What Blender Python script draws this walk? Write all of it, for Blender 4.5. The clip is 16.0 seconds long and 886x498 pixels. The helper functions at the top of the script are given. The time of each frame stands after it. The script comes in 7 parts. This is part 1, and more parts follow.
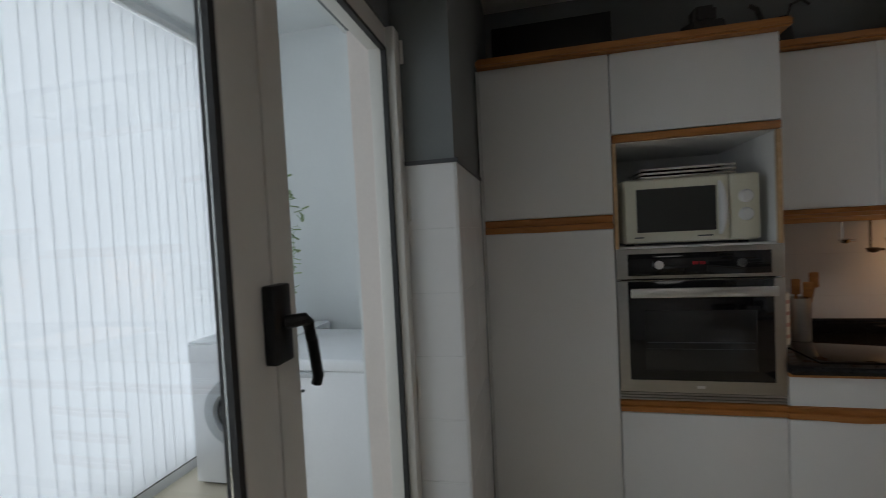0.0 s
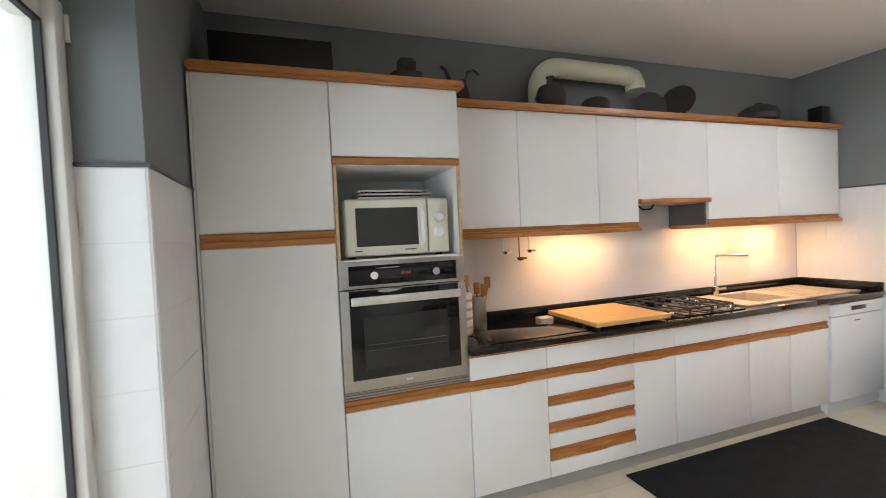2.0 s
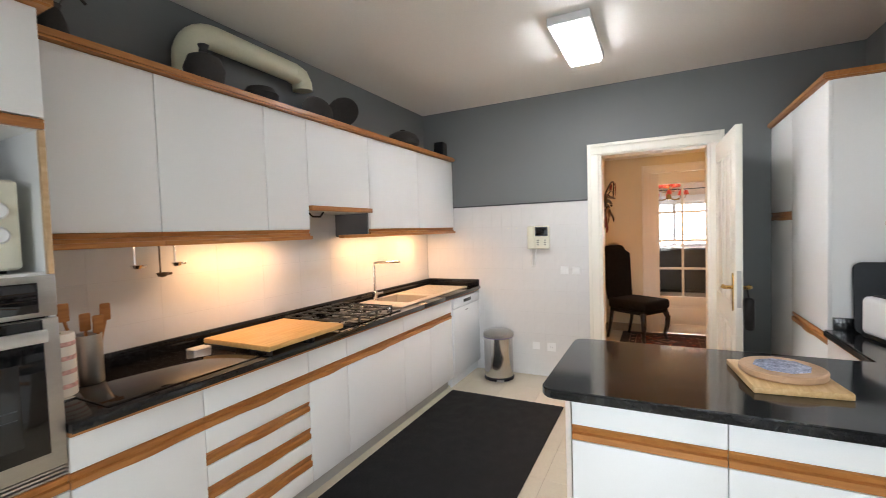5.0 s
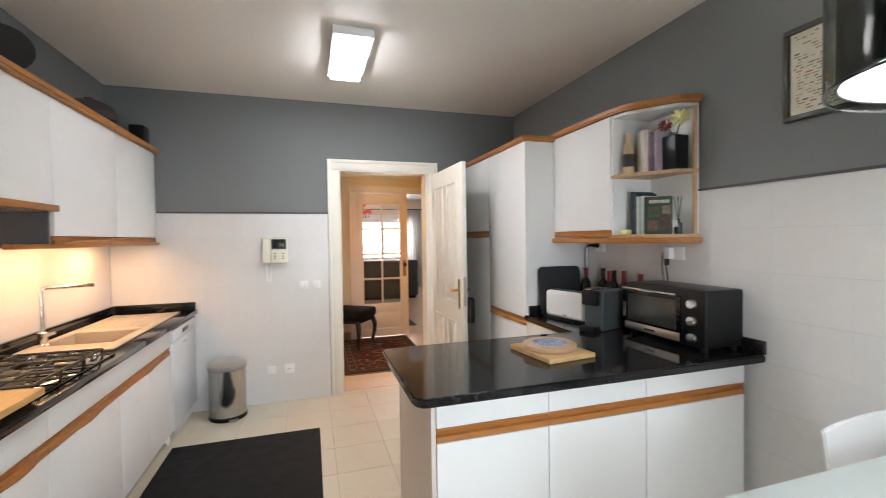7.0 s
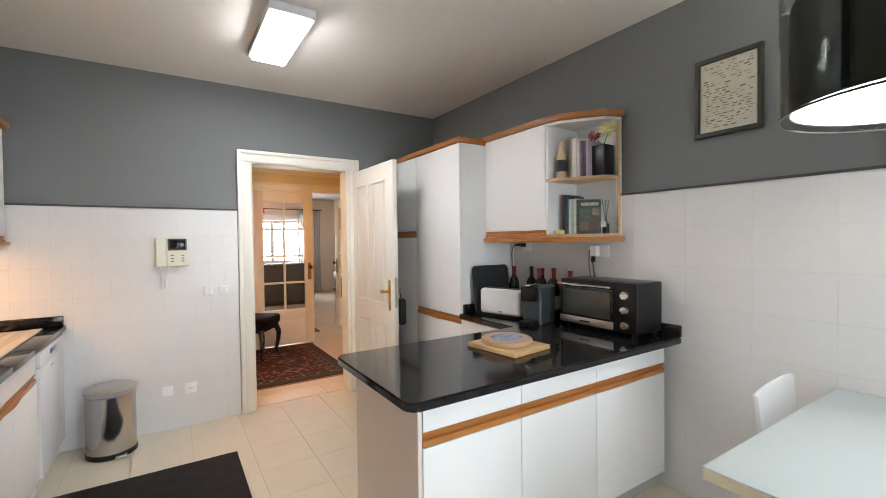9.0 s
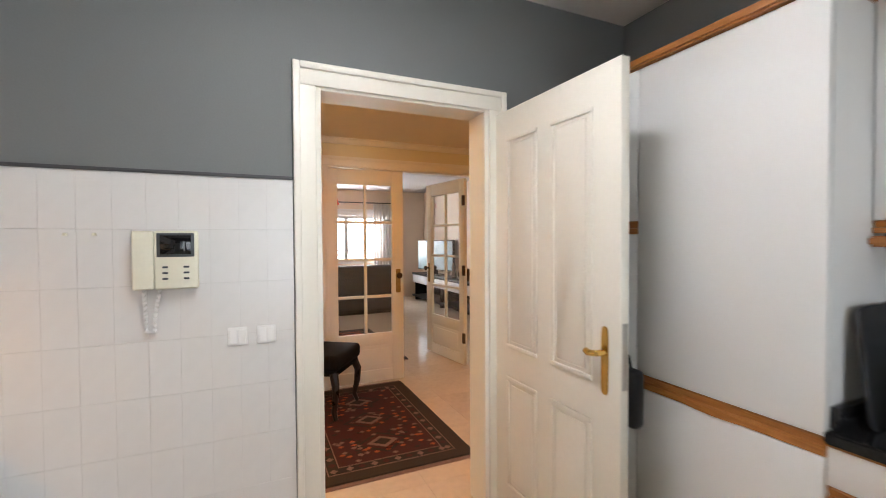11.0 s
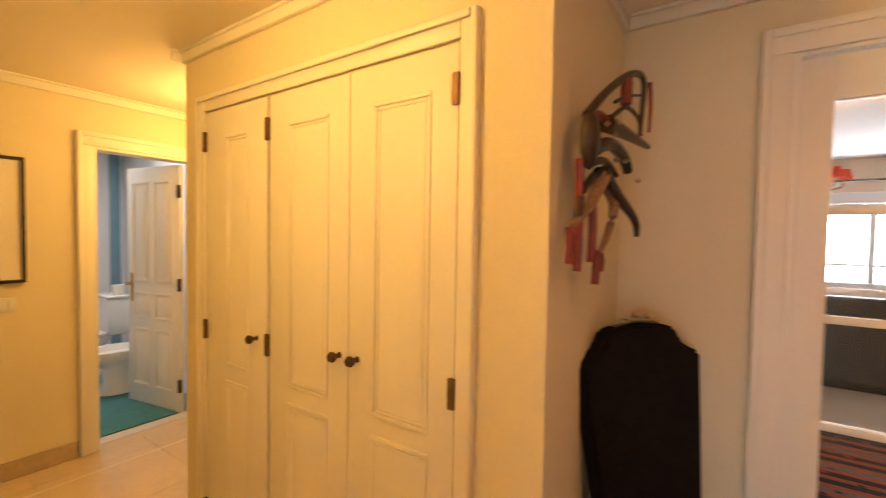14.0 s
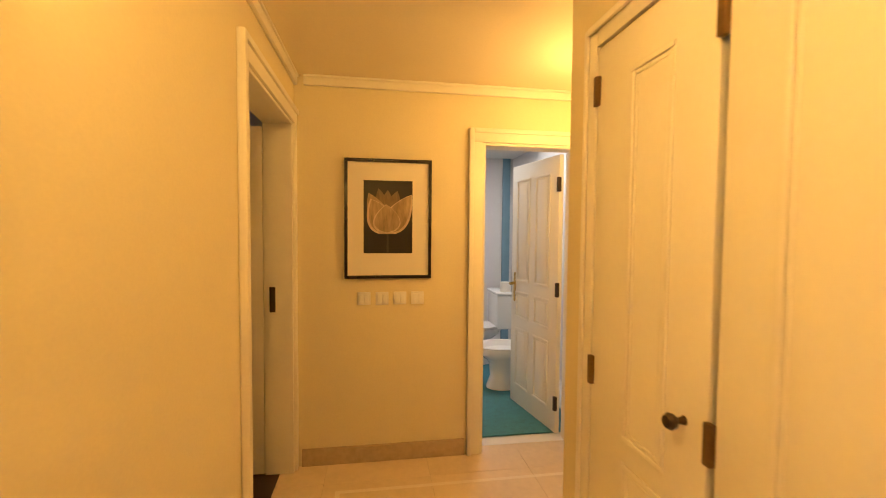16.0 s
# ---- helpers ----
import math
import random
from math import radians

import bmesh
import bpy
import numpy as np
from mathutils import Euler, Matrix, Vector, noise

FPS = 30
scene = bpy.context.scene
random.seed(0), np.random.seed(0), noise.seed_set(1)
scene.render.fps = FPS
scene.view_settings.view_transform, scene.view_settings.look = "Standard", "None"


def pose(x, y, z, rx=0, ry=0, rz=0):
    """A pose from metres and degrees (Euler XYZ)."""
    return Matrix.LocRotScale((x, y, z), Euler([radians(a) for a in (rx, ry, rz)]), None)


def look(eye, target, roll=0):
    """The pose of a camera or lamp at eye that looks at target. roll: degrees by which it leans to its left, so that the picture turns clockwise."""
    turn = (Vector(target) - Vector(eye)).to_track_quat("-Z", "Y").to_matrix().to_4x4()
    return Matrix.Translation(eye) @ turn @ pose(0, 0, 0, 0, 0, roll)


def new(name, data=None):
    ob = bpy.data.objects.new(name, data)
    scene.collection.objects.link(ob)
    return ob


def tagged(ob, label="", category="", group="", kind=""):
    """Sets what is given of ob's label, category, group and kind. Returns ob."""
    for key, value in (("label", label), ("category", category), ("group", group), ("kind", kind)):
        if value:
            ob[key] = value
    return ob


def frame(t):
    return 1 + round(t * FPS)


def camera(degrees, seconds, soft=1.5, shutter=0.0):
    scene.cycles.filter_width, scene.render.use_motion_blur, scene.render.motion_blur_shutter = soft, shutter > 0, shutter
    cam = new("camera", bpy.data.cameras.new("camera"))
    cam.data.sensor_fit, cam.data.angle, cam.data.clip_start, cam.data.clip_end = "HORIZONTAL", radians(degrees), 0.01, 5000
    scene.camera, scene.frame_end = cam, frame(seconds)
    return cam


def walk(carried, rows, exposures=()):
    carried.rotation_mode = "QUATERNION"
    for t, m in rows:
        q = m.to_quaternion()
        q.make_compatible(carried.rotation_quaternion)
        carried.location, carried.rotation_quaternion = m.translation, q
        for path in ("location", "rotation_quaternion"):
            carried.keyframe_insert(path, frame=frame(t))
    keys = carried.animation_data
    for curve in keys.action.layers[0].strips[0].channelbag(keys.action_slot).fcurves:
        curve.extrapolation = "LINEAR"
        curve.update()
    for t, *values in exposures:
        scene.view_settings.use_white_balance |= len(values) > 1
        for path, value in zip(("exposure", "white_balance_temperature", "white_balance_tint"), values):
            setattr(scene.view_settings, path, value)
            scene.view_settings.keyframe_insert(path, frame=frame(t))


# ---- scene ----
cam = camera(92.3, 16.0, soft=0.9, shutter=0.3)
PATH = [
    (0, (0.602, 0.152, 1.403), (0.157, 2.101, 1.335), -2.9),
    (0.5, (0.64, 0.142, 1.414), (0.574, 2.139, 1.328), -2.6),
    (1, (0.686, 0.111, 1.415), (0.922, 2.095, 1.328), -2.6),
    (1.5, (0.715, 0.085, 1.375), (1.172, 2.032, 1.332), -2.6),
    (2, (0.725, 0.086, 1.4), (1.385, 1.974, 1.34), -2.7),
    (2.5, (0.757, 0.069, 1.41), (1.596, 1.883, 1.336), -2.1),
    (3, (0.786, 0.07, 1.417), (1.86, 1.756, 1.335), -1.8),
    (3.5, (0.854, 0.094, 1.393), (2.134, 1.63, 1.333), -1.7),
    (3.7, (0.864, 0.123, 1.397), (2.224, 1.587, 1.331), -1.7),
    (5.8, (0.928, 0.617, 1.391), (2.881, 1.048, 1.332), -1.2),
    (6, (0.951, 0.694, 1.372), (2.93, 0.984, 1.322), -0.9),
    (6.5, (0.961, 0.865, 1.383), (2.957, 0.749, 1.329), -0.8),
    (7, (0.928, 1.077, 1.394), (2.837, 0.482, 1.345), -0.8),
    (7.5, (0.901, 1.256, 1.409), (2.683, 0.349, 1.372), -0.8),
    (8, (0.89, 1.378, 1.414), (2.568, 0.291, 1.371), -1.0),
    (8.2, (0.895, 1.398, 1.4), (2.558, 0.288, 1.36), -0.9),
    (10.5, (2.4, 1.202, 1.364), (4.184, 0.298, 1.317), -0.2),
    (11, (2.995, 1.076, 1.381), (4.821, 0.262, 1.335), -0.3),
    (11.5, (3.492, 0.924, 1.402), (5.366, 0.229, 1.356), -0.3),
    (12, (3.987, 0.705, 1.424), (5.923, 0.203, 1.382), -0.3),
    (12.5, (4.378, 0.486, 1.387), (6.372, 0.325, 1.378), -0.1),
    (13, (4.764, 0.427, 1.427), (6.756, 0.6, 1.392), 0.5),
    (13.5, (4.996, 0.476, 1.43), (6.901, 1.081, 1.386), 0.9),
    (14, (5.144, 0.618, 1.446), (6.797, 1.742, 1.379), 0.9),
    (14.5, (5.245, 0.736, 1.448), (6.493, 2.297, 1.38), 0.7),
    (15, (5.335, 0.845, 1.439), (6.116, 2.685, 1.362), 0.5),
    (15.5, (5.408, 1.051, 1.435), (5.89, 2.99, 1.345), 0.3),
    (16, (5.483, 1.402, 1.422), (5.796, 3.375, 1.338), 0.5),
]
EXPOSURES = [(0.0, -1.95), (0.5, -1.2), (1.0, -0.35), (1.5, -0.05), (2.0, 0.08), (3.5, 0.12), (6.0, 0.02), (7.5, 0.05), (8.0, 0.08), (10.5, 0.0), (11.0, -0.1), (11.5, -0.15), (12.0, -0.32), (12.5, -0.48), (13.0, -0.08), (13.5, 0.03), (16.0, 0.05)]
walk(cam, [(t, look(eye, target, roll)) for t, eye, target, roll in PATH], EXPOSURES)

# ---- light ----
world = bpy.data.worlds.new("sky")
scene.world = world
world.use_nodes = True
wn = world.node_tree
sky = wn.nodes.new("ShaderNodeTexSky")
sky.sky_type, sky.sun_disc = "NISHITA", False
sky.sun_elevation, sky.sun_rotation = radians(38), radians(100)
wn.links.new(sky.outputs[0], wn.nodes["Background"].inputs[0])
wn.nodes["Background"].inputs[1].default_value = 0.12


def lamp(name, kind, m, watts, colour, size=None, size_y=None):
    d = bpy.data.lights.new(name, kind)
    d.energy, d.color = watts, colour
    if kind == "AREA":
        d.shape, d.size, d.size_y = "RECTANGLE", size, size_y or size
    elif size:
        d.shadow_soft_size = size
    ob = new(name, d)
    ob.matrix_world = m
    return ob


sun = lamp("sun", "SUN", look((20, -4, 15), (11, -1.2, 0)), 2.5, (1.0, 0.95, 0.86))
sun.data.angle = radians(0.6)
# daylight in the window openings
lamp("daylight_laundry", "AREA", look((-1.60, 0.85, 1.42), (3, 0.85, 1.42)), 165, (0.86, 0.935, 1.0), 3.6, 2.5)
lamp("daylight_living", "AREA", look((12.86, -0.42, 1.38), (7, -0.42, 1.38)), 190, (0.92, 0.95, 1.0), 2.6, 1.1)
# unseen overhead light added to brighten the bathroom; no window or fixture there
lamp("bath_fill_light", "AREA", look((6.6, 5.3, 2.33), (6.6, 5.31, 0.0)), 16, (1.0, 0.93, 0.88), 0.9, 0.9)
# lights added for the hall and lobby, with no bulb or fixture seen
# hangs free beside the gilt board, moved to where the camera cannot see it
lamp("hall_added_light", "POINT", pose(5.26, 1.74, 2.19), 29, (1.0, 0.555, 0.14), 0.06)
# unseen light behind the wardrobe's end, added to brighten the north wall
lamp("hidden_hall_light", "POINT", pose(6.62, 3.40, 1.98), 18, (1.0, 0.54, 0.145), 0.12)
# unseen light under the ceiling, added to warm and brighten the lobby
lamp("added_lobby_light", "AREA", look((5.5, -0.15, 2.29), (5.5, -0.14, 0)), 11, (1.0, 0.37, 0.11), 0.3)
# lamps that the place has
lamp("chandelier_bulbs", "POINT", pose(9.5, 0.17, 2.25), 12, (1.0, 0.62, 0.30), 0.08)
lamp("pendant_bulb", "POINT", pose(1.34, -0.22, 1.9), 16, (1.0, 0.97, 0.92), 0.08)
for ux, uw in ((2.50, 0.55), (3.72, 0.55), (4.36, 0.4)):
    lamp("under_cabinet_light", "AREA", look((ux, 2.40, 1.365), (ux, 2.46, 0.8)), 3.9, (1.0, 0.55, 0.25), uw, 0.05)


# ---- materials ----
def mat(name, colour, rough=0.5, metal=0.0, vary=0.06, scale=6.0, bump=0.0, fine=90.0, emit=0.0, coat=0.0, stretch=(1, 1, 1), per_object=0.0):
    m = bpy.data.materials.new(name)
    m.use_nodes = True
    t = m.node_tree
    b = t.nodes["Principled BSDF"]
    b.inputs["Roughness"].default_value, b.inputs["Metallic"].default_value = rough, metal
    b.inputs["Coat Weight"].default_value = coat
    co = t.nodes.new("ShaderNodeTexCoord")
    mp = t.nodes.new("ShaderNodeMapping")
    mp.inputs["Scale"].default_value = stretch
    t.links.new(co.outputs["Object"], mp.inputs[0])
    n1 = t.nodes.new("ShaderNodeTexNoise")
    n1.inputs["Scale"].default_value, n1.inputs["Detail"].default_value = scale, 5
    n2 = t.nodes.new("ShaderNodeTexNoise")
    n2.inputs["Scale"].default_value, n2.inputs["Detail"].default_value = fine, 3
    for n in (n1, n2):
        t.links.new(mp.outputs[0], n.inputs["Vector"])
    add = t.nodes.new("ShaderNodeMath")
    add.operation = "ADD"
    t.links.new(n1.outputs[0], add.inputs[0])
    t.links.new(n2.outputs[0], add.inputs[1])
    last = add.outputs[0]
    if per_object:
        oi = t.nodes.new("ShaderNodeObjectInfo")
        ma = t.nodes.new("ShaderNodeMath")
        ma.operation, ma.inputs[1].default_value = "MULTIPLY_ADD", per_object
        t.links.new(oi.outputs["Random"], ma.inputs[0])
        t.links.new(last, ma.inputs[2])
        last = ma.outputs[0]
    mr = t.nodes.new("ShaderNodeMapRange")
    mr.inputs[1].default_value, mr.inputs[2].default_value = 0.6, 1.4
    mr.inputs[3].default_value, mr.inputs[4].default_value = 1 - vary, 1 + vary
    t.links.new(last, mr.inputs[0])
    mx = t.nodes.new("ShaderNodeVectorMath")
    mx.operation = "SCALE"
    mx.inputs[0].default_value = colour
    t.links.new(mr.outputs[0], mx.inputs["Scale"])
    t.links.new(mx.outputs[0], b.inputs["Base Color"])
    if bump:
        bp = t.nodes.new("ShaderNodeBump")
        bp.inputs["Strength"].default_value, bp.inputs["Distance"].default_value = bump, 0.002
        t.links.new(n2.outputs[0], bp.inputs["Height"])
        t.links.new(bp.outputs[0], b.inputs["Normal"])
    rr = t.nodes.new("ShaderNodeMapRange")
    rr.inputs[3].default_value, rr.inputs[4].default_value = max(0.02, rough * 0.8), min(1, rough * 1.2)
    t.links.new(n1.outputs[0], rr.inputs[0])
    t.links.new(rr.outputs[0], b.inputs["Roughness"])
    if emit:
        b.inputs["Emission Color"].default_value = (*colour, 1)
        b.inputs["Emission Strength"].default_value = emit
    return m


def wood_mat(name, light, dark, rough=0.4, axis=0, scale=9.0):
    m = mat(name, light, rough, vary=0.1)
    t = m.node_tree
    b = t.nodes["Principled BSDF"]
    co = t.nodes.new("ShaderNodeTexCoord")
    mp = t.nodes.new("ShaderNodeMapping")
    mp.inputs["Scale"].default_value = [0.12 if i == axis else 1.0 for i in range(3)]
    w = t.nodes.new("ShaderNodeTexNoise")
    w.inputs["Scale"].default_value, w.inputs["Detail"].default_value, w.inputs["Distortion"].default_value = scale * 7, 6, 0.6
    r = t.nodes.new("ShaderNodeValToRGB")
    r.color_ramp.elements[0].position, r.color_ramp.elements[1].position = 0.36, 0.64
    r.color_ramp.elements[0].color, r.color_ramp.elements[1].color = (*dark, 1), (*light, 1)
    t.links.new(co.outputs["Object"], mp.inputs[0])
    t.links.new(mp.outputs[0], w.inputs["Vector"])
    t.links.new(w.outputs[0], r.inputs[0])
    t.links.new(r.outputs[0], b.inputs["Base Color"])
    return m


def glass_mat(name, tint=(1, 1, 1), rough=0.0):
    m = bpy.data.materials.new(name)
    m.use_nodes = True
    b = m.node_tree.nodes["Principled BSDF"]
    b.inputs["Base Color"].default_value = (*tint, 1)
    b.inputs["Transmission Weight"].default_value, b.inputs["Roughness"].default_value, b.inputs["IOR"].default_value = 1.0, rough, 1.45
    return m


LAMINATE = mat("white_laminate", (0.85, 0.85, 0.845), 0.52, vary=0.02, scale=2, bump=0.03, fine=220)
CARCASS = mat("grey_white_carcass", (0.62, 0.62, 0.62), 0.5, vary=0.03)
OAK = wood_mat("oak_trim", (0.47, 0.195, 0.052), (0.37, 0.14, 0.034), 0.38, 0)
OAK_Y = wood_mat("oak_trim_along_y", (0.47, 0.195, 0.052), (0.37, 0.14, 0.034), 0.38, 1)
BEECH = wood_mat("pale_beech", (0.66, 0.45, 0.22), (0.56, 0.35, 0.15), 0.45, 0)
PLY = wood_mat("pale_shelf_edge", (0.62, 0.42, 0.24), (0.52, 0.33, 0.17), 0.5, 0)
GRANITE = mat("black_granite", (0.012, 0.012, 0.013), 0.09, vary=0.8, scale=60, fine=400)
TILE = mat("white_glazed_tile", (0.70, 0.69, 0.685), 0.2, vary=0.02, scale=3, bump=0.05, fine=25, per_object=0.15)
GROUT = mat("pale_grout", (0.60, 0.59, 0.58), 0.9, vary=0.1)
GREY = mat("grey_wall_paint", (0.168, 0.178, 0.180), 0.7, vary=0.05, scale=1.5, bump=0.15, fine=160)
DADO = mat("dark_dado_strip", (0.05, 0.05, 0.055), 0.4)
CEILING = mat("ceiling_paint", (0.80, 0.775, 0.73), 0.6, vary=0.04, scale=1.2, bump=0.2, fine=120)
FLOOR = mat("cream_floor_tile", (0.62, 0.56, 0.44), 0.22, vary=0.05, scale=5, fine=60, per_object=0.3)
FLOOR_GROUT = mat("floor_grout", (0.36, 0.32, 0.25), 0.9)
RUBBER = mat("black_rubber_mat", (0.010, 0.010, 0.011), 0.8, vary=0.3, scale=12, bump=0.6, fine=300)
RUBBER.node_tree.nodes["Principled BSDF"].inputs["Specular IOR Level"].default_value = 0.25
PLINTH = mat("grey_plinth", (0.42, 0.41, 0.39), 0.45, vary=0.05)
STEEL = mat("brushed_steel", (0.50, 0.48, 0.45), 0.32, 1.0, vary=0.08, stretch=(1, 8, 8))
BINSTEEL = mat("polished_steel", (0.50, 0.49, 0.48), 0.13, 1.0, vary=0.06)
CHROME = mat("chrome", (0.78, 0.78, 0.78), 0.1, 1.0, vary=0.03)
SINK = mat("beige_composite_sink", (0.50, 0.43, 0.34), 0.35, vary=0.12, scale=80, fine=300)
BLACKGLASS = mat("black_glass", (0.008, 0.008, 0.009), 0.05, vary=0.1)
BLACK = mat("black_plastic", (0.008, 0.008, 0.009), 0.32, vary=0.15)
BLACK.node_tree.nodes["Principled BSDF"].inputs["Specular IOR Level"].default_value = 0.28
IRON = mat("cast_iron", (0.02, 0.02, 0.02), 0.5, vary=0.3, bump=0.3)
CREAM = mat("cream_plastic", (0.76, 0.74, 0.61), 0.35, vary=0.03)
WHITE = mat("white_plastic", (0.80, 0.80, 0.80), 0.3, vary=0.02)
ENAMEL = mat("white_enamel", (0.78, 0.79, 0.81), 0.2, vary=0.02)
DOORPAINT = mat("ivory_door_paint", (0.83, 0.80, 0.72), 0.4, vary=0.02, scale=3, bump=0.015, fine=60)
HALLPAINT = mat("cream_wall_paint", (0.76, 0.69, 0.50), 0.7, vary=0.04, scale=1.4, bump=0.15, fine=140)
HALLCEIL = mat("hall_ceiling_paint", (0.82, 0.74, 0.58), 0.85, vary=0.03, scale=1.4)
MARBLE = mat("cream_marble", (0.66, 0.55, 0.43), 0.10, vary=0.09, scale=4, fine=22, per_object=0.3)
MARBLE_D = mat("tan_marble_skirting", (0.48, 0.38, 0.27), 0.2, vary=0.14, scale=6, fine=30)
BRASS = mat("polished_brass", (0.66, 0.44, 0.14), 0.2, 1.0, vary=0.1)
BRONZE = mat("aged_bronze", (0.075, 0.05, 0.032), 0.4, 0.7, vary=0.2)
WORNBRASS = mat("worn_brass", (0.36, 0.24, 0.10), 0.36, 0.9, vary=0.2)
AGEDBRASS = mat("aged_brass", (0.17, 0.10, 0.045), 0.4, 0.7, vary=0.2)
VELVET = mat("black_damask", (0.009, 0.008, 0.009), 0.8, vary=0.8, scale=24, fine=180, bump=0.3)
VELVET.node_tree.nodes["Principled BSDF"].inputs["Specular IOR Level"].default_value = 0.1
EBONY = mat("ebonised_wood", (0.012, 0.008, 0.007), 0.28, vary=0.2)
SILVER = mat("silver_leaf_carving", (0.55, 0.48, 0.36), 0.35, 0.8, vary=0.2)
POT = mat("dark_clay", (0.032, 0.028, 0.026), 0.65, vary=0.3, scale=14, bump=0.4)
DUCT = mat("yellowed_duct_plastic", (0.62, 0.61, 0.46), 0.45, vary=0.05)
ALU = mat("white_lacquered_aluminium", (0.66, 0.64, 0.60), 0.35, vary=0.02)
GASKET = mat("black_gasket", (0.02, 0.02, 0.02), 0.6)
GLASS = glass_mat("clear_glass")


def cloth_mat(name, colour):
    m = mat(name, colour, 0.9, vary=0.04, scale=3)
    t = m.node_tree
    tr = t.nodes.new("ShaderNodeBsdfTranslucent")
    tr.inputs[0].default_value = (*colour, 1)
    mix = t.nodes.new("ShaderNodeMixShader")
    mix.inputs[0].default_value = 0.75
    t.links.new(t.nodes["Principled BSDF"].outputs[0], mix.inputs[1])
    t.links.new(tr.outputs[0], mix.inputs[2])
    t.links.new(mix.outputs[0], t.nodes["Material Output"].inputs[0])
    return m


BLIND = cloth_mat("white_blind_fabric", (0.88, 0.89, 0.90))
LAUNDRY = mat("white_laundry_wall", (0.70, 0.72, 0.72), 0.7, vary=0.02)
LAMPWHITE = mat("lit_diffuser", (0.97, 0.98, 1.0), 0.4, vary=0.0, emit=54)
PENDANTIN = mat("lit_pendant_lining", (1.0, 0.98, 0.95), 0.6, vary=0.0, emit=5)
ACRYLIC = glass_mat("smoked_acrylic", (0.62, 0.66, 0.64), 0.02)
ACRYLIC.node_tree.nodes["Principled BSDF"].inputs["IOR"].default_value = 1.12
SHADEBLK = mat("glossy_black_shade", (0.012, 0.012, 0.011), 0.12, vary=0.2)
TABLETOP = mat("white_glass_tabletop", (0.66, 0.75, 0.76), 0.08, vary=0.01)
BATHBLUE = mat("turquoise_bath_mat", (0.05, 0.20, 0.25), 0.8, vary=0.3, scale=20, bump=0.5)
BATHWALL = mat("pale_bath_tile", (0.74, 0.73, 0.74), 0.25, vary=0.03)
BATHTRIM = mat("blue_bath_border", (0.18, 0.32, 0.42), 0.3, vary=0.1)
PORCELAIN = mat("white_porcelain", (0.80, 0.80, 0.79), 0.12, vary=0.01)
SOFA = mat("charcoal_upholstery", (0.028, 0.03, 0.036), 0.6, vary=0.2, scale=14, bump=0.3)
CURTAIN = mat("grey_white_curtain", (0.62, 0.60, 0.58), 0.85, vary=0.05)
LIVING = mat("living_room_paint", (0.76, 0.64, 0.53), 0.75, vary=0.03)
RED = mat("red_lamp_shade", (0.55, 0.05, 0.025), 0.6, vary=0.1, emit=0.35)
PRINTBLACK = mat("print_black", (0.012, 0.011, 0.010), 0.4, vary=0.3)
MOUNT = mat("ivory_mount", (0.80, 0.76, 0.68), 0.7, vary=0.015)
PAPER = mat("aged_paper", (0.62, 0.60, 0.50), 0.7, vary=0.1, scale=14)
INK = mat("ink_marks", (0.12, 0.12, 0.10), 0.7)
FRAMEDARK = mat("dark_olive_frame", (0.035, 0.035, 0.025), 0.3)
RUGRED = mat("wine_red_wool", (0.045, 0.006, 0.009), 0.9, vary=0.45, scale=40, fine=220, bump=0.4)
RUGDARK = mat("brown_black_wool", (0.016, 0.012, 0.012), 0.9, vary=0.5, scale=40, fine=220, bump=0.4)
RUGTAN = mat("tan_wool", (0.20, 0.12, 0.10), 0.9, vary=0.4, scale=50, fine=220, bump=0.4)
RUGBROWN = mat("brown_wool", (0.03, 0.018, 0.014), 0.9, vary=0.45, scale=40, fine=220, bump=0.4)
RUGORANGE = mat("rust_orange_wool", (0.36, 0.08, 0.03), 0.9, vary=0.5, scale=30, fine=200, bump=0.4)
SMOKED = mat("grey_plastic", (0.055, 0.065, 0.072), 0.3, vary=0.1)
BOTTLE = mat("dark_bottle_glass", (0.010, 0.012, 0.008), 0.08, vary=0.1)
LABELW = mat("bottle_label", (0.62, 0.58, 0.50), 0.6, vary=0.1)
CAPRED = mat("red_foil", (0.20, 0.012, 0.018), 0.3, vary=0.1)
CORKTAN = mat("terracotta_trivet", (0.52, 0.33, 0.20), 0.5, vary=0.1)
BLUEGLAZE = mat("blue_white_glaze", (0.40, 0.45, 0.62), 0.2, vary=0.7, scale=35, fine=120)
PALELEAF = mat("pale_leaf", (0.30, 0.38, 0.20), 0.6, vary=0.3)
LEAF = mat("green_leaf", (0.07, 0.13, 0.05), 0.5, vary=0.3)
YELLOW = mat("pale_yellow", (0.72, 0.68, 0.30), 0.6, vary=0.05)
TURQ = mat("turquoise_bottle", (0.20, 0.60, 0.55), 0.3, vary=0.05)
LEDRED = mat("red_clock_digits", (0.40, 0.012, 0.02), 0.4, emit=0.12)
SCREEN = mat("bright_screen", (0.26, 0.34, 0.38), 0.2, vary=0.7, scale=5, emit=0.5)
DARKWOOD = mat("dark_parquet", (0.05, 0.028, 0.018), 0.3, vary=0.3)


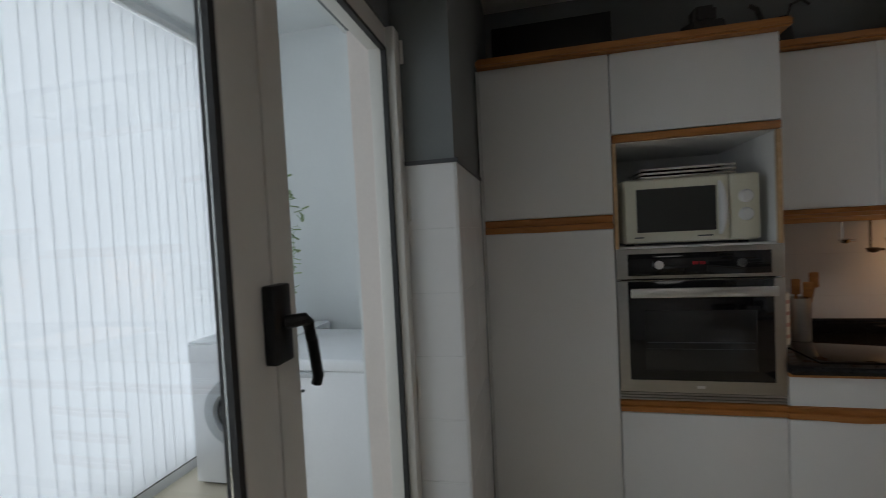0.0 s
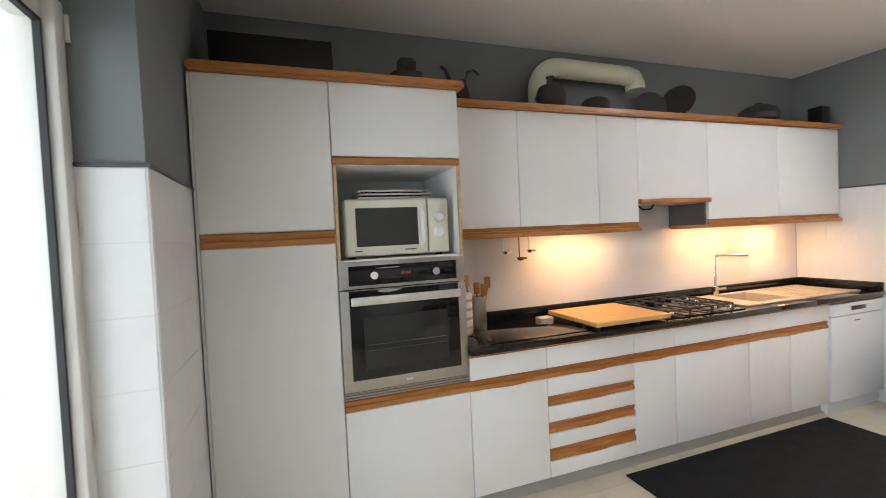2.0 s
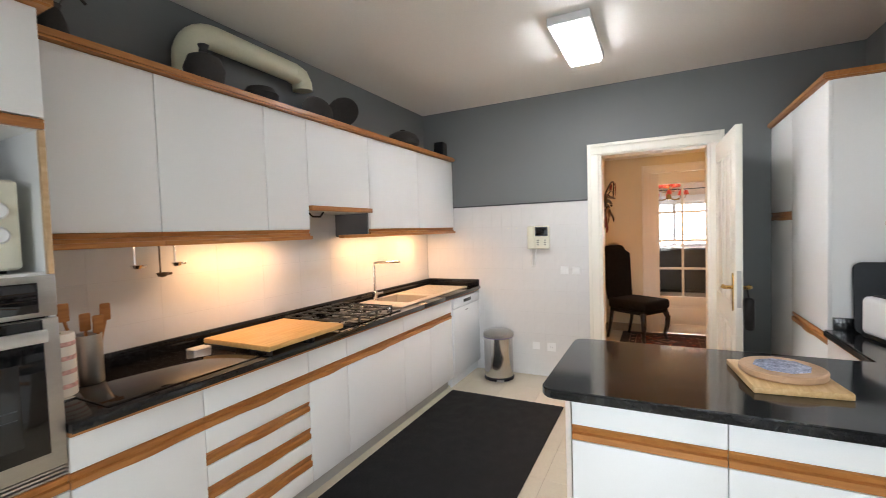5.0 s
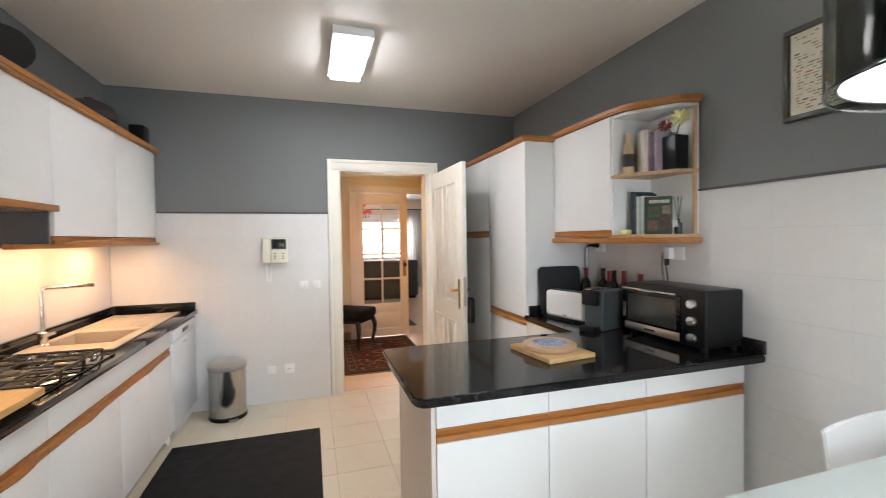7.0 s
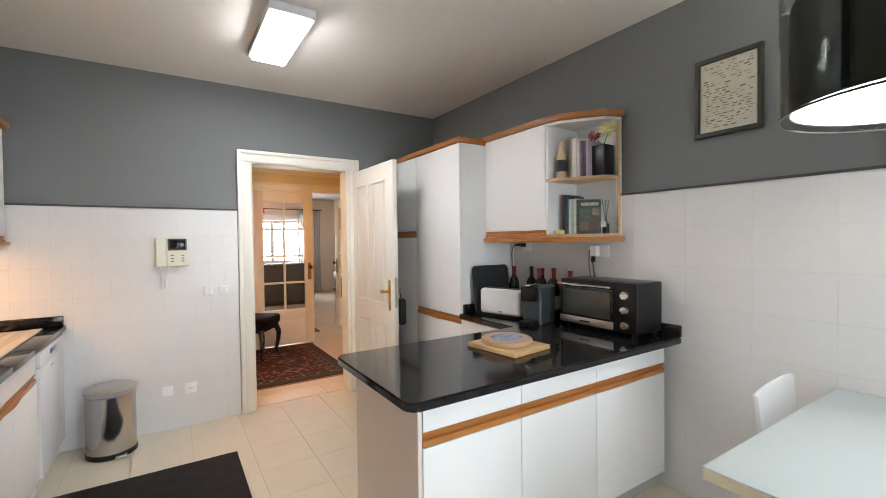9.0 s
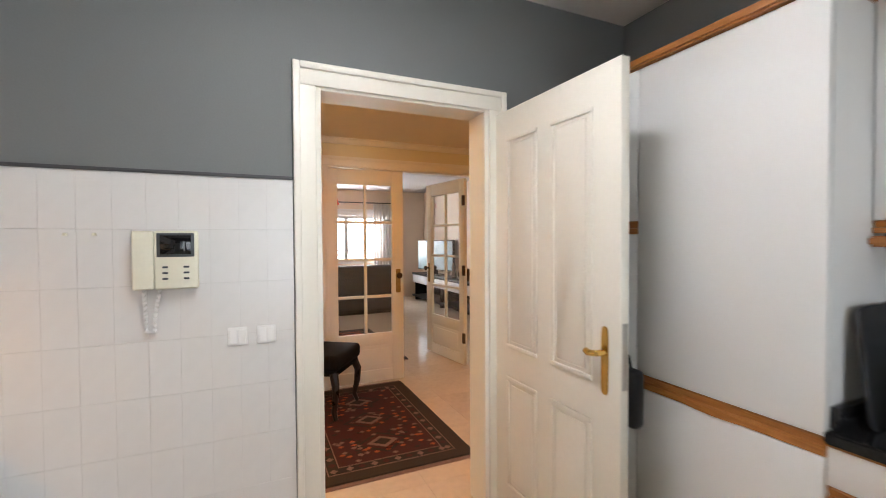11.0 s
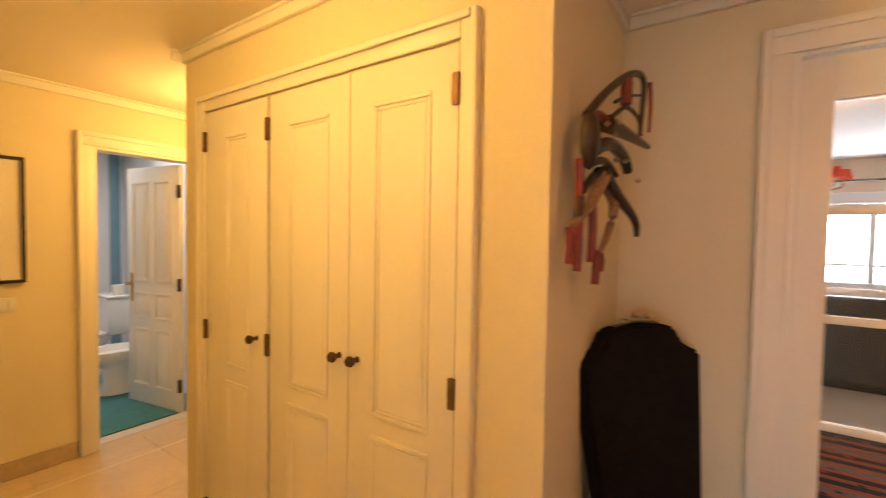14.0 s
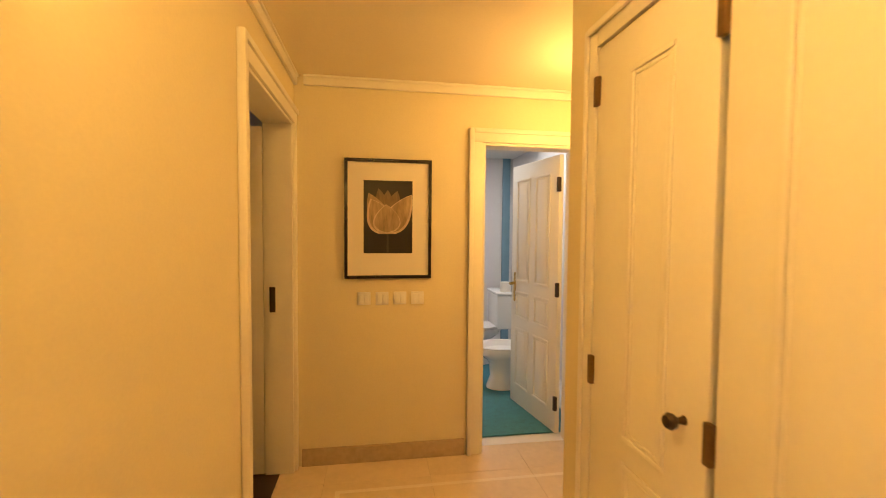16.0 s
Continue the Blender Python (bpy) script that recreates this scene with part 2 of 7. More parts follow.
# ---- mesh helpers ----
def bx(x0, x1, y0, y1, z0, z1, bev=0.0, seg=2, bm=None):
    """A box, its edges rounded by bev."""
    own = bm is None or bev > 0
    b = bmesh.new() if own else bm
    bmesh.ops.create_cube(b, size=1.0, matrix=Matrix.LocRotScale(((x0 + x1) / 2, (y0 + y1) / 2, (z0 + z1) / 2), None, (x1 - x0, y1 - y0, z1 - z0)))
    if bev > 0:
        bmesh.ops.bevel(b, geom=b.edges[:], offset=bev, segments=seg, affect="EDGES", profile=0.5)
    if own and bm is not None:
        join(bm, b)
        return bm
    return b


def join(bm, other):
    me = bpy.data.meshes.new("tmp")
    other.to_mesh(me)
    other.free()
    bm.from_mesh(me)
    bpy.data.meshes.remove(me)
    return bm


def lathe(profile, c=(0, 0, 0), seg=28, bm=None, squash=1.0, hollow=False):
    """A turned solid from (radius, height) pairs."""
    b = bm or bmesh.new()
    rings = []
    for r, z in profile:
        rings.append([b.verts.new((c[0] + r * math.cos(a) , c[1] + squash * r * math.sin(a), c[2] + z)) for a in [2 * math.pi * i / seg for i in range(seg)]])
    for lo, hi in zip(rings, rings[1:] + (rings[:1] if hollow else [])):
        for i in range(seg):
            b.faces.new((lo[i], lo[(i + 1) % seg], hi[(i + 1) % seg], hi[i]))
    if profile[0][0] > 1e-4 and not hollow:
        b.faces.new(rings[0][::-1])
    if profile[-1][0] > 1e-4 and not hollow:
        b.faces.new(rings[-1])
    if hollow:
        bmesh.ops.recalc_face_normals(b, faces=b.faces[:])
    bmesh.ops.remove_doubles(b, verts=b.verts[:], dist=1e-5)
    return b


def tube(points, r, seg=8, bm=None, taper=None, side=None):
    """A round rod along points."""
    b = bm or bmesh.new()
    pts = [Vector(p) for p in points]
    rings = []
    n = len(pts)
    for i, p in enumerate(pts):
        d = (pts[min(i + 1, n - 1)] - pts[max(i - 1, 0)]).normalized()
        up = Vector((0, 0, 1)) if abs(d.z) < 0.9 else Vector((1, 0, 0))
        u = Vector(side) if side else d.cross(up).normalized()
        v = d.cross(u).normalized()
        rad = r if taper is None else r + (taper - r) * i / (n - 1)
        rings.append([b.verts.new(p + rad * (math.cos(a) * u + math.sin(a) * v)) for a in [2 * math.pi * k / seg for k in range(seg)]])
    for lo, hi in zip(rings, rings[1:]):
        for k in range(seg):
            b.faces.new((lo[k], lo[(k + 1) % seg], hi[(k + 1) % seg], hi[k]))
    b.faces.new(rings[0][::-1])
    b.faces.new(rings[-1])
    bmesh.ops.recalc_face_normals(b, faces=b.faces[:])
    return b


def prism(poly, z0, z1, bev=0.0):
    """An upright solid over a plan outline."""
    b = bmesh.new()
    lo = [b.verts.new((x, y, z0)) for x, y in poly]
    hi = [b.verts.new((x, y, z1)) for x, y in poly]
    n = len(poly)
    for i in range(n):
        b.faces.new((lo[i], lo[(i + 1) % n], hi[(i + 1) % n], hi[i]))
    b.faces.new(lo[::-1])
    b.faces.new(hi)
    bmesh.ops.recalc_face_normals(b, faces=b.faces[:])
    if bev:
        bmesh.ops.bevel(b, geom=b.edges[:], offset=bev, segments=2, affect="EDGES")
    return b


OFFSET = {}


def thing(name, label, category, at=(0, 0, 0), group="", kind=""):
    """A thing's root at its base; its parts are given in world places."""
    ob = new(name)
    ob.empty_display_size = 0.05
    ob.location = at
    OFFSET[ob.name] = Vector(at)
    return tagged(ob, label, category, group, kind)


def mesh_of(name, bm, material, smooth=True):
    me = bpy.data.meshes.new(name)
    bm.to_mesh(me)
    bm.free()
    me.materials.append(material)
    if smooth:
        for p in me.polygons:
            p.use_smooth = True
        me.set_sharp_from_angle(angle=radians(35))
    return me


def part(name, bm, material, parent, label=""):
    off = OFFSET[parent.name]
    bmesh.ops.translate(bm, verts=bm.verts[:], vec=-off)
    ob = new(name, mesh_of(name, bm, material))
    ob.parent = parent
    OFFSET[ob.name] = off
    return tagged(ob, label)


def single(name, bm, material, label, category, at=(0, 0, 0), kind="", group=""):
    """A thing of one mesh."""
    bmesh.ops.translate(bm, verts=bm.verts[:], vec=-Vector(at))
    ob = new(name, mesh_of(name, bm, material))
    ob.location = at
    OFFSET[ob.name] = Vector(at)
    return tagged(ob, label, category, group, kind)


def structure(name, bm, material, label, category):
    return single(name, bm, material, label, category, kind="structure")


# ---- the plan ----
WX, EX = 0.165, 4.85          # kitchen: west glazing, east wall
SY, NY = -0.91, 2.57          # kitchen: south wall, north wall
KC, TILETOP = 2.612, 1.627    # kitchen ceiling, top of the tiles
HX, HN, HC = 5.0, 4.01, 2.32  # hall: west wall, north wall, ceiling
GX = 6.97                     # wall with the glazed doors
WDX = 6.175                   # front of the wardrobes
DY0, DY1, DZ = 0.0, 0.83, 2.03  # kitchen doorway

floor_k = structure("floor", bx(WX - 0.25, EX + 0.08, SY - 0.1, NY + 0.1, -0.15, -0.004), FLOOR_GROUT, "cream tiled kitchen floor with thin joints", "floor")
floor_h = structure("floor_hall", bx(EX + 0.08, 13.0, -5.2, 4.1, -0.15, -0.004), MARBLE, "polished cream marble floor", "floor")
structure("floor_laundry", bx(-1.75, WX - 0.25, -1.2, 3.0, -0.15, 0.0), FLOOR, "pale tiled laundry floor", "floor")
structure("floor_bath", bx(5.4, 7.7, 4.1, 6.9, -0.15, -0.002), BATHWALL, "pale tiled bathroom floor", "floor")
structure("floor_side_room", bx(3.4, HX, 2.7, 4.3, -0.15, -0.003), DARKWOOD, "dark parquet floor of a side room", "floor")

structure("ceiling", bx(WX - 0.1, EX + 0.06, SY - 0.1, NY + 0.1, KC, KC + 0.12), CEILING, "off-white painted kitchen ceiling", "ceiling")
structure("ceiling_hall", bx(EX + 0.06, GX + 0.1, -2.2, HN + 0.12, HC, HC + 0.12), HALLCEIL, "cream painted hall ceiling", "ceiling")
structure("ceiling_living", bx(GX + 0.1, 13.0, -5.2, 4.1, 2.52, 2.64), mat("grey_white_ceiling", (0.58, 0.54, 0.53), 0.8, vary=0.03), "white living room ceiling", "ceiling")
structure("ceiling_laundry", bx(-1.75, WX - 0.13, -1.2, 3.0, 2.85, 2.97), LAUNDRY, "white laundry ceiling", "ceiling")
structure("ceiling_bath", bx(5.4, 7.7, 4.13, 6.9, 2.36, 2.48), LAUNDRY, "white bathroom ceiling", "ceiling")
structure("ceiling_side_room", bx(3.4, HX - 0.15, 2.7, 4.3, 2.36, 2.48), LAUNDRY, "white side room ceiling", "ceiling")

# kitchen walls: each sheet backs its tiles below and shows its paint above
structure("wall_north", bx(WX - 0.1, EX + 0.15, NY, NY + 0.13, 0, KC), GREY, "grey painted wall above white tiles", "wall")
structure("wall_south", bx(WX - 0.1, EX + 0.15, SY - 0.13, SY, 0, KC), GREY, "grey painted wall above white tiles", "wall")
b = bx(EX, EX + 0.15, DY1, NY, 0, KC)
bx(EX, EX + 0.15, SY, DY0, 0, KC, bm=b)
bx(EX, EX + 0.15, DY0, DY1, DZ, KC, bm=b)
wall_e = structure("wall_east", b, GREY, "grey painted wall above white tiles with a doorway", "wall")
b = bx(WX - 0.13, WX, SY, -0.45, 0, KC)
bx(WX - 0.13, WX, -0.45, 1.46, 2.06, KC, bm=b)
structure("wall_west", b, GREY, "grey painted wall over the laundry glazing", "wall")
column = structure("column", bx(WX - 0.13, 0.352, 1.468, NY, 0, KC), GREY, "grey painted pillar above white tiles", "pillar")
structure("beam", bx(WX, 0.352, SY, 1.468, 2.22, KC), GREY, "grey painted beam over the laundry door", "beam")

# hall walls
b = bx(HX - 0.002, HX + 0.012, DY1, 3.06, 0, HC)
bx(HX - 0.002, HX + 0.012, -2.2, DY0, 0, HC, bm=b)
bx(HX - 0.002, HX + 0.012, DY0, DY1, DZ, HC, bm=b)
bx(HX - 0.14, HX + 0.012, 3.06, 3.96, 2.04, HC, bm=b)
bx(HX - 0.14, HX + 0.012, 3.96, HN, 0, HC, bm=b)
bx(HX - 0.14, HX - 0.002, NY + 0.13, 3.06, 0, HC, bm=b)
structure("wall_hall_west", b, HALLPAINT, "cream painted hall wall", "wall")
b = bx(HX - 0.14, 6.14, HN, HN + 0.13, 0, HC)
bx(6.14, 6.78, HN, HN + 0.13, 2.0, HC, bm=b)
bx(6.78, 7.7, HN, HN + 0.13, 0, HC, bm=b)
structure("wall_hall_north", b, HALLPAINT, "cream painted hall wall with a doorway", "wall")
b = bx(WDX, GX, 1.0, 1.235, 0, HC)
bx(WDX, GX, 2.70, 2.86, 0, HC, bm=b)
bx(WDX, GX, 1.235, 2.70, 1.99, HC, bm=b)
bx(WDX + 0.5, GX, 1.235, 2.70, 0, 1.99, bm=b)
structure("wall_wardrobe", b, HALLPAINT, "cream painted wall round the built-in wardrobe", "wall")
structure("wall_hall_east", bx(GX, GX + 0.12, 2.86, HN, 0, HC), HALLPAINT, "cream painted hall wall", "wall")
GY0, GY1, GZ = -1.10, 0.47, 2.07
b = bx(GX, GX + 0.12, GY1, 1.0, 0, 2.52)
bx(GX, GX + 0.12, -5.2, GY0, 0, 2.52, bm=b)
bx(GX, GX + 0.12, GY0, GY1, GZ, 2.52, bm=b)
bx(GX, GX + 0.12, 1.0, 4.1, HC - 0.01, 2.52, bm=b)
structure("wall_glazed_doors", b, HALLPAINT, "cream painted wall with a double doorway", "wall")
structure("wall_hall_south", bx(HX, GX, -2.2, -2.08, 0, HC), HALLPAINT, "cream painted hall end wall", "wall")

# living room shell
structure("wall_living_north", bx(GX + 0.12, 13.0, 2.4, 2.52, 0, 2.52), LIVING, "cream living room wall", "wall")
structure("wall_living_south", bx(GX + 0.12, 13.0, -2.9, -2.78, 0, 2.52), LIVING, "cream living room wall", "wall")
b = bx(12.8, 12.95, -3.2, -1.75, 0, 2.52)
bx(12.8, 12.95, 0.9, 2.4, 0, 2.52, bm=b)
bx(12.8, 12.95, -1.75, 0.9, 1.93, 2.52, bm=b)
bx(12.8, 12.95, -1.75, 0.9, 0, 0.83, bm=b)
structure("wall_living_east", b, LIVING, "cream living room window wall", "wall")
# laundry shell
b = bx(-1.75, -1.6, -1.2, 3.0, 0, 0.12)
bx(-1.75, -1.6, -1.2, 3.0, 2.72, 2.85, bm=b)
bx(-1.75, -1.6, 2.75, 3.0, 0.12, 2.72, bm=b)
structure("wall_laundry_west", b, LAUNDRY, "white laundry window wall", "wall")
structure("wall_laundry_north", bx(-1.6, WX - 0.13, 2.85, 3.0, 0, 2.85), LAUNDRY, "white laundry wall", "wall")
structure("wall_laundry_south", bx(-1.6, WX - 0.13, -1.2, -1.08, 0, 2.85), LAUNDRY, "white laundry wall", "wall")
b = bx(WX - 0.145, WX - 0.1305, 1.44, 2.85, 0, 2.85)
bx(WX - 0.145, WX - 0.1305, -1.08, -0.45, 0, 2.85, bm=b)
bx(WX - 0.145, WX - 0.1305, -0.45, 1.44, 2.06, 2.85, bm=b)
structure("wall_laundry_east", b, LAUNDRY, "white laundry wall round the glazed door", "wall")
# bathroom and side room shells
structure("wall_bath_north", bx(5.4, 7.7, 6.75, 6.9, 0, 2.36), BATHWALL, "pale blue-white bathroom wall", "wall")
structure("wall_bath_west", bx(5.4, 5.55, HN + 0.13, 6.75, 0, 2.36), BATHWALL, "pale blue-white bathroom wall", "wall")
structure("wall_bath_east", bx(7.24, 7.7, HN + 0.13, 6.75, 0, 2.36), BATHWALL, "pale blue-white bathroom wall", "wall")
structure("wall_side_room", bx(3.4, 3.5, 2.7, 4.3, 0, 2.36), LAUNDRY, "white side room wall", "wall")
structure("wall_side_room_north", bx(3.5, HX - 0.14, 4.18, 4.3, 0, 2.36), LAUNDRY, "white side room wall", "wall")

b = bx(EX - 0.0065, EX - 0.0001, 0.925, NY - 0.009, 0, TILETOP)
bx(WX, EX - 0.01, SY + 0.0001, SY + 0.0065, 0, TILETOP, bm=b)
bx(1.51, EX - 0.01, NY - 0.0065, NY - 0.0001, 0.80, TILETOP, bm=b)
bx(WX + 0.002, 0.352, 1.4615, 1.4679, 0, TILETOP, bm=b)
bx(0.3521, 0.3585, 1.4615, 1.985, 0, TILETOP, bm=b)
structure("tile_bed", b, GROUT, "pale grout bed behind the wall tiles", "grout")

# dark strip along the top of the tiles
b = bx(EX - 0.014, EX, 0.922, 2.24, TILETOP, TILETOP + 0.012)
bx(WX, 4.85, SY, SY + 0.014, TILETOP, TILETOP + 0.012, bm=b)
bx(WX, 0.366, 1.454, 1.468, TILETOP, TILETOP + 0.012, bm=b)
bx(0.352, 0.366, 1.468, 2.0, TILETOP, TILETOP + 0.012, bm=b)
structure("dado_trim", b, DADO, "dark strip capping the wall tiles", "trim")


# ---- doors, casings and skirtings ----
def casing(name, axis, at, a0, a1, top, proud, width=0.085, sign=1, material=DOORPAINT, label="ivory moulded door casing"):
    """A moulded frame round an opening from a0 to a1, on the plane axis = at."""
    root = thing(name, label, "door frame", (at, a0, 0) if axis == "x" else (a0, at, 0), kind="structure")

    def bar(c0, c1, z0, z1, d, bm):
        lo, hi = sorted((at, at + sign * d))
        if axis == "x":
            bx(lo, hi, c0, c1, z0, z1, 0.004, 2, bm)
        else:
            bx(c0, c1, lo, hi, z0, z1, 0.004, 2, bm)
    for nm, c0, c1, s in (("side_casing", a0 - width, a0, -1), ("side_casing", a1, a1 + width, 1)):
        bm = bmesh.new()
        bar(c0, c1, 0, top, proud, bm)
        if s < 0:
            bar(c0, c0 + 0.028, 0, top + width, proud + 0.012, bm)
        else:
            bar(c1 - 0.028, c1, 0, top + width, proud + 0.012, bm)
        part(nm, bm, material, root)
    bm = bmesh.new()
    bar(a0 - width, a1 + width, top, top + width, proud, bm)
    bar(a0 - width + 0.029, a1 + width - 0.029, top + width - 0.028, top + width, proud + 0.012, bm)
    part("head_casing", bm, material, root)
    return root


def lining(name, axis, p0, p1, a0, a1, top, th=0.022, material=DOORPAINT):
    """The boards lining an opening through a wall from p0 to p1."""
    b = bmesh.new()
    for c0, c1, z0, z1 in ((a0 - 0.001, a0 + th, 0, top), (a1 - th, a1 + 0.001, 0, top), (a0 + th, a1 - th, top - th, top + 0.001)):
        if axis == "x":
            bx(p0, p1, c0, c1, z0, z1, 0.002, 1, b)
        else:
            bx(c0, c1, p0, p1, z0, z1, 0.002, 1, b)
    return structure(name, b, material, "ivory painted door lining", "door frame")


def lever(parent, x, y, z, side, metal, way=1):
    """A lever handle on its long plate, on the face y of a leaf that runs along x."""
    n = 28
    shape = []
    for k in range(n):
        a = 2 * math.pi * k / n
        c, d = math.cos(a), math.sin(a)
        shape.append(((0.016 + 0.006 * abs(d) ** 3) * (1 if c > 0 else -1) * abs(c) ** 0.55, -0.03 + 0.122 * (1 if d > 0 else -1) * abs(d) ** 0.8))
    b = prism(shape, 0, 0.007, 0.002)
    bmesh.ops.transform(b, matrix=pose(x, y if side < 0 else y + 0.007, z, 90), verts=b.verts[:])
    h = part("door_handle", b, metal, parent, "brass lever handle on a long plate")
    b = tube([(x, y + side * 0.006, z), (x, y + side * 0.045, z), (x - way * 0.015, y + side * 0.053, z), (x - way * 0.030, y + side * 0.054, z - 0.002), (x - way * 0.044, y + side * 0.050, z + 0.003)], 0.0115, 12)
    part("lever", b, metal, h)
    return h


def knob_plate(parent, x, y, z, side):
    """A round knob on a long rounded plate."""
    b = bx(x - 0.024, x + 0.024, min(y, y + side * 0.006), max(y, y + side * 0.006), z - 0.17, z + 0.06, 0.0025)
    h = part("door_handle", b, WORNBRASS, parent, "worn brass handle plate")
    b = lathe([(0.012, 0), (0.010, 0.02), (0.026, 0.032), (0.030, 0.042), (0.022, 0.055), (0, 0.058)], (0, 0, 0), 20)
    bmesh.ops.transform(b, matrix=pose(x, y + side * 0.006, z, -90 * side), verts=b.verts[:])
    part("knob", b, BRONZE, h)
    return h


def panel_leaf(root, w, h, th, panels, material):
    """A leaf along +x from 0 to w with raised fields in moulded frames on both faces."""
    part("leaf", bx(0, w, -th / 2, th / 2, 0.008, h, 0.003), material, root)
    for x0, x1, z0, z1 in panels:
        for s in (-1, 1):
            f = s * th / 2
            b = bmesh.new()
            for a in ((x0, x1, z1 - 0.02, z1), (x0, x1, z0, z0 + 0.02), (x0, x0 + 0.02, z0 + 0.02, z1 - 0.02), (x1 - 0.02, x1, z0 + 0.02, z1 - 0.02)):
                bx(a[0], a[1], min(f, f + s * 0.009), max(f, f + s * 0.009), a[2], a[3], 0.004, 2, b)
            part("panel_moulding", b, material, root)
            b = bx(x0 + 0.035, x1 - 0.035, min(f, f + s * 0.005), max(f, f + s * 0.005), z0 + 0.035, z1 - 0.035, 0.0045, 2)
            part("panel", b, material, root)


casing("door_frame_kitchen", "x", EX, DY0, DY1, 2.02, 0.018, 0.092, -1)
casing("door_frame_kitchen_hall", "x", HX + 0.012, DY0, DY1, 2.02, 0.018, 0.085, 1)
lining("door_lining_kitchen", "x", EX - 0.002, HX + 0.014, DY0, DY1, DZ)
door_k = thing("door_kitchen", "ivory four-panel door standing open against the wall cabinets", "door", kind="structure")
LW = 0.785
panel_leaf(door_k, LW, 1.995, 0.04, [(0.11, 0.34, 0.86, 1.86), (0.43, 0.66, 0.86, 1.86), (0.11, 0.34, 0.18, 0.72), (0.43, 0.66, 0.18, 0.72)], DOORPAINT)
lever(door_k, LW - 0.065, -0.02, 0.98, -1, BRASS)
lever(door_k, LW - 0.065, 0.02, 0.98, 1, BRASS)
part("lock_plate", bx(LW - 0.001, LW + 0.003, -0.012, 0.012, 0.86, 1.09, 0.001, 1), STEEL, door_k)
for hz in (0.25, 1.0, 1.78):
    part("hinge", lathe([(0.008, 0), (0.008, 0.09)], (-0.004, -0.022, hz), 12), BRASS, door_k)
door_k.matrix_world = pose(EX - 0.004, -0.055, 0, 0, 0, 181.5)

# hall cornice and skirtings
CN = 0.06


def cornice(pts_list, z, name="cornice"):
    b = bmesh.new()
    for (x0, y0, x1, y1, nx, ny) in pts_list:
        for d, h0, h1 in ((0.022, z - CN, z - 0.014), (0.030, z - 0.014, z)):
            xa, xb = sorted((x0, x1))
            ya, yb = sorted((y0, y1))
            if nx:
                xa, xb = sorted((x0, x0 + nx * d))
            if ny:
                ya, yb = sorted((y0, y0 + ny * d))
            bx(xa, xb, ya, yb, h0, h1, 0.004, 2, b)
    return structure(name, b, DOORPAINT, "ivory plaster cornice along the hall ceiling", "cornice")


cornice([(WDX, 0.98, WDX, 2.86, -1, 0), (WDX - 0.06, 2.86, GX, 2.86, 0, 1), (WDX - 0.022, 1.0, GX, 1.0, 0, -1), (GX, -2.0, GX, 0.98, -1, 0),
         (HX + 0.012, -2.0, HX + 0.012, HN, 1, 0), (HX + 0.07, HN, GX, HN, 0, -1)], HC)
b = bx(HX + 0.05, 6.045, HN - 0.015, HN, 0, 0.105, 0.003, 1)
bx(GX - 0.015, GX, 0.56, 0.985, 0, 0.105, 0.003, 1, b)
bx(WDX + 0.02, GX - 0.015, 0.985, 1.0, 0, 0.105, 0.003, 1, b)
bx(GX - 0.015, GX, -2.0, GY0 - 0.1, 0, 0.105, 0.003, 1, b)
bx(HX + 0.012, HX + 0.027, 0.92, 2.96, 0, 0.105, 0.003, 1, b)
structure("baseboard", b, MARBLE_D, "tan marble skirting along the hall walls", "skirting")

# glazed double doors
casing("door_frame_glazed", "x", GX, GY0, GY1, 2.06, 0.02, 0.085, -1)
lining("door_lining_glazed", "x", GX - 0.002, GX + 0.125, GY0, GY1, GZ)


def glazed_leaf(root, w, h, th, material, glass_h=(0.475, 1.90)):
    """A leaf along +x with two by four panes over a solid panel."""
    g0, g1 = 0.095, w - 0.115
    z0, z1 = glass_h
    for nm, a in (("stile", (0, g0, 0.008, h)), ("stile", (g1, w, 0.008, h)), ("rail", (g0, g1, z1, h)), ("rail", (g0, g1, 0.36, z0)), ("rail", (g0, g1, 0.008, 0.12))):
        part(nm, bx(a[0], a[1], -th / 2, th / 2, a[2], a[3], 0.003), material, root)
    part("panel", bx(g0, g1, -0.008, 0.008, 0.12, 0.36, 0.002), material, root)
    for s in (-1, 1):
        f = s * 0.008
        part("panel_field", bx(g0 + 0.04, g1 - 0.04, min(f, f + s * 0.008), max(f, f + s * 0.008), 0.155, 0.325, 0.004), material, root)
    cx = (g0 + g1) / 2
    part("glazing_bar", bx(cx - 0.013, cx + 0.013, -th / 2 + 0.004, th / 2 - 0.004, z0, z1, 0.004), material, root)
    n = 4
    step = (z1 - z0) / n
    for i in range(1, n):
        z = z0 + i * step
        for a, c in ((g0, cx - 0.013), (cx + 0.013, g1)):
            part("glazing_bar", bx(a, c, -th / 2 + 0.004, th / 2 - 0.004, z - 0.013, z + 0.013, 0.004), material, root)
    for i in range(n):
        za, zb = z0 + i * step + (0.013 if i else 0), z0 + (i + 1) * step - (0.013 if i < n - 1 else 0)
        for a, c in ((g0, cx - 0.013), (cx + 0.013, g1)):
            p = part("pane", bx(a, c, -0.002, 0.002, za, zb), GLASS, root)
            p.visible_shadow = False


def hinges(root, y, zs):
    for hz in zs:
        part("hinge", bx(-0.012, 0.022, y - 0.012, y + 0.012, hz - 0.055, hz + 0.055, 0.003), BRONZE, root, "dark bronze hinge")


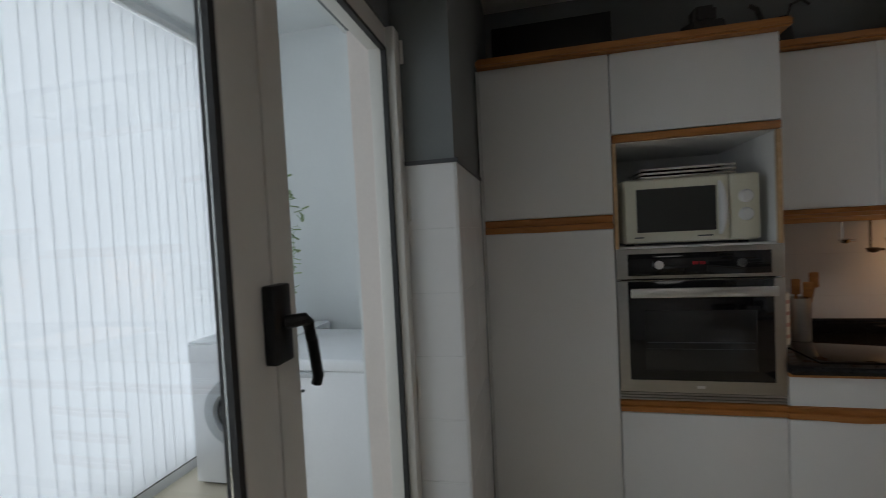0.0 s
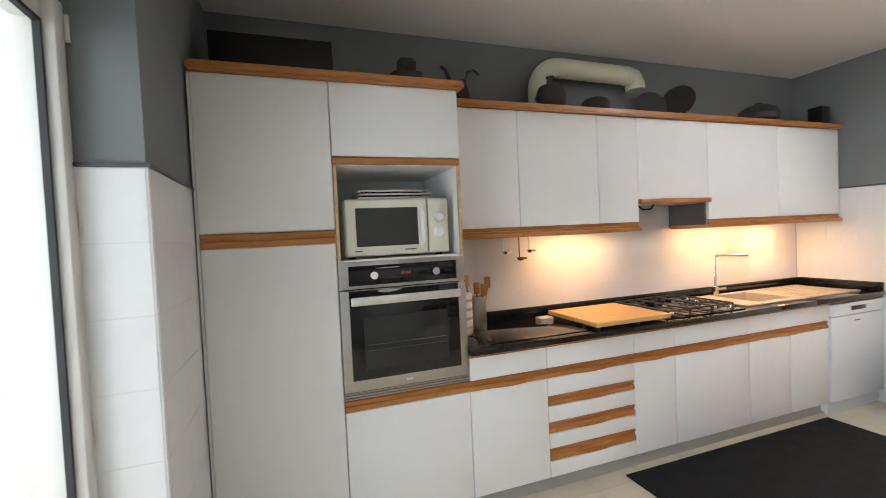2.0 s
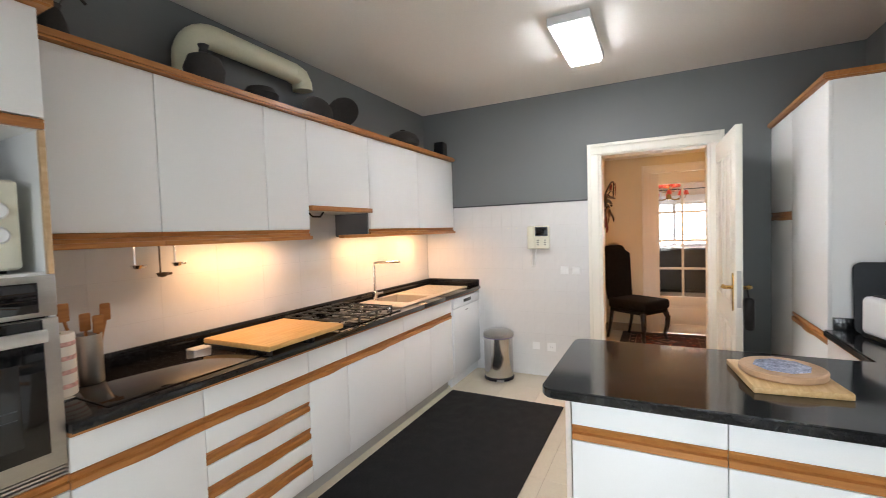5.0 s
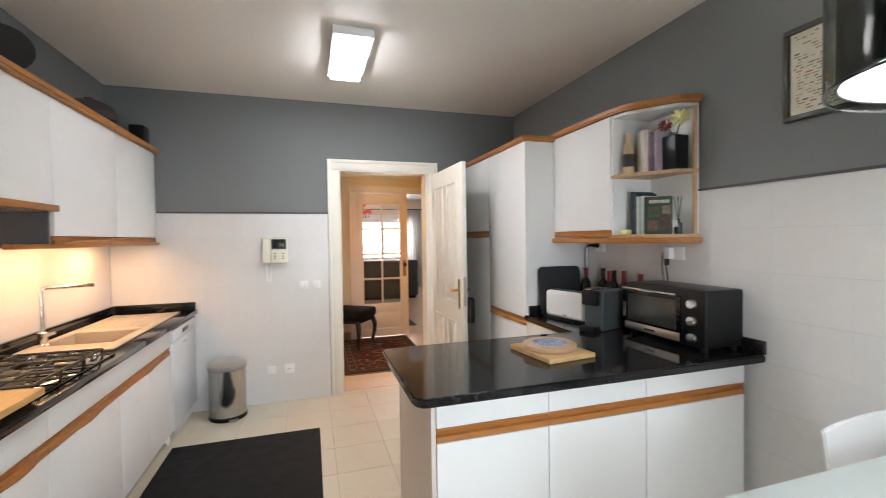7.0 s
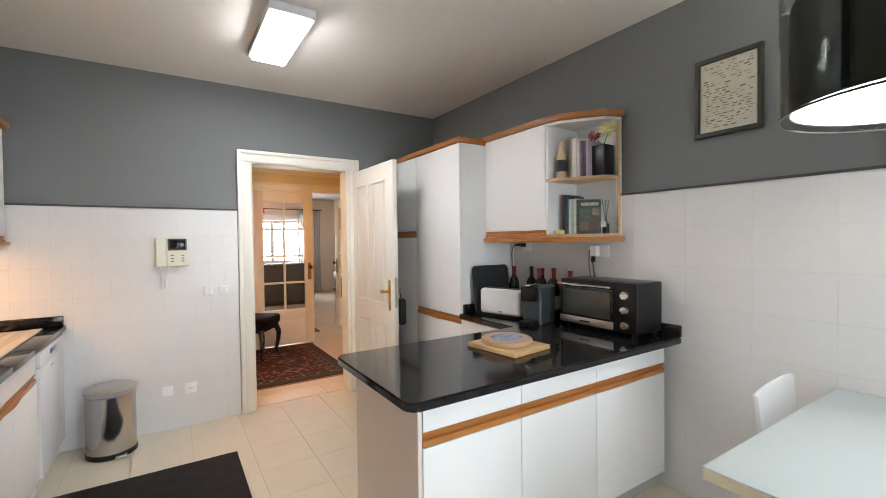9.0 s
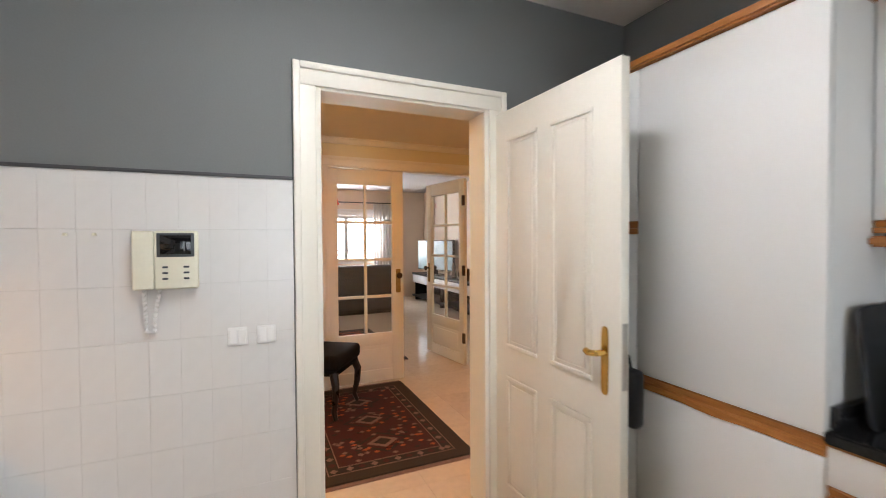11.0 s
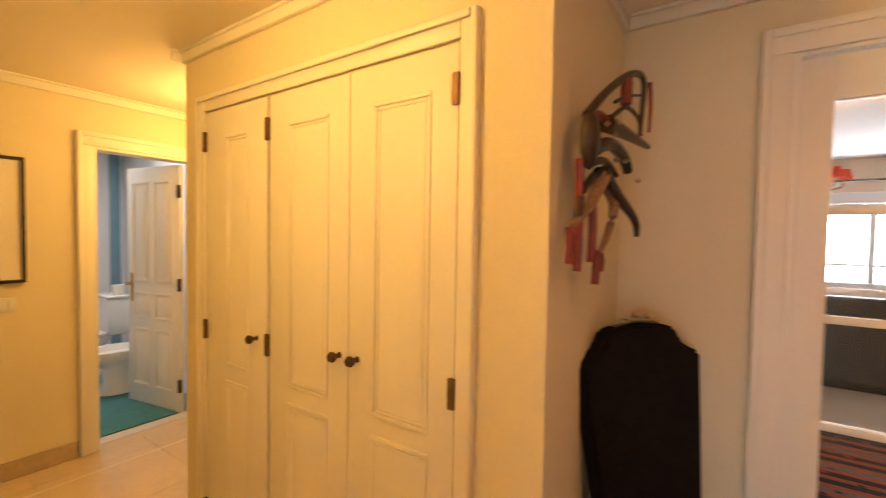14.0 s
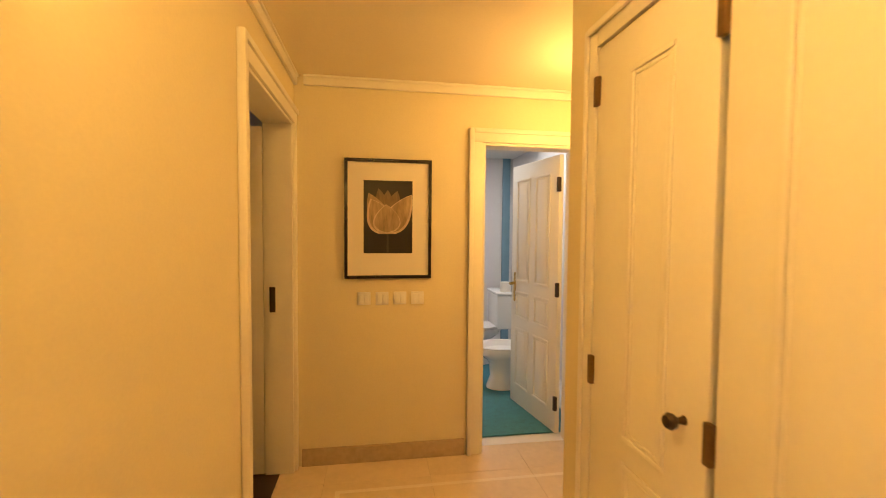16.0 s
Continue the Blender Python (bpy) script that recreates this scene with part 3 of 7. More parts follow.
GLW = 0.732
gd_l = thing("door_glazed_closed", "ivory glazed door with eight panes, closed", "door", kind="structure")
glazed_leaf(gd_l, GLW, 2.044, 0.04, DOORPAINT)
knob_plate(gd_l, GLW - 0.055, 0.02, 1.03, 1)
knob_plate(gd_l, GLW - 0.055, -0.02, 1.03, -1)
gd_l.matrix_world = pose(GX + 0.045, 0.455, 0, 0, 0, -90)
gd_r = thing("door_glazed_open", "ivory glazed door with eight panes, open into the living room", "door", kind="structure")
glazed_leaf(gd_r, 0.80, 2.04, 0.04, DOORPAINT)
knob_plate(gd_r, 0.745, 0.02, 1.03, 1)
knob_plate(gd_r, 0.745, -0.02, 1.03, -1)
hinges(gd_r, 0.024, (0.30, 1.04, 1.80))
gd_r.matrix_world = pose(GX + 0.14, GY0 + 0.075, 0, 0, 0, 8.5)

# bathroom door
casing("door_frame_bath", "y", HN, 6.14, 6.78, 1.975, 0.018, 0.085, -1)
lining("door_lining_bath", "y", HN - 0.002, HN + 0.135, 6.14, 6.78, 1.98)
door_b = thing("door_bath", "ivory six-panel door standing open into the bathroom", "door", kind="structure")
panel_leaf(door_b, 0.66, 1.955, 0.036, [(0.1, 0.30, 1.02, 1.84), (0.38, 0.58, 1.02, 1.84), (0.1, 0.30, 0.72, 0.94), (0.38, 0.58, 0.72, 0.94), (0.1, 0.30, 0.16, 0.64), (0.38, 0.58, 0.16, 0.64)], DOORPAINT)
lever(door_b, 0.60, 0.018, 1.0, 1, BRASS)
for hz in (0.22, 1.02, 1.75):
    part("hinge", bx(-0.012, 0.014, 0.008, 0.03, hz - 0.05, hz + 0.05, 0.003), BRONZE, door_b, "dark bronze hinge")
door_b.matrix_world = pose(6.745, HN + 0.17, 0, 0, 0, 100)

# side room door
casing("door_frame_side_room", "x", HX + 0.012, 3.06, 3.96, 2.03, 0.018, 0.085, 1)
lining("door_lining_side_room", "x", HX - 0.145, HX + 0.014, 3.06, 3.96, 2.04)
door_s = thing("door_side_room", "ivory flat door standing open into a side room", "door", kind="structure")
panel_leaf(door_s, 0.8, 2.0, 0.036, [(0.1, 0.36, 1.0, 1.86), (0.44, 0.70, 1.0, 1.86), (0.1, 0.70, 0.16, 0.86)], DOORPAINT)
lever(door_s, 0.735, 0.018, 1.0, 1, BRONZE)
part("strike_plate", bx(-0.066, -0.034, 0.0188, 0.0228, 0.95, 1.095, 0.001), BRONZE, door_s, "dark bronze lock plate")
door_s.matrix_world = pose(HX - 0.147, 3.957, 0, 0, 0, 180)


# ---- kitchen cabinets ----
FY, UY = 2.0, 2.24            # fronts of the floor and wall units, north side
TOP = 0.842                   # worktop
BT, BB = 0.681, 0.630         # oak grip band


def grip(parent, x0, x1, z0, z1, y, s=-1, axis="x", notch=True):
    """An oak band with a scooped finger pull, on a front facing s along the other axis."""
    m = OAK if axis == "x" else OAK_Y
    n = 18
    b = bmesh.new()
    rows = []
    c, half = (x0 + x1) / 2, min(0.11, (x1 - x0) * 0.32)
    for i in range(n + 1):
        a = x0 + (x1 - x0) * i / n
        d = max(0.0, 1 - ((a - c) / half) ** 2) if notch else 0
        out = 0.018 + 0.007 * d
        low = z0 - 0.003 * d
        ring = [(0, low), (out, low), (out, low + (z1 - low) * 0.42), (out - 0.012, low + (z1 - low) * 0.5), (0.016, z1 - 0.004), (0.012, z1), (0, z1)]
        rows.append([b.verts.new((a, y + s * o, z) if axis == "x" else (y + s * o, a, z)) for o, z in ring])
    for r0, r1 in zip(rows, rows[1:]):
        for k in range(len(r0)):
            b.faces.new((r0[k], r1[k], r1[(k + 1) % len(r0)], r0[(k + 1) % len(r0)]))
    b.faces.new(rows[0])
    b.faces.new(rows[-1][::-1])
    bmesh.ops.recalc_face_normals(b, faces=b.faces[:])
    return part("grip", b, m, parent, "oak finger-pull strip")


def front(name, parent, x0, x1, z0, z1, y, s=-1, axis="x", gap=0.0016, th=0.018):
    lo, hi = sorted((y, y + s * th))
    b = bx(x0 + gap, x1 - gap, lo, hi, z0, z1, 0.0025) if axis == "x" else bx(lo, hi, x0 + gap, x1 - gap, z0, z1, 0.0025)
    return part(name, b, LAMINATE, parent)


def base_unit(name, x0, x1, label, kind="door", grips=1):
    u = thing(name, label, "cabinet", ((x0 + x1) / 2, 2.3, 0), group="floor units along the hob wall")
    part("body", bx(x0 + 0.0005, x1 - 0.0005, FY + 0.019, NY - 0.012, 0.10, 0.64 if grips > 1 else 0.80), CARCASS, u)
    part("plinth", bx(x0, x1, FY + 0.06, FY + 0.075, 0.0, 0.10), PLINTH, u)
    front("drawer_front", u, x0, x1, BT + 0.002, 0.796, FY + 0.019)
    grip(u, x0 + 0.001, x1 - 0.001, BB, BT, FY + 0.02)
    if kind == "drawers":
        cuts = [(0.533, 0.628), (0.393, 0.476), (0.253, 0.330), (0.10, 0.181)]
        bands = [(0.478, 0.531), (0.332, 0.391), (0.183, 0.251)]
        for z0, z1 in cuts:
            front("drawer_front", u, x0, x1, z0, z1, FY + 0.019)
        for z0, z1 in bands:
            grip(u, x0 + 0.001, x1 - 0.001, z0 + 0.004, z1 - 0.002, FY + 0.02)
    else:
        n = grips
        for i in range(n):
            a, c = x0 + (x1 - x0) * i / n, x0 + (x1 - x0) * (i + 1) / n
            front("door", u, a, c, 0.10, BB - 0.002, FY + 0.019)
    return u


base_unit("base_cabinet", 1.502, 1.94, "white laminate floor cabinet with an oak grip band")
base_unit("drawer_cabinet", 1.94, 2.512, "white laminate drawer cabinet with oak grip bands", "drawers")
base_unit("base_cabinet", 2.512, 2.817, "narrow white laminate floor cabinet under the hob")
base_unit("base_cabinet", 2.817, 3.437, "white laminate floor cabinet under the hob")
base_unit("base_cabinet", 3.437, 4.232, "wide white laminate sink cabinet with two doors", "door", 2)

# tall larder unit
tall = thing("larder_cabinet", "tall white laminate larder cabinet with an oak grip band", "cabinet", (0.62, 2.28, 0))
part("body", bx(0.366, 0.8995, FY + 0.019, NY - 0.005, 0.10, 2.095), CARCASS, tall)
part("filler_strip", bx(0.3606, 0.3705, FY + 0.004, FY + 0.03, 0.0, 2.095, 0.001), LAMINATE, tall)
part("plinth", bx(0.371, 0.90, FY + 0.06, FY + 0.075, 0, 0.10), PLINTH, tall)
front("door", tall, 0.372, 0.899, 0.10, 1.389, FY + 0.019)
front("door", tall, 0.372, 0.899, 1.452, 2.094, FY + 0.019)
grip(tall, 0.373, 0.898, 1.392, 1.449, FY + 0.02)
# oven housing
oh = thing("oven_housing", "tall white laminate cabinet with an open niche over the oven", "cabinet", (1.2, 2.28, 0))
for nm, a in (("side_panel", (0.9005, 0.918, FY + 0.02, 0.10, 2.095)), ("side_panel", (1.484, 1.5015, FY + 0.02, 0.10, 2.095)), ("shelf", (0.9185, 1.4835, FY + 0.02, 1.295, 1.312)),
              ("shelf", (0.9185, 1.4835, FY + 0.02, 1.735, 1.752)), ("back_panel", (0.9185, 1.4835, NY - 0.02, 1.3125, 1.7345)), ("top_panel", (0.9185, 1.4835, FY + 0.02, 2.078, 2.095))):
    part(nm, bx(a[0], a[1], a[2], NY - 0.005, a[3], a[4]), LAMINATE, oh)
part("plinth", bx(0.90, 1.502, FY + 0.06, FY + 0.075, 0, 0.10), PLINTH, oh)
front("door", oh, 0.901, 1.501, 0.10, 0.632, FY + 0.019)
grip(oh, 0.902, 1.500, 0.636, 0.682, FY + 0.02, notch=False)
front("flap_door", oh, 0.901, 1.501, 1.772, 2.094, FY + 0.019)
part("niche_edge", bx(0.902, 1.500, FY, FY + 0.02, 1.738, 1.768, 0.003), OAK, oh, "oak edge strip")
part("niche_edge", bx(0.902, 0.917, FY + 0.001, FY + 0.02, 1.306, 1.736, 0.002), PLY, oh, "oak edge strip")
part("niche_edge", bx(1.485, 1.500, FY + 0.001, FY + 0.02, 1.306, 1.736, 0.002), PLY, oh, "oak edge strip")

# built-in oven
ov = thing("built_in_oven", "stainless steel built-in oven with a black glass door", "oven", (1.2, 2.2, 0.69))
part("body", bx(0.925, 1.478, FY + 0.02, 2.5, 0.69, 1.29), BLACK, ov)
b = bx(0.903, 1.499, FY - 0.002, FY + 0.018, 1.182, 1.304, 0.003)
part("control_panel", b, STEEL, ov)
part("display", bx(0.945, 1.455, FY - 0.005, FY - 0.002, 1.196, 1.284, 0.002), BLACKGLASS, ov)
for k in range(4):
    x0 = 1.184 + k * 0.011 + (0.003 if k > 1 else 0)
    part("clock_digit", bx(x0, x0 + 0.007, FY - 0.0065, FY - 0.005, 1.236, 1.248), LEDRED, ov)
for kx in (1.055, 1.345):
    b = lathe([(0.021, 0), (0.021, 0.01), (0.017, 0.028), (0.0, 0.028)], (0, 0, 0), 24)
    bmesh.ops.transform(b, matrix=pose(kx, FY - 0.005, 1.24, 90), verts=b.verts[:])
    part("knob", b, CHROME, ov)
door_o = part("oven_door", bx(0.903, 1.499, FY - 0.004, FY + 0.018, 0.722, 1.176, 0.003), STEEL, ov)
part("window", bx(0.942, 1.460, FY - 0.007, FY - 0.003, 0.772, 1.1735, 0.002), BLACKGLASS, door_o)
part("inner_window", bx(1.0, 1.40, FY - 0.009, FY - 0.0068, 0.815, 1.055, 0.001), mat("oven_inner_glass", (0.022, 0.022, 0.022), 0.07, vary=0.1, scale=3), door_o)
part("rack_line", bx(1.01, 1.39, FY - 0.0096, FY - 0.0088, 0.925, 0.929), SMOKED, door_o)
part("rack_line", bx(1.01, 1.39, FY - 0.0096, FY - 0.0088, 0.90, 0.902), SMOKED, door_o)
b = bx(0.945, 1.457, FY - 0.052, FY - 0.038, 1.112, 1.150, 0.006)
for hx in (0.985, 1.417):
    bx(hx - 0.012, hx + 0.012, FY - 0.037, FY - 0.003, 1.122, 1.14, 0.003, 2, b)
part("handle", b, mat("satin_steel", (0.80, 0.79, 0.77), 0.34, 1.0, vary=0.04), door_o)
part("badge", bx(1.185, 1.215, FY - 0.0055, FY - 0.0035, 0.742, 0.752), WHITE, door_o)
for vz in (0.692, 0.704, 0.716):
    part("vent_slat", bx(0.903, 1.499, FY - 0.001, FY + 0.015, vz - 0.004, vz + 0.003, 0.001), STEEL, ov)

# microwave and tray in the niche
mw = thing("microwave", "cream microwave oven with a dark window", "microwave", (1.195, 2.2, 1.312))
part("body", bx(0.945, 1.448, 2.06, 2.42, 1.322, 1.588, 0.012, 3), CREAM, mw)
part("door", bx(0.95, 1.335, 2.042, 2.061, 1.328, 1.582, 0.006), CREAM, mw)
part("window", bx(0.995, 1.288, 2.038, 2.043, 1.368, 1.545, 0.003), mat("microwave_mesh_window", (0.035, 0.036, 0.035), 0.38, vary=0.1), mw)
b = bmesh.new()
rings = []
for k in range(13):
    u = -1 + k / 6
    o = 0.026 * (1 - u * u) ** 0.5 if abs(u) < 1 else 0.0
    rings.append([b.verts.new((1.296 + 0.026 * (1 - 0.55 * u * u) * q, 2.044 - o - (0.006 if 0 < q < 1 else 0), 1.455 + 0.106 * u)) for q in (0, 0.3, 0.7, 1)] + [b.verts.new((1.296 + 0.026 * (1 - 0.55 * u * u) * q, 2.046, 1.455 + 0.106 * u)) for q in (1, 0)])
for r0, r1 in zip(rings, rings[1:]):
    for k in range(6):
        b.faces.new((r0[k], r0[(k + 1) % 6], r1[(k + 1) % 6], r1[k]))
b.faces.new(rings[0][::-1])
b.faces.new(rings[-1])
bmesh.ops.recalc_face_normals(b, faces=b.faces[:])
part("handle", b, WHITE, mw, "white bowed handle")
part("lettering", bx(0.985, 1.02, 2.040, 2.0425, 1.345, 1.350), SMOKED, mw)
part("lettering", bx(1.22, 1.275, 2.040, 2.0425, 1.345, 1.350), SMOKED, mw)
part("control_panel", bx(1.34, 1.443, 2.044, 2.061, 1.328, 1.582, 0.005), CREAM, mw)
for kz in (1.425, 1.495):
    b = lathe([(0.026, 0), (0.026, 0.006), (0.019, 0.02), (0, 0.02)], (0, 0, 0), 24)
    bmesh.ops.transform(b, matrix=pose(1.393, 2.044, kz, 90), verts=b.verts[:])
    part("knob", b, WHITE, mw)
for fx in (0.98, 1.41):
    part("foot", bx(fx - 0.015, fx + 0.015, 2.1, 2.13, 1.312, 1.324), BLACK, mw)
tr = thing("baking_tray", "stack of shiny metal baking trays on the microwave", "tray", (1.2, 2.2, 1.588))
for i in range(3):
    part("tray", bx(1.02, 1.38, 2.08, 2.36, 1.590 + i * 0.016, 1.600 + i * 0.016, 0.004), CHROME, tr)

# wall units
def wall_unit(x0, x1, z0, label, doors=1):
    u = thing("wall_cabinet", label, "cabinet", ((x0 + x1) / 2, 2.4, z0), group="wall units along the hob wall")
    part("body", bx(x0 + 0.0005, x1 - 0.0005, UY + 0.019, NY - 0.012, z0, 2.095), CARCASS, u)
    for i in range(doors):
        a, c = x0 + (x1 - x0) * i / doors, x0 + (x1 - x0) * (i + 1) / doors
        front("door", u, a, c, z0 + (0.055 if z0 < 1.5 else 0.0), 2.094, UY + 0.019, gap=0.0018 if doors < 2 else 0.0008)
    return u


for x0, x1 in ((1.503, 1.957), (1.957, 2.51), (2.51, 2.816)):
    u = wall_unit(x0, x1, 1.378, "white laminate wall cabinet with an oak bottom rail")
    grip(u, x0 + 0.001, x1 - 0.001, 1.394, 1.432, UY + 0.02)
    part("bottom_rail", bx(x0, x1, UY - 0.022, UY + 0.03, 1.373, 1.395, 0.006), OAK, u, "oak bottom rail")
u = wall_unit(3.422, 4.832, 1.378, "wide white laminate wall cabinet over the sink", 2)
grip(u, 3.423, 4.831, 1.394, 1.432, UY + 0.02)
part("bottom_rail", bx(3.10, 4.832, UY - 0.022, UY + 0.03, 1.373, 1.395, 0.006), OAK, u, "oak bottom rail")
hood = thing("hood_cabinet", "white laminate cabinet hiding the cooker hood", "cooker hood", (3.12, 2.4, 1.545))
part("body", bx(2.8165, 3.4215, UY + 0.019, NY - 0.012, 1.56, 2.095), CARCASS, hood)
front("flap_door", hood, 2.816, 3.422, 1.578, 2.094, UY + 0.019)
part("bottom_rail", bx(2.817, 3.425, UY - 0.022, UY + 0.02, 1.548, 1.578, 0.005), OAK, hood, "oak bottom rail")
part("filter", bx(2.83, 3.41, UY + 0.03, NY - 0.03, 1.546, 1.56), STEEL, hood)
# side of the next wall unit, with its shade put into the dark colour
part("side_panel", bx(3.404, 3.42, UY + 0.02, NY - 0.014, 1.379, 1.56), mat("shadow_grey_panel", (0.10, 0.10, 0.105), 0.5), hood, "inner side panel, its shade painted in as dark grey")
part("cable_clip", tube([(2.86, 2.3, 1.545), (2.9, 2.3, 1.515), (2.97, 2.3, 1.515), (3.0, 2.3, 1.545)], 0.006), BLACK, hood)

# oak crowns on the units
def crown(name, poly_outer, z0, label):
    return structure("trim", prism(poly_outer, z0, z0 + 0.036, 0.008), OAK, label, "trim")


crown("cabinet_crown", [(0.366, 1.965), (1.53, 1.965), (1.53, 2.555), (0.366, 2.555)], 2.097, "oak crown board on the tall cabinets")
crown("cabinet_crown", [(1.532, 2.205), (4.835, 2.205), (4.835, 2.555), (1.532, 2.555)], 2.097, "oak crown board on the wall cabinets")

# worktop
wt = thing("worktop", "polished black granite worktop with an upstand", "worktop", (3.1, 2.27, 0.80))
for nm, a in (("slab", (1.503, 3.70, FY - 0.03, NY - 0.012)), ("slab", (4.0605, 4.845, FY - 0.03, NY - 0.012)), ("front_slab", (3.7005, 4.06, FY - 0.03, 2.115)), ("back_slab", (3.7005, 4.06, 2.46, NY - 0.012))):
    part(nm, bx(a[0], a[1], a[2], a[3], TOP - 0.03, TOP, 0.0015), GRANITE, wt)
part("edge_strip", bx(1.503, 4.845, FY - 0.012, FY + 0.016, 0.797, TOP - 0.0305, 0.003), OAK, wt, "oak strip under the slab")
part("upstand", bx(1.503, 4.845, NY - 0.034, NY - 0.012, TOP, 0.905, 0.003), GRANITE, wt)
part("upstand", bx(4.822, 4.845, FY - 0.02, NY - 0.035, TOP, 0.905, 0.003), GRANITE, wt)

# dishwasher
dw = thing("dishwasher", "white dishwasher under the worktop", "dishwasher", (4.54, 2.25, 0))
part("body", bx(4.237, 4.842, FY + 0.02, 2.55, 0.02, 0.79), ENAMEL, dw)
part("door", bx(4.238, 4.841, FY - 0.012, FY + 0.019, 0.10, 0.70, 0.005), ENAMEL, dw)
part("control_panel", bx(4.238, 4.841, FY - 0.018, FY + 0.019, 0.705, 0.79, 0.006), ENAMEL, dw)
part("handle_recess", bx(4.45, 4.62, FY - 0.0195, FY - 0.016, 0.735, 0.765, 0.001), BLACK, dw)
part("badge", bx(4.5, 4.56, FY - 0.0135, FY - 0.011, 0.655, 0.662), SMOKED, dw)
part("kick_plate", bx(4.245, 4.835, FY + 0.03, FY + 0.045, 0.0, 0.098), ENAMEL, dw)

# hob
hb = thing("gas_hob", "black gas hob with cast iron grates", "hob", (2.95, 2.25, TOP))
part("plate", bx(2.80, 3.44, 2.015, 2.51, TOP, TOP + 0.008, 0.004), BLACKGLASS, hb)
for hx, hy, r in ((2.90, 2.38, 0.038), (2.90, 2.14, 0.048), (3.085, 2.26, 0.058), (3.27, 2.38, 0.038), (3.27, 2.14, 0.045)):
    bn = part("burner", lathe([(r, 0), (r, 0.012), (r * 0.8, 0.018), (0, 0.018)], (hx, hy, TOP + 0.008)), STEEL, hb)
    part("burner_cap", lathe([(r * 0.7, 0), (r * 0.7, 0.008), (0, 0.01)], (hx, hy, TOP + 0.026)), IRON, bn)
for gx0, gx1 in ((2.815, 2.99), (2.998, 3.172), (3.18, 3.355)):
    b = bmesh.new()
    zt = TOP + 0.045
    for gy in (2.04, 2.48):
        tube([(gx0, gy, zt), (gx1, gy, zt)], 0.006, 6, b)
    for gx in (gx0, gx1):
        tube([(gx, 2.04, zt), (gx, 2.48, zt)], 0.006, 6, b)
        for gy in (2.04, 2.48):
            tube([(gx, gy, TOP + 0.007), (gx, gy, zt)], 0.006, 6, b)
    cx = (gx0 + gx1) / 2
    for gy in (2.15, 2.26, 2.37):
        tube([(gx0, gy, zt), (cx - 0.03, gy, zt)], 0.005, 6, b)
        tube([(cx + 0.03, gy, zt), (gx1, gy, zt)], 0.005, 6, b)
    for s in (-1, 1):
        tube([(cx, 2.26 + s * 0.22, zt), (cx, 2.26 + s * 0.05, zt)], 0.005, 6, b)
    part("grate", b, IRON, hb)
for i in range(5):
    part("knob", lathe([(0.018, 0), (0.018, 0.012), (0.013, 0.024), (0, 0.024)], (3.405, 2.09 + i * 0.085, TOP + 0.008), 18), CHROME, hb)

# glass ceramic plate and chopping board
cp = thing("ceramic_plate", "black glass plate beside the hob", "hob plate", (1.9, 2.2, TOP))
part("plate", bx(1.62, 2.24, 2.02, 2.44, TOP, TOP + 0.007, 0.003), mat("bronze_black_glass", (0.02, 0.015, 0.012), 0.06, vary=0.1), cp)
cb = thing("chopping_board", "thick honey-coloured beech chopping board", "chopping board", (2.52, 2.2, TOP))
part("board", bx(2.255, 2.78, 1.985, 2.46, TOP + 0.020, TOP + 0.046, 0.004), wood_mat("honey_beech", (0.66, 0.40, 0.15), (0.57, 0.32, 0.10), 0.45, 0), cb)
part("rail", bx(2.255, 2.276, 1.985, 2.46, TOP, TOP + 0.020, 0.002), EBONY, cb)
part("rail", bx(2.53, 2.55, 1.985, 2.46, TOP, TOP + 0.020, 0.002), EBONY, cb)
single("tea_towel", bx(2.165, 2.285, 2.40, 2.47, TOP, TOP + 0.013, 0.006, 3), WHITE, "folded white cloth behind the chopping board", "cloth", (2.22, 2.45, TOP))

# sink and tap
sk = thing("sink", "beige composite sink with a drainer", "sink", (4.0, 2.25, TOP))
b = bmesh.new()
for a in ((3.52, 4.72, 2.06, 2.115), (3.52, 4.72, 2.46, 2.50), (3.52, 3.70, 2.115, 2.46), (4.06, 4.13, 2.115, 2.46), (4.13, 4.72, 2.115, 2.46)):
    bx(a[0], a[1], a[2], a[3], TOP, TOP + (0.009 if a[0] < 4.1 else 0.006), 0.003, 2, b)
part("rim", b, SINK, sk)
b = bx(3.70, 4.06, 2.115, 2.46, 0.69, 0.70)
for a in ((3.70, 3.708, 2.115, 2.46), (4.052, 4.06, 2.115, 2.46), (3.708, 4.052, 2.115, 2.123), (3.708, 4.052, 2.452, 2.46)):
    bx(a[0], a[1], a[2], a[3], 0.70, TOP + 0.007, bm=b)
part("bowl", b, SINK, sk)
part("drain", lathe([(0.04, 0.7005), (0.04, 0.704), (0.02, 0.703), (0, 0.703)], (3.88, 2.29, 0), 24), CHROME, sk)
for i in range(6):
    part("drainer_rib", bx(4.2, 4.66, 2.15 + i * 0.05, 2.165 + i * 0.05, TOP + 0.006, TOP + 0.0095, 0.0015, 1), SINK, sk)
tp = thing("tap", "chrome swan-neck kitchen tap", "tap", (3.74, 2.46, TOP))
part("body", lathe([(0.028, 0.006), (0.028, 0.012), (0.021, 0.016), (0.021, 0.075), (0.014, 0.08), (0, 0.08)], (3.74, 2.46, TOP)), CHROME, tp)
part("spout", tube([(3.74, 2.46, TOP + 0.07), (3.74, 2.46, 1.135), (3.742, 2.455, 1.152), (3.75, 2.44, 1.158), (3.79, 2.24, 1.162)], 0.011, 12), CHROME, tp)
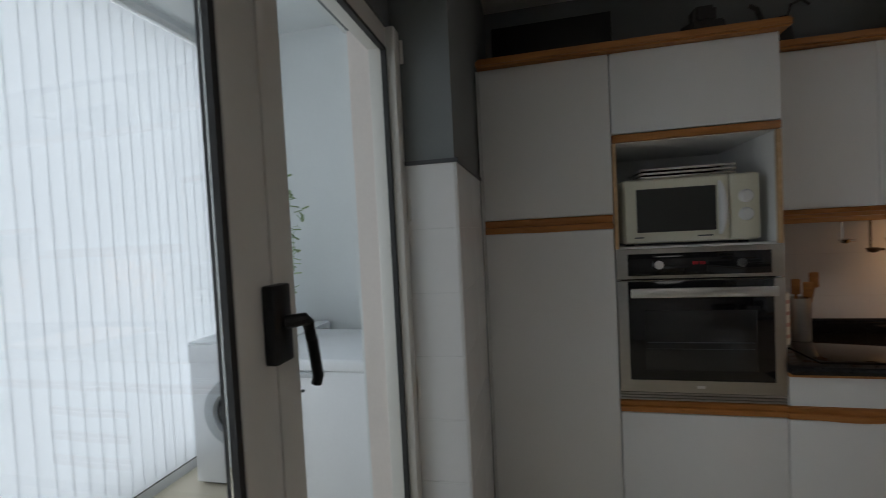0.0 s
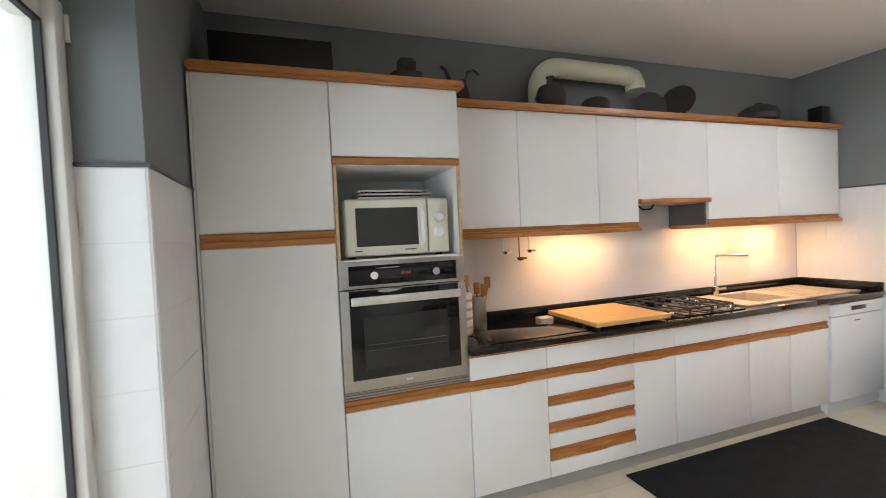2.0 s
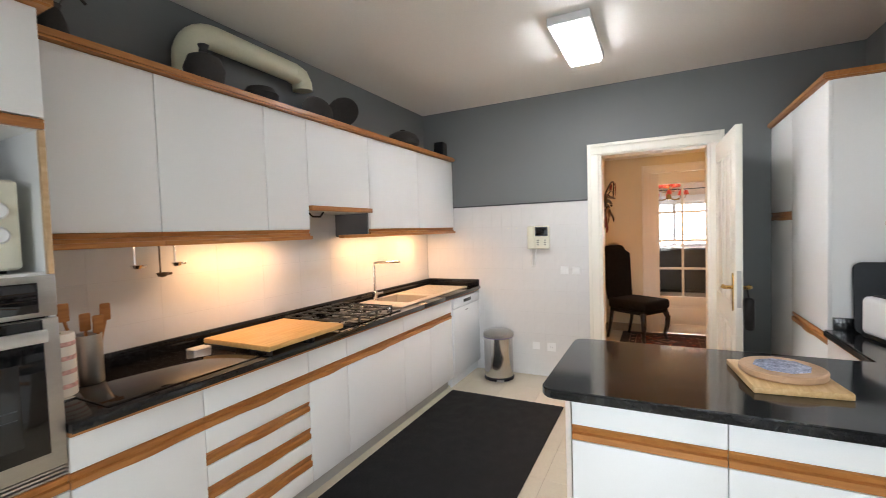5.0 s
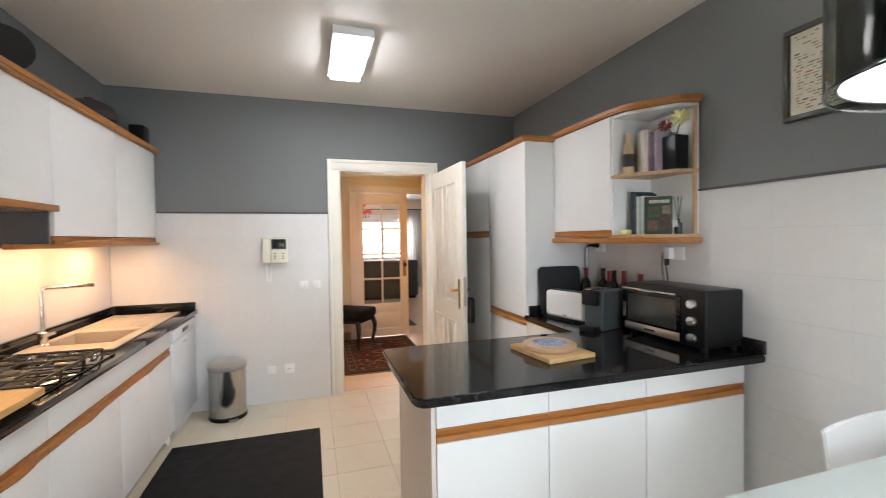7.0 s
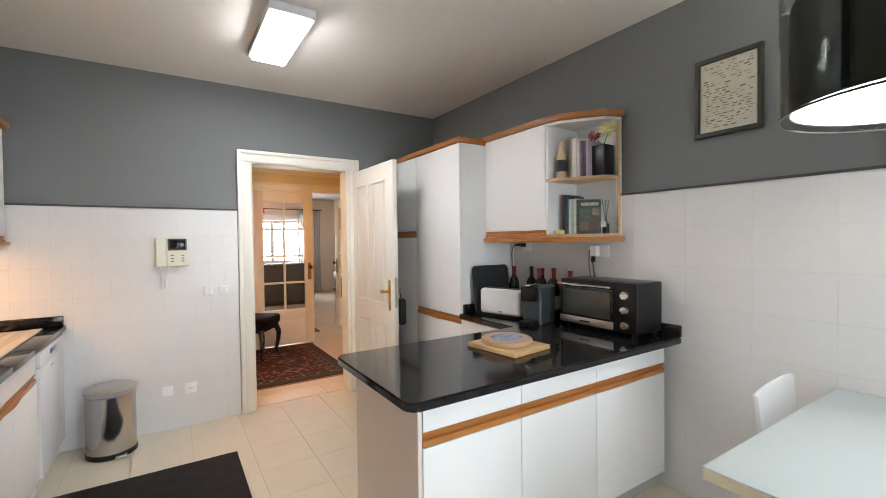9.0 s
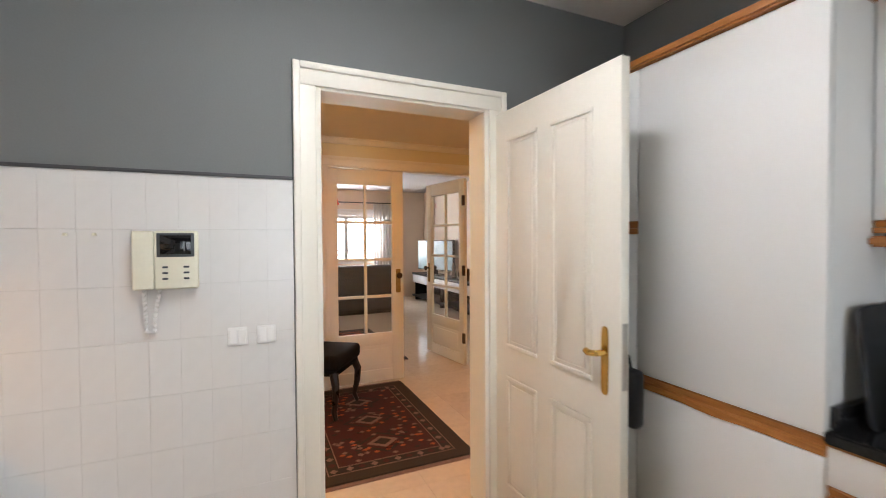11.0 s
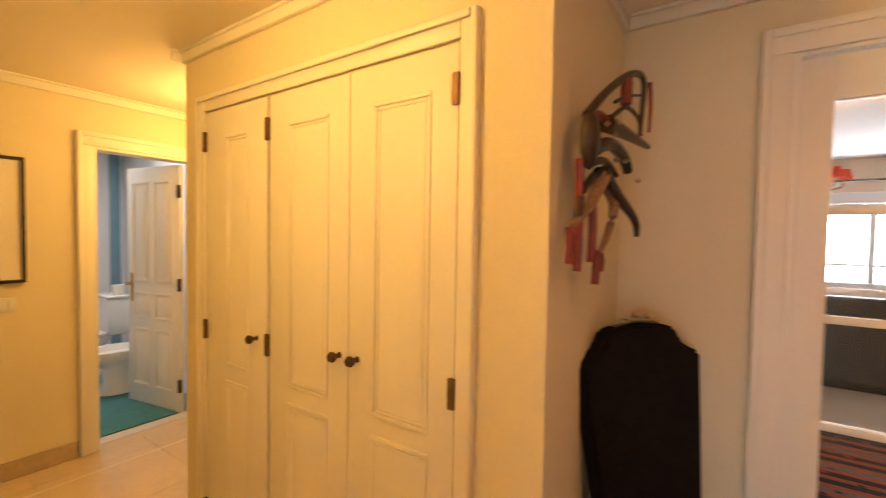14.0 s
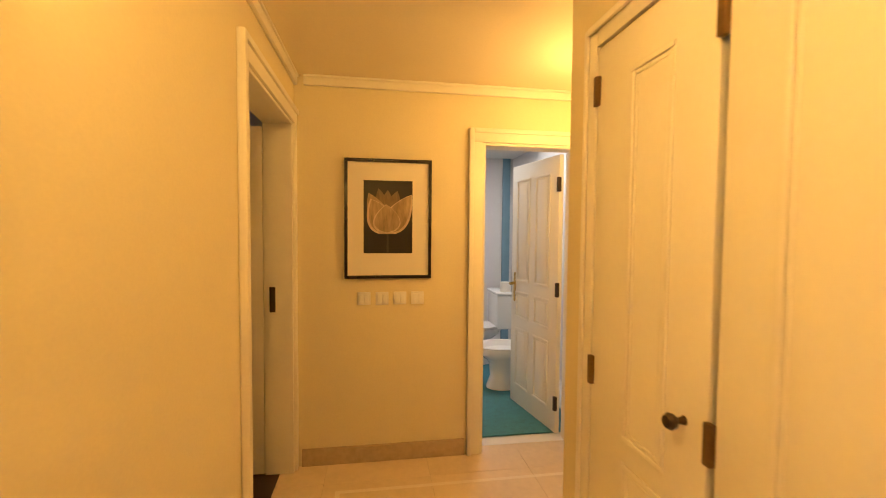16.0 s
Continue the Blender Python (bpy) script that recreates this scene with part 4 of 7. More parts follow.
part("lever", bx(3.76, 3.85, 2.45, 2.472, TOP + 0.045, TOP + 0.062, 0.005), CHROME, tp)

# island and south run
IX = 2.404
def island_unit(y0, y1):
    u = thing("peninsula_cabinet", "white laminate peninsula cabinet with an oak grip band", "cabinet", (2.7, (y0 + y1) / 2, 0), group="peninsula cabinets")
    part("body", bx(IX + 0.019, 2.98, y0 + 0.0005, y1 - 0.0005, 0.10, 0.80), CARCASS, u)
    part("plinth", bx(IX + 0.05, IX + 0.065, y0, y1, 0, 0.10), PLINTH, u)
    front("drawer_front", u, y0, y1, BT + 0.017, 0.796, IX + 0.019, -1, "y")
    front("door", u, y0, y1, 0.10, BB + 0.011, IX + 0.019, -1, "y")
    grip(u, y0 + 0.001, y1 - 0.001, BB + 0.014, BT + 0.014, IX + 0.02, -1, "y", notch=False)
    return u


for y0, y1 in ((0.185, 0.652), (-0.292, 0.185), (-0.862, -0.292)):
    island_unit(y0, y1)
structure("panel_peninsula_end", bx(IX, 2.985, 0.654, 0.672, 0, 0.80, 0.002), mat("beige_end_panel", (0.70, 0.62, 0.55), 0.4, vary=0.03), "pale beige end panel of the peninsula", "panel")
su = thing("base_cabinet", "white laminate floor cabinet beside the tall unit", "cabinet", (3.3, -0.63, 0))
part("body", bx(2.99, 3.636, -0.90, -0.40, 0.10, 0.80), CARCASS, su)
front("drawer_front", su, 2.99, 3.636, BT + 0.006, 0.796, -0.40, 1)
front("door", su, 2.99, 3.636, 0.10, BB, -0.40, 1)
grip(su, 2.992, 3.634, BB + 0.004, BT + 0.003, -0.40, 1)
part("plinth", bx(2.99, 3.636, -0.45, -0.435, 0, 0.10), PLINTH, su)
pt = thing("peninsula_worktop", "polished black granite top of the peninsula with rounded corners", "worktop", (2.8, -0.2, 0.80))
cr = [(IX - 0.073 + 0.05 - 0.05 * math.sin(a), 0.746 - 0.05 + 0.05 * math.cos(a)) for a in (0, 0.5, 1.05, 1.57)]
cl = [(3.065 - 0.05 + 0.05 * math.cos(a), 0.746 - 0.05 + 0.05 * math.sin(a)) for a in (0, 0.5, 1.05, 1.57)]
part("slab", prism(cl + cr + [(IX - 0.073, -0.898), (3.637, -0.898), (3.637, -0.365), (3.065, -0.365)], TOP - 0.035, TOP, 0.006), GRANITE, pt)
part("edge_strip", bx(IX - 0.004, IX + 0.02, -0.895, 0.672, 0.797, TOP - 0.036, 0.003), OAK_Y, pt, "oak strip under the slab")
part("edge_strip", bx(3.0, 3.637, -0.40, -0.378, 0.797, TOP - 0.036, 0.003), OAK, pt, "oak strip under the slab")
part("upstand", bx(IX - 0.073, 3.637, -0.901, -0.879, TOP, 0.905, 0.003), GRANITE, pt)
part("upstand", bx(3.615, 3.637, -0.878, -0.40, TOP, 0.905, 0.003), GRANITE, pt)

# tall units by the door
for x0, x1, zs, nm in ((3.638, 4.28, 0.79, "fridge_cabinet"), (4.282, 4.83, 1.425, "broom_cabinet")):
    u = thing(nm, "tall white laminate cabinet with an oak grip band" if zs < 1 else "tall white laminate cabinet behind the open door", "cabinet", ((x0 + x1) / 2, -0.65, 0))
    part("body", bx(x0 + 0.0005, x1 - 0.0005, -0.90, -0.40, 0.10, 2.075), LAMINATE, u)
    part("plinth", bx(x0, x1, -0.45, -0.435, 0, 0.10), PLINTH, u)
    front("door", u, x0, x1, 0.10, zs - 0.03, -0.40, 1)
    front("door", u, x0, x1, zs + 0.03, 2.074, -0.40, 1)
    grip(u, x0 + 0.001, x1 - 0.001, zs - 0.027, zs + 0.027, -0.40, 1)
crown("cabinet_crown", [(3.615, -0.358), (3.615, -0.90), (4.83, -0.90), (4.83, -0.358)], 2.077, "oak crown board on the tall cabinets")
hang = thing("dark_bag", "small black bag hanging from the door handle", "bag", (4.075, -0.125, 0.72))
b = bx(4.04, 4.115, -0.155, -0.10, 0.72, 0.925, 0.02, 3)
part("pouch", b, BLACK, hang)
part("strap", tube([(4.078, -0.128, 0.91), (4.085, -0.12, 0.97), (4.10, -0.112, 0.987)], 0.005), BLACK, hang)

# wall unit and corner shelf over the peninsula
u = thing("wall_cabinet", "white laminate wall cabinet with an oak bottom rail", "cabinet", (3.33, -0.75, 1.375))
part("body", bx(3.031, 3.636, -0.90, -0.632, 1.378, 2.095), LAMINATE, u)
front("door", u, 3.03, 3.636, 1.432, 2.094, -0.632, 1)
grip(u, 3.032, 3.634, 1.392, 1.430, -0.632, 1)
sh = thing("corner_shelf", "open white corner shelf ending the wall cabinets", "shelf", (2.85, -0.8, 1.375), )
SHP = [(3.029, -0.615), (2.93, -0.635), (2.72, -0.79), (2.685, -0.90), (3.029, -0.90)]
for z0, z1, m in ((1.385, 1.402, PLY), (1.730, 1.748, PLY), (2.078, 2.095, LAMINATE)):
    part("board", prism(SHP, z0, z1, 0.002), m, sh)
part("back_panel", bx(2.69, 3.012, -0.902, -0.889, 1.402, 2.078), LAMINATE, sh)
part("side_panel", bx(3.012, 3.029, -0.889, -0.622, 1.402, 2.078), LAMINATE, sh)
part("edge_post", bx(2.686, 2.70, -0.889, -0.87, 1.402, 2.078), PLY, sh)
RAIL = [(3.636, -0.59), (3.03, -0.59), (2.915, -0.61), (2.695, -0.775), (2.655, -0.90), (3.636, -0.90)]
structure("trim", prism(RAIL, 1.352, 1.384, 0.007), OAK, "oak bottom rail under the wall cabinet and shelf", "trim")
structure("trim", prism(RAIL, 2.097, 2.132, 0.008), OAK, "oak crown over the wall cabinet and shelf", "trim")

# rubber mat and pedal bin
single("floor_mat", bx(2.42, 4.185, 1.037, 1.995, 0.0, 0.009, 0.004), RUBBER, "large black ribbed rubber floor mat", "mat", (3.3, 1.5, 0))
pb = thing("pedal_bin", "polished steel pedal bin standing by the tiled wall", "bin", (4.655, 1.728, 0))
part("base", lathe([(0.135, 0), (0.14, 0.004), (0.14, 0.028), (0.136, 0.032)], (4.655, 1.728, 0), 40), BLACK, pb)
part("drum", lathe([(0.132, 0.03), (0.135, 0.034), (0.135, 0.40)], (4.655, 1.728, 0), 64), BINSTEEL, pb)
part("lid", lathe([(0.140, 0.402), (0.142, 0.408), (0.142, 0.426), (0.12, 0.440), (0.06, 0.448), (0, 0.450)], (4.655, 1.728, 0), 40), STEEL, pb)
part("pedal", bx(4.50, 4.545, 1.64, 1.70, 0.008, 0.02, 0.004), STEEL, pb)
part("liner_edge", lathe([(0.137, 0.392), (0.1405, 0.395), (0.1405, 0.402), (0.137, 0.404)], (4.655, 1.728, 0), 40, hollow=True), mat("violet_bin_liner", (0.30, 0.26, 0.40), 0.5), pb)

# ceiling lamp
cl_ = thing("ceiling_lamp", "lit rectangular fluorescent ceiling lamp", "ceiling lamp", (3.75, 0.815, KC))
part("tray", bx(3.42, 4.10, 0.695, 0.935, KC - 0.052, KC - 0.001, 0.006), ENAMEL, cl_)
part("diffuser", bx(3.44, 4.08, 0.715, 0.915, KC - 0.074, KC - 0.053, 0.0095, 4), LAMPWHITE, cl_)

# pendant over the table
pd = thing("pendant_lamp", "large glossy black drum pendant lamp with a lit white inside", "pendant lamp", (1.34, -0.22, KC))
PC = (1.34, -0.22, 0)
sh = part("shade", lathe([(0.313, 1.704), (0.317, 1.704), (0.317, 2.036), (0.313, 2.036)], PC, 72, hollow=True), ACRYLIC, pd, "clear smoked acrylic outer shade")
sh.visible_shadow = False
part("rim", lathe([(0.3125, 1.699), (0.3175, 1.699), (0.3175, 1.7035), (0.3125, 1.7035)], PC, 72, hollow=True), SHADEBLK, pd)
part("rim", lathe([(0.3125, 2.0365), (0.3175, 2.0365), (0.3175, 2.041), (0.3125, 2.041)], PC, 72, hollow=True), SHADEBLK, pd)
part("inner_drum", lathe([(0.290, 1.715), (0.294, 1.715), (0.294, 2.005), (0.290, 2.005)], PC, 72, hollow=True), mat("black_olive_fabric", (0.022, 0.022, 0.016), 0.35, vary=0.35, scale=6, fine=120, bump=0.2, stretch=(1, 1, 6)), pd, "black olive fabric drum")
part("seam", bx(1.34 + 0.10, 1.34 + 0.118, -0.22 + 0.274, -0.22 + 0.281, 1.716, 2.004, 0.001), BLACK, pd)
part("hub", lathe([(0.022, 1.99), (0.022, 2.004), (0, 2.004)], PC, 20), WHITE, pd)
for k in range(3):
    a = k * 2.094
    part("spoke", tube([(1.34 + 0.02 * math.cos(a), -0.22 + 0.02 * math.sin(a), 1.997), (1.34 + 0.2895 * math.cos(a), -0.22 + 0.2895 * math.sin(a), 1.997)], 0.003, 8), CHROME, pd)
part("diffuser", lathe([(0.0, 1.718), (0.289, 1.718), (0.289, 1.724), (0.0, 1.724)], PC, 56), PENDANTIN, pd)
for k in range(3):
    a = 0.5 + k * 2.094
    part("spacer", tube([(1.34 + 0.293 * math.cos(a), -0.22 + 0.293 * math.sin(a), 1.99), (1.34 + 0.3135 * math.cos(a), -0.22 + 0.3135 * math.sin(a), 1.99)], 0.004, 8), CHROME, pd)
part("cord", tube([(1.34, -0.22, 2.004), (1.34, -0.22, KC - 0.03)], 0.005), BLACK, pd)
part("ceiling_rose", lathe([(0.055, KC - 0.03), (0.055, KC - 0.001)], PC), BLACK, pd)

# table and chair
tb = thing("dining_table", "dining table with a white glass top and chrome legs", "table", (1.2, -0.36, 0))
part("tabletop", bx(0.98, 1.705, -0.895, 0.18, 0.7475, 0.753, 0.0015), TABLETOP, tb)
part("edge_board", bx(0.9805, 1.7045, -0.8945, 0.1795, 0.716, 0.747, 0.004), mat("cream_table_edge", (0.72, 0.66, 0.50), 0.45, vary=0.05), tb, "cream board under the glass top")
for lx, ly in ((1.07, 0.10), (1.62, 0.10), (1.07, -0.80), (1.62, -0.80)):
    for o in (-0.018, 0.018):
        part("leg", lathe([(0.012, 0), (0.012, 0.7155)], (lx, ly + o, 0), 14), CHROME, tb)
ch = thing("dining_chair", "white moulded plastic chair tucked under the table", "chair", (1.55, -0.68, 0), group="chairs at the table")


def moulded_chair(root, mx, top, shell, bow):
    """A moulded shell chair whose back stands at its origin and whose seat reaches along +y."""
    def piece(nm, bm, m):
        bmesh.ops.transform(bm, matrix=mx, verts=bm.verts[:])
        part(nm, bm, m, root)
    piece("seat", bx(-0.20, 0.20, -0.02, 0.38, 0.44, 0.462, 0.01, 3), shell)
    back = bmesh.new()
    grid = [[back.verts.new((0.205 * u * (1 - 0.12 * (1 - k / 6)), -0.058 + bow * u * u + 0.02 * (1 - k / 6), 0.54 + (top - 0.54) * k / 6 - 0.012 * u ** 4 * (k / 6))) for u in (-1, -0.75, -0.4, 0, 0.4, 0.75, 1)] for k in range(7)]
    for r0, r1 in zip(grid, grid[1:]):
        for a in range(6):
            back.faces.new((r0[a], r0[a + 1], r1[a + 1], r1[a]))
    bmesh.ops.recalc_face_normals(back, faces=back.faces[:])
    bmesh.ops.solidify(back, geom=back.faces[:], thickness=0.014)
    bmesh.ops.bevel(back, geom=[e for e in back.edges if e.calc_face_angle(0) > 1.0], offset=0.005, segments=2, affect="EDGES")
    piece("backrest", back, shell)
    for lx in (-0.17, 0.17):
        piece("leg", tube([(lx, -0.03, 0), (lx, -0.02, 0.44), (lx, -0.043, 0.60)], 0.012, 10), CHROME)
        piece("leg", tube([(lx, 0.36, 0), (lx, 0.34, 0.44)], 0.012, 10), CHROME)


moulded_chair(ch, pose(1.746, -0.578, 0, 0, 0, 93), 0.816, WHITE, 0.006)
ch = thing("dining_chair", "pale beige moulded chair pushed against the table edge", "chair", (1.31, 0.05, 0), group="chairs at the table")
moulded_chair(ch, pose(1.31, 0.172, 0, 0, 0, 180), 0.783, mat("pale_beige_plastic", (0.70, 0.61, 0.52), 0.35, vary=0.03), 0.03)


# ---- things on the kitchen walls and worktops ----
ic = thing("intercom", "cream video intercom with a handset and coiled cord", "intercom", (EX, 1.35, 1.3))
part("base", bx(EX - 0.030, EX - 0.008, 1.266, 1.462, 1.209, 1.414, 0.006), CREAM, ic)
part("monitor", bx(EX - 0.055, EX - 0.024, 1.262, 1.400, 1.205, 1.417, 0.008, 3), CREAM, ic)
part("screen_frame", bx(EX - 0.0575, EX - 0.054, 1.274, 1.391, 1.322, 1.408, 0.002), SMOKED, ic)
part("screen", bx(EX - 0.0595, EX - 0.0574, 1.284, 1.381, 1.332, 1.400, 0.001), BLACKGLASS, ic)
for i in range(3):
    for y in (1.300, 1.366):
        part("button", bx(EX - 0.059, EX - 0.054, y - 0.009, y + 0.009, 1.240 + i * 0.021, 1.247 + i * 0.021, 0.002), SMOKED, ic)
part("handset", bx(EX - 0.057, EX - 0.022, 1.4005, 1.466, 1.206, 1.416, 0.007, 3), CREAM, ic)
cord = []
for k in range(200):
    u = k / 199
    yc, zc = (1.438 - 0.012 * u, 1.208 - 0.16 * 2 * u) if u < 0.5 else (1.388 + 0.038 * math.cos(math.pi * (u - 0.5)) * 0.5, 1.048 + 0.32 * (u - 0.5))
    cord.append((EX - 0.022 + 0.005 * math.cos(k * 1.9), yc + 0.005 * math.sin(k * 1.9), zc))
part("cord", tube(cord, 0.0034, 6), WHITE, ic, "coiled white cord")


def switch_plate(x, y, z, axis, s, rocker=True, w=0.08, group="light switches"):
    r = thing("light_switch" if rocker else "socket", "white light switch on the wall" if rocker else "white wall socket low on the tiles", "switch" if rocker else "socket", (x, y, z), group=group)
    def slab(nm, hw, hh, d0, d1, m, dy=0.0):
        lo, hi = sorted((s * d0, s * d1))
        if axis == "x":
            part(nm, bx(x + lo, x + hi, y - hw + dy, y + hw + dy, z - hh, z + hh, 0.002), m, r)
        else:
            part(nm, bx(x - hw + dy, x + hw + dy, y + lo, y + hi, z - hh, z + hh, 0.002), m, r)
    slab("plate", w / 2, w / 2, 0.0, 0.009, WHITE)
    if rocker:
        slab("rocker", 0.0135, 0.027, 0.009, 0.014, WHITE, -0.0145)
        slab("rocker", 0.0135, 0.027, 0.009, 0.013, WHITE, 0.0145)
    else:
        slab("insert", 0.022, 0.022, 0.009, 0.0105, WHITE)
        slab("hole", 0.003, 0.003, 0.0105, 0.011, BLACK, -0.009)
        slab("hole", 0.003, 0.003, 0.0105, 0.011, BLACK, 0.009)
    return r


for y in (1.137, 1.033):
    switch_plate(EX - 0.009, y, 1.006, "x", -1, True, 0.07)
switch_plate(EX - 0.009, 1.27, 0.285, "x", -1, False)
b = bx(EX - 0.012, EX - 0.008, 1.38, 1.45, 0.25, 0.32, 0.002)
single("blank_plate", b, WHITE, "blank white cover plate on the tiles", "wall plate", (EX, 1.42, 0.28))
for y in (1.58, 1.66):
    single("wall_plug", lathe([(0.008, 0), (0.006, 0.008), (0, 0.01)], (EX - 0.012, y, 1.40), 12), CREAM, "small plugged hole in the tiles", "wall plug", (EX - 0.012, y, 1.40))

# jar of wooden spoons, paper roll, hanging utensils
jr = thing("utensil_jar", "glass jar of wooden spoons on the worktop", "jar", (1.80, 2.46, TOP))
part("jar", lathe([(0.045, 0), (0.047, 0.004), (0.047, 0.19), (0.043, 0.19), (0.043, 0.01), (0, 0.01)], (1.72, 2.36, TOP + 0.008)), STEEL, jr)
for dx, dy, h, lean in ((-0.02, 0.0, 0.33, -0.05), (0.0, 0.01, 0.28, 0.0), (0.02, 0.0, 0.31, 0.045), (0.01, -0.02, 0.27, 0.02)):
    b = tube([(1.72 + dx, 2.36 + dy, TOP + 0.05), (1.72 + dx + lean, 2.36 + dy, TOP + h - 0.06)], 0.006)
    join(b, bx(1.72 + dx + lean - 0.019, 1.72 + dx + lean + 0.019, 2.354 + dy, 2.366 + dy, TOP + h - 0.07, TOP + h, 0.006))
    part("wooden_spoon", b, OAK, jr)
rl = thing("paper_roll", "white paper towel roll in patterned wrap", "paper towel", (1.60, 2.30, TOP))
part("roll", lathe([(0.018, 0), (0.052, 0.0), (0.054, 0.004), (0.054, 0.22), (0.052, 0.224), (0.018, 0.224)], (1.60, 2.30, TOP + 0.008), hollow=True), MOUNT, rl)
for k in range(4):
    part("printed_band", lathe([(0.0541, 0.03 + k * 0.05), (0.0546, 0.031 + k * 0.05), (0.0546, 0.045 + k * 0.05), (0.0541, 0.046 + k * 0.05)], (1.60, 2.30, TOP + 0.008), 28, None, 1.0, True), mat("faded_pink_print", (0.60, 0.36, 0.32), 0.7, vary=0.5, scale=60), rl)
part("holder", lathe([(0.07, 0), (0.07, 0.006), (0.009, 0.008), (0.009, 0.27), (0, 0.275)], (1.60, 2.30, TOP)), CHROME, rl)
ut = thing("utensil_hooks", "small utensils hanging under the wall cabinets", "kitchen utensils", (2.0, 2.5, 1.30))
for ux, dz, m in ((1.97, 0.085, CHROME), (2.08, 0.13, BRONZE), (2.15, 0.085, CHROME)):
    u1 = part("ladle", tube([(ux, 2.49, 1.372), (ux, 2.49, 1.372 - dz)], 0.004), m, ut)
    b = lathe([(0, -0.022), (0.018, -0.016), (0.026, 0.0), (0.022, 0.002), (0.014, -0.012), (0, -0.016)], (ux, 2.475, 1.372 - dz), 18)
    part("bowl", b, m, u1)
    part("clip", bx(ux + 0.01, ux + 0.045, 2.47, 2.48, 1.36 - dz, 1.372 - dz, 0.003), m, u1)

# dark vessels, box and air duct on top of the cabinets
CT = 2.133
single("storage_box", bx(0.42, 0.945, 2.16, 2.50, CT, CT + 0.205, 0.006), BLACK, "large black box on the tall cabinets", "box", (0.68, 2.33, CT))
b = prism([(1.25, 2.13), (1.37, 2.13), (1.40, 2.19), (1.37, 2.25), (1.25, 2.25), (1.22, 2.19)], CT, CT + 0.095, 0.006)
join(b, prism([(1.27, 2.15), (1.35, 2.15), (1.36, 2.19), (1.35, 2.23), (1.27, 2.23), (1.26, 2.19)], CT + 0.093, CT + 0.165, 0.012))
single("lidded_casket", b, POT, "small black faceted lidded casket", "casket", (1.31, 2.19, CT))
wc = thing("watering_can", "dark metal jug with a long spout and handle", "jug", (1.665, 2.33, CT))
part("body", lathe([(0.05, 0), (0.055, 0.01), (0.04, 0.08), (0.025, 0.12), (0.03, 0.135), (0, 0.135)], (1.665, 2.33, CT)), POT, wc)
part("spout", tube([(1.645, 2.33, CT + 0.04), (1.605, 2.33, CT + 0.10), (1.575, 2.33, CT + 0.19), (1.545, 2.33, CT + 0.21)], 0.014, 10, None, 0.009), POT, wc)
part("handle", tube([(1.685, 2.33, CT + 0.12), (1.705, 2.33, CT + 0.19), (1.745, 2.33, CT + 0.205), (1.775, 2.33, CT + 0.18)], 0.006), POT, wc)
du = thing("air_duct", "yellowed plastic cooker hood duct along the wall", "duct", (2.6, 2.46, CT))
arc = [(2.25, 2.47, CT), (2.25, 2.47, CT + 0.165)]
arc += [(2.25 + 0.16 * (1 - math.cos(a)), 2.47, CT + 0.165 + 0.16 * math.sin(a)) for a in (0.2, 0.4, 0.6, 0.8, 1.0, 1.2, 1.4, 1.57)]
arc += [(2.97, 2.47, CT + 0.318)]
part("pipe", tube(arc, 0.062, 24, None, None, (0, 1, 0)), DUCT, du)
part("end_collar", tube([(2.95, 2.47, CT + 0.319), (3.015, 2.47, CT + 0.304), (3.037, 2.47, CT + 0.265), (3.04, 2.47, CT + 0.225)], 0.064, 24, None, None, (0, 1, 0)), DUCT, du)
for r, h, x, y, pr in ((0.075, 0.16, 2.265, 2.35, [(0.05, 0), (0.07, 0.03), (0.078, 0.08), (0.06, 0.13), (0.02, 0.15), (0.016, 0.17), (0.022, 0.185), (0, 0.185)]),
                       (0.07, 0.1, 2.595, 2.35, [(0.055, 0), (0.075, 0.02), (0.08, 0.05), (0.06, 0.08), (0.02, 0.095), (0, 0.1)]),
                       (0.08, 0.13, 4.12, 2.37, [(0.08, 0), (0.115, 0.03), (0.12, 0.06), (0.10, 0.1), (0.055, 0.125), (0.02, 0.132), (0.02, 0.142), (0.0, 0.145)])):
    single("clay_pot", lathe([(a * 1.2, c * 1.15) for a, c in pr], (x, y, CT), 32), POT, "dark clay pot on the wall cabinets", "pot", (x, y, CT), group="pots on the wall cabinets")
pl = lathe([(0, 0), (0.05, 0.004), (0.095, 0.016), (0.10, 0.022), (0.093, 0.022), (0.05, 0.011), (0, 0.008)], (0, 0, 0), 36)
bmesh.ops.transform(pl, matrix=pose(3.315, 2.36, CT + 0.122, 78, 0, -64) @ Matrix.Scale(1.12, 4), verts=pl.verts[:])
single("standing_plate", pl, POT, "dark plate standing on edge on the wall cabinets", "plate", (3.38, 2.36, CT))
pl = lathe([(0, 0), (0.04, 0.004), (0.08, 0.012), (0.085, 0.02), (0.078, 0.02), (0.04, 0.01), (0, 0.008)], (0, 0, 0), 32)
bmesh.ops.transform(pl, matrix=pose(3.15, 2.46, CT + 0.106, 75, 0, -25) @ Matrix.Scale(1.28, 4), verts=pl.verts[:])
single("standing_plate", pl, POT, "small dark plate leaning on the wall", "plate", (3.16, 2.46, CT))
sp = thing("loudspeaker", "small black loudspeaker on the wall cabinets", "loudspeaker", (4.70, 2.38, CT))
part("cabinet", bx(4.655, 4.745, 2.25, 2.35, CT, CT + 0.145, 0.008, 3), BLACK, sp)
part("grille", bx(4.66, 4.74, 2.244, 2.251, CT + 0.01, CT + 0.135, 0.003), GASKET, sp)

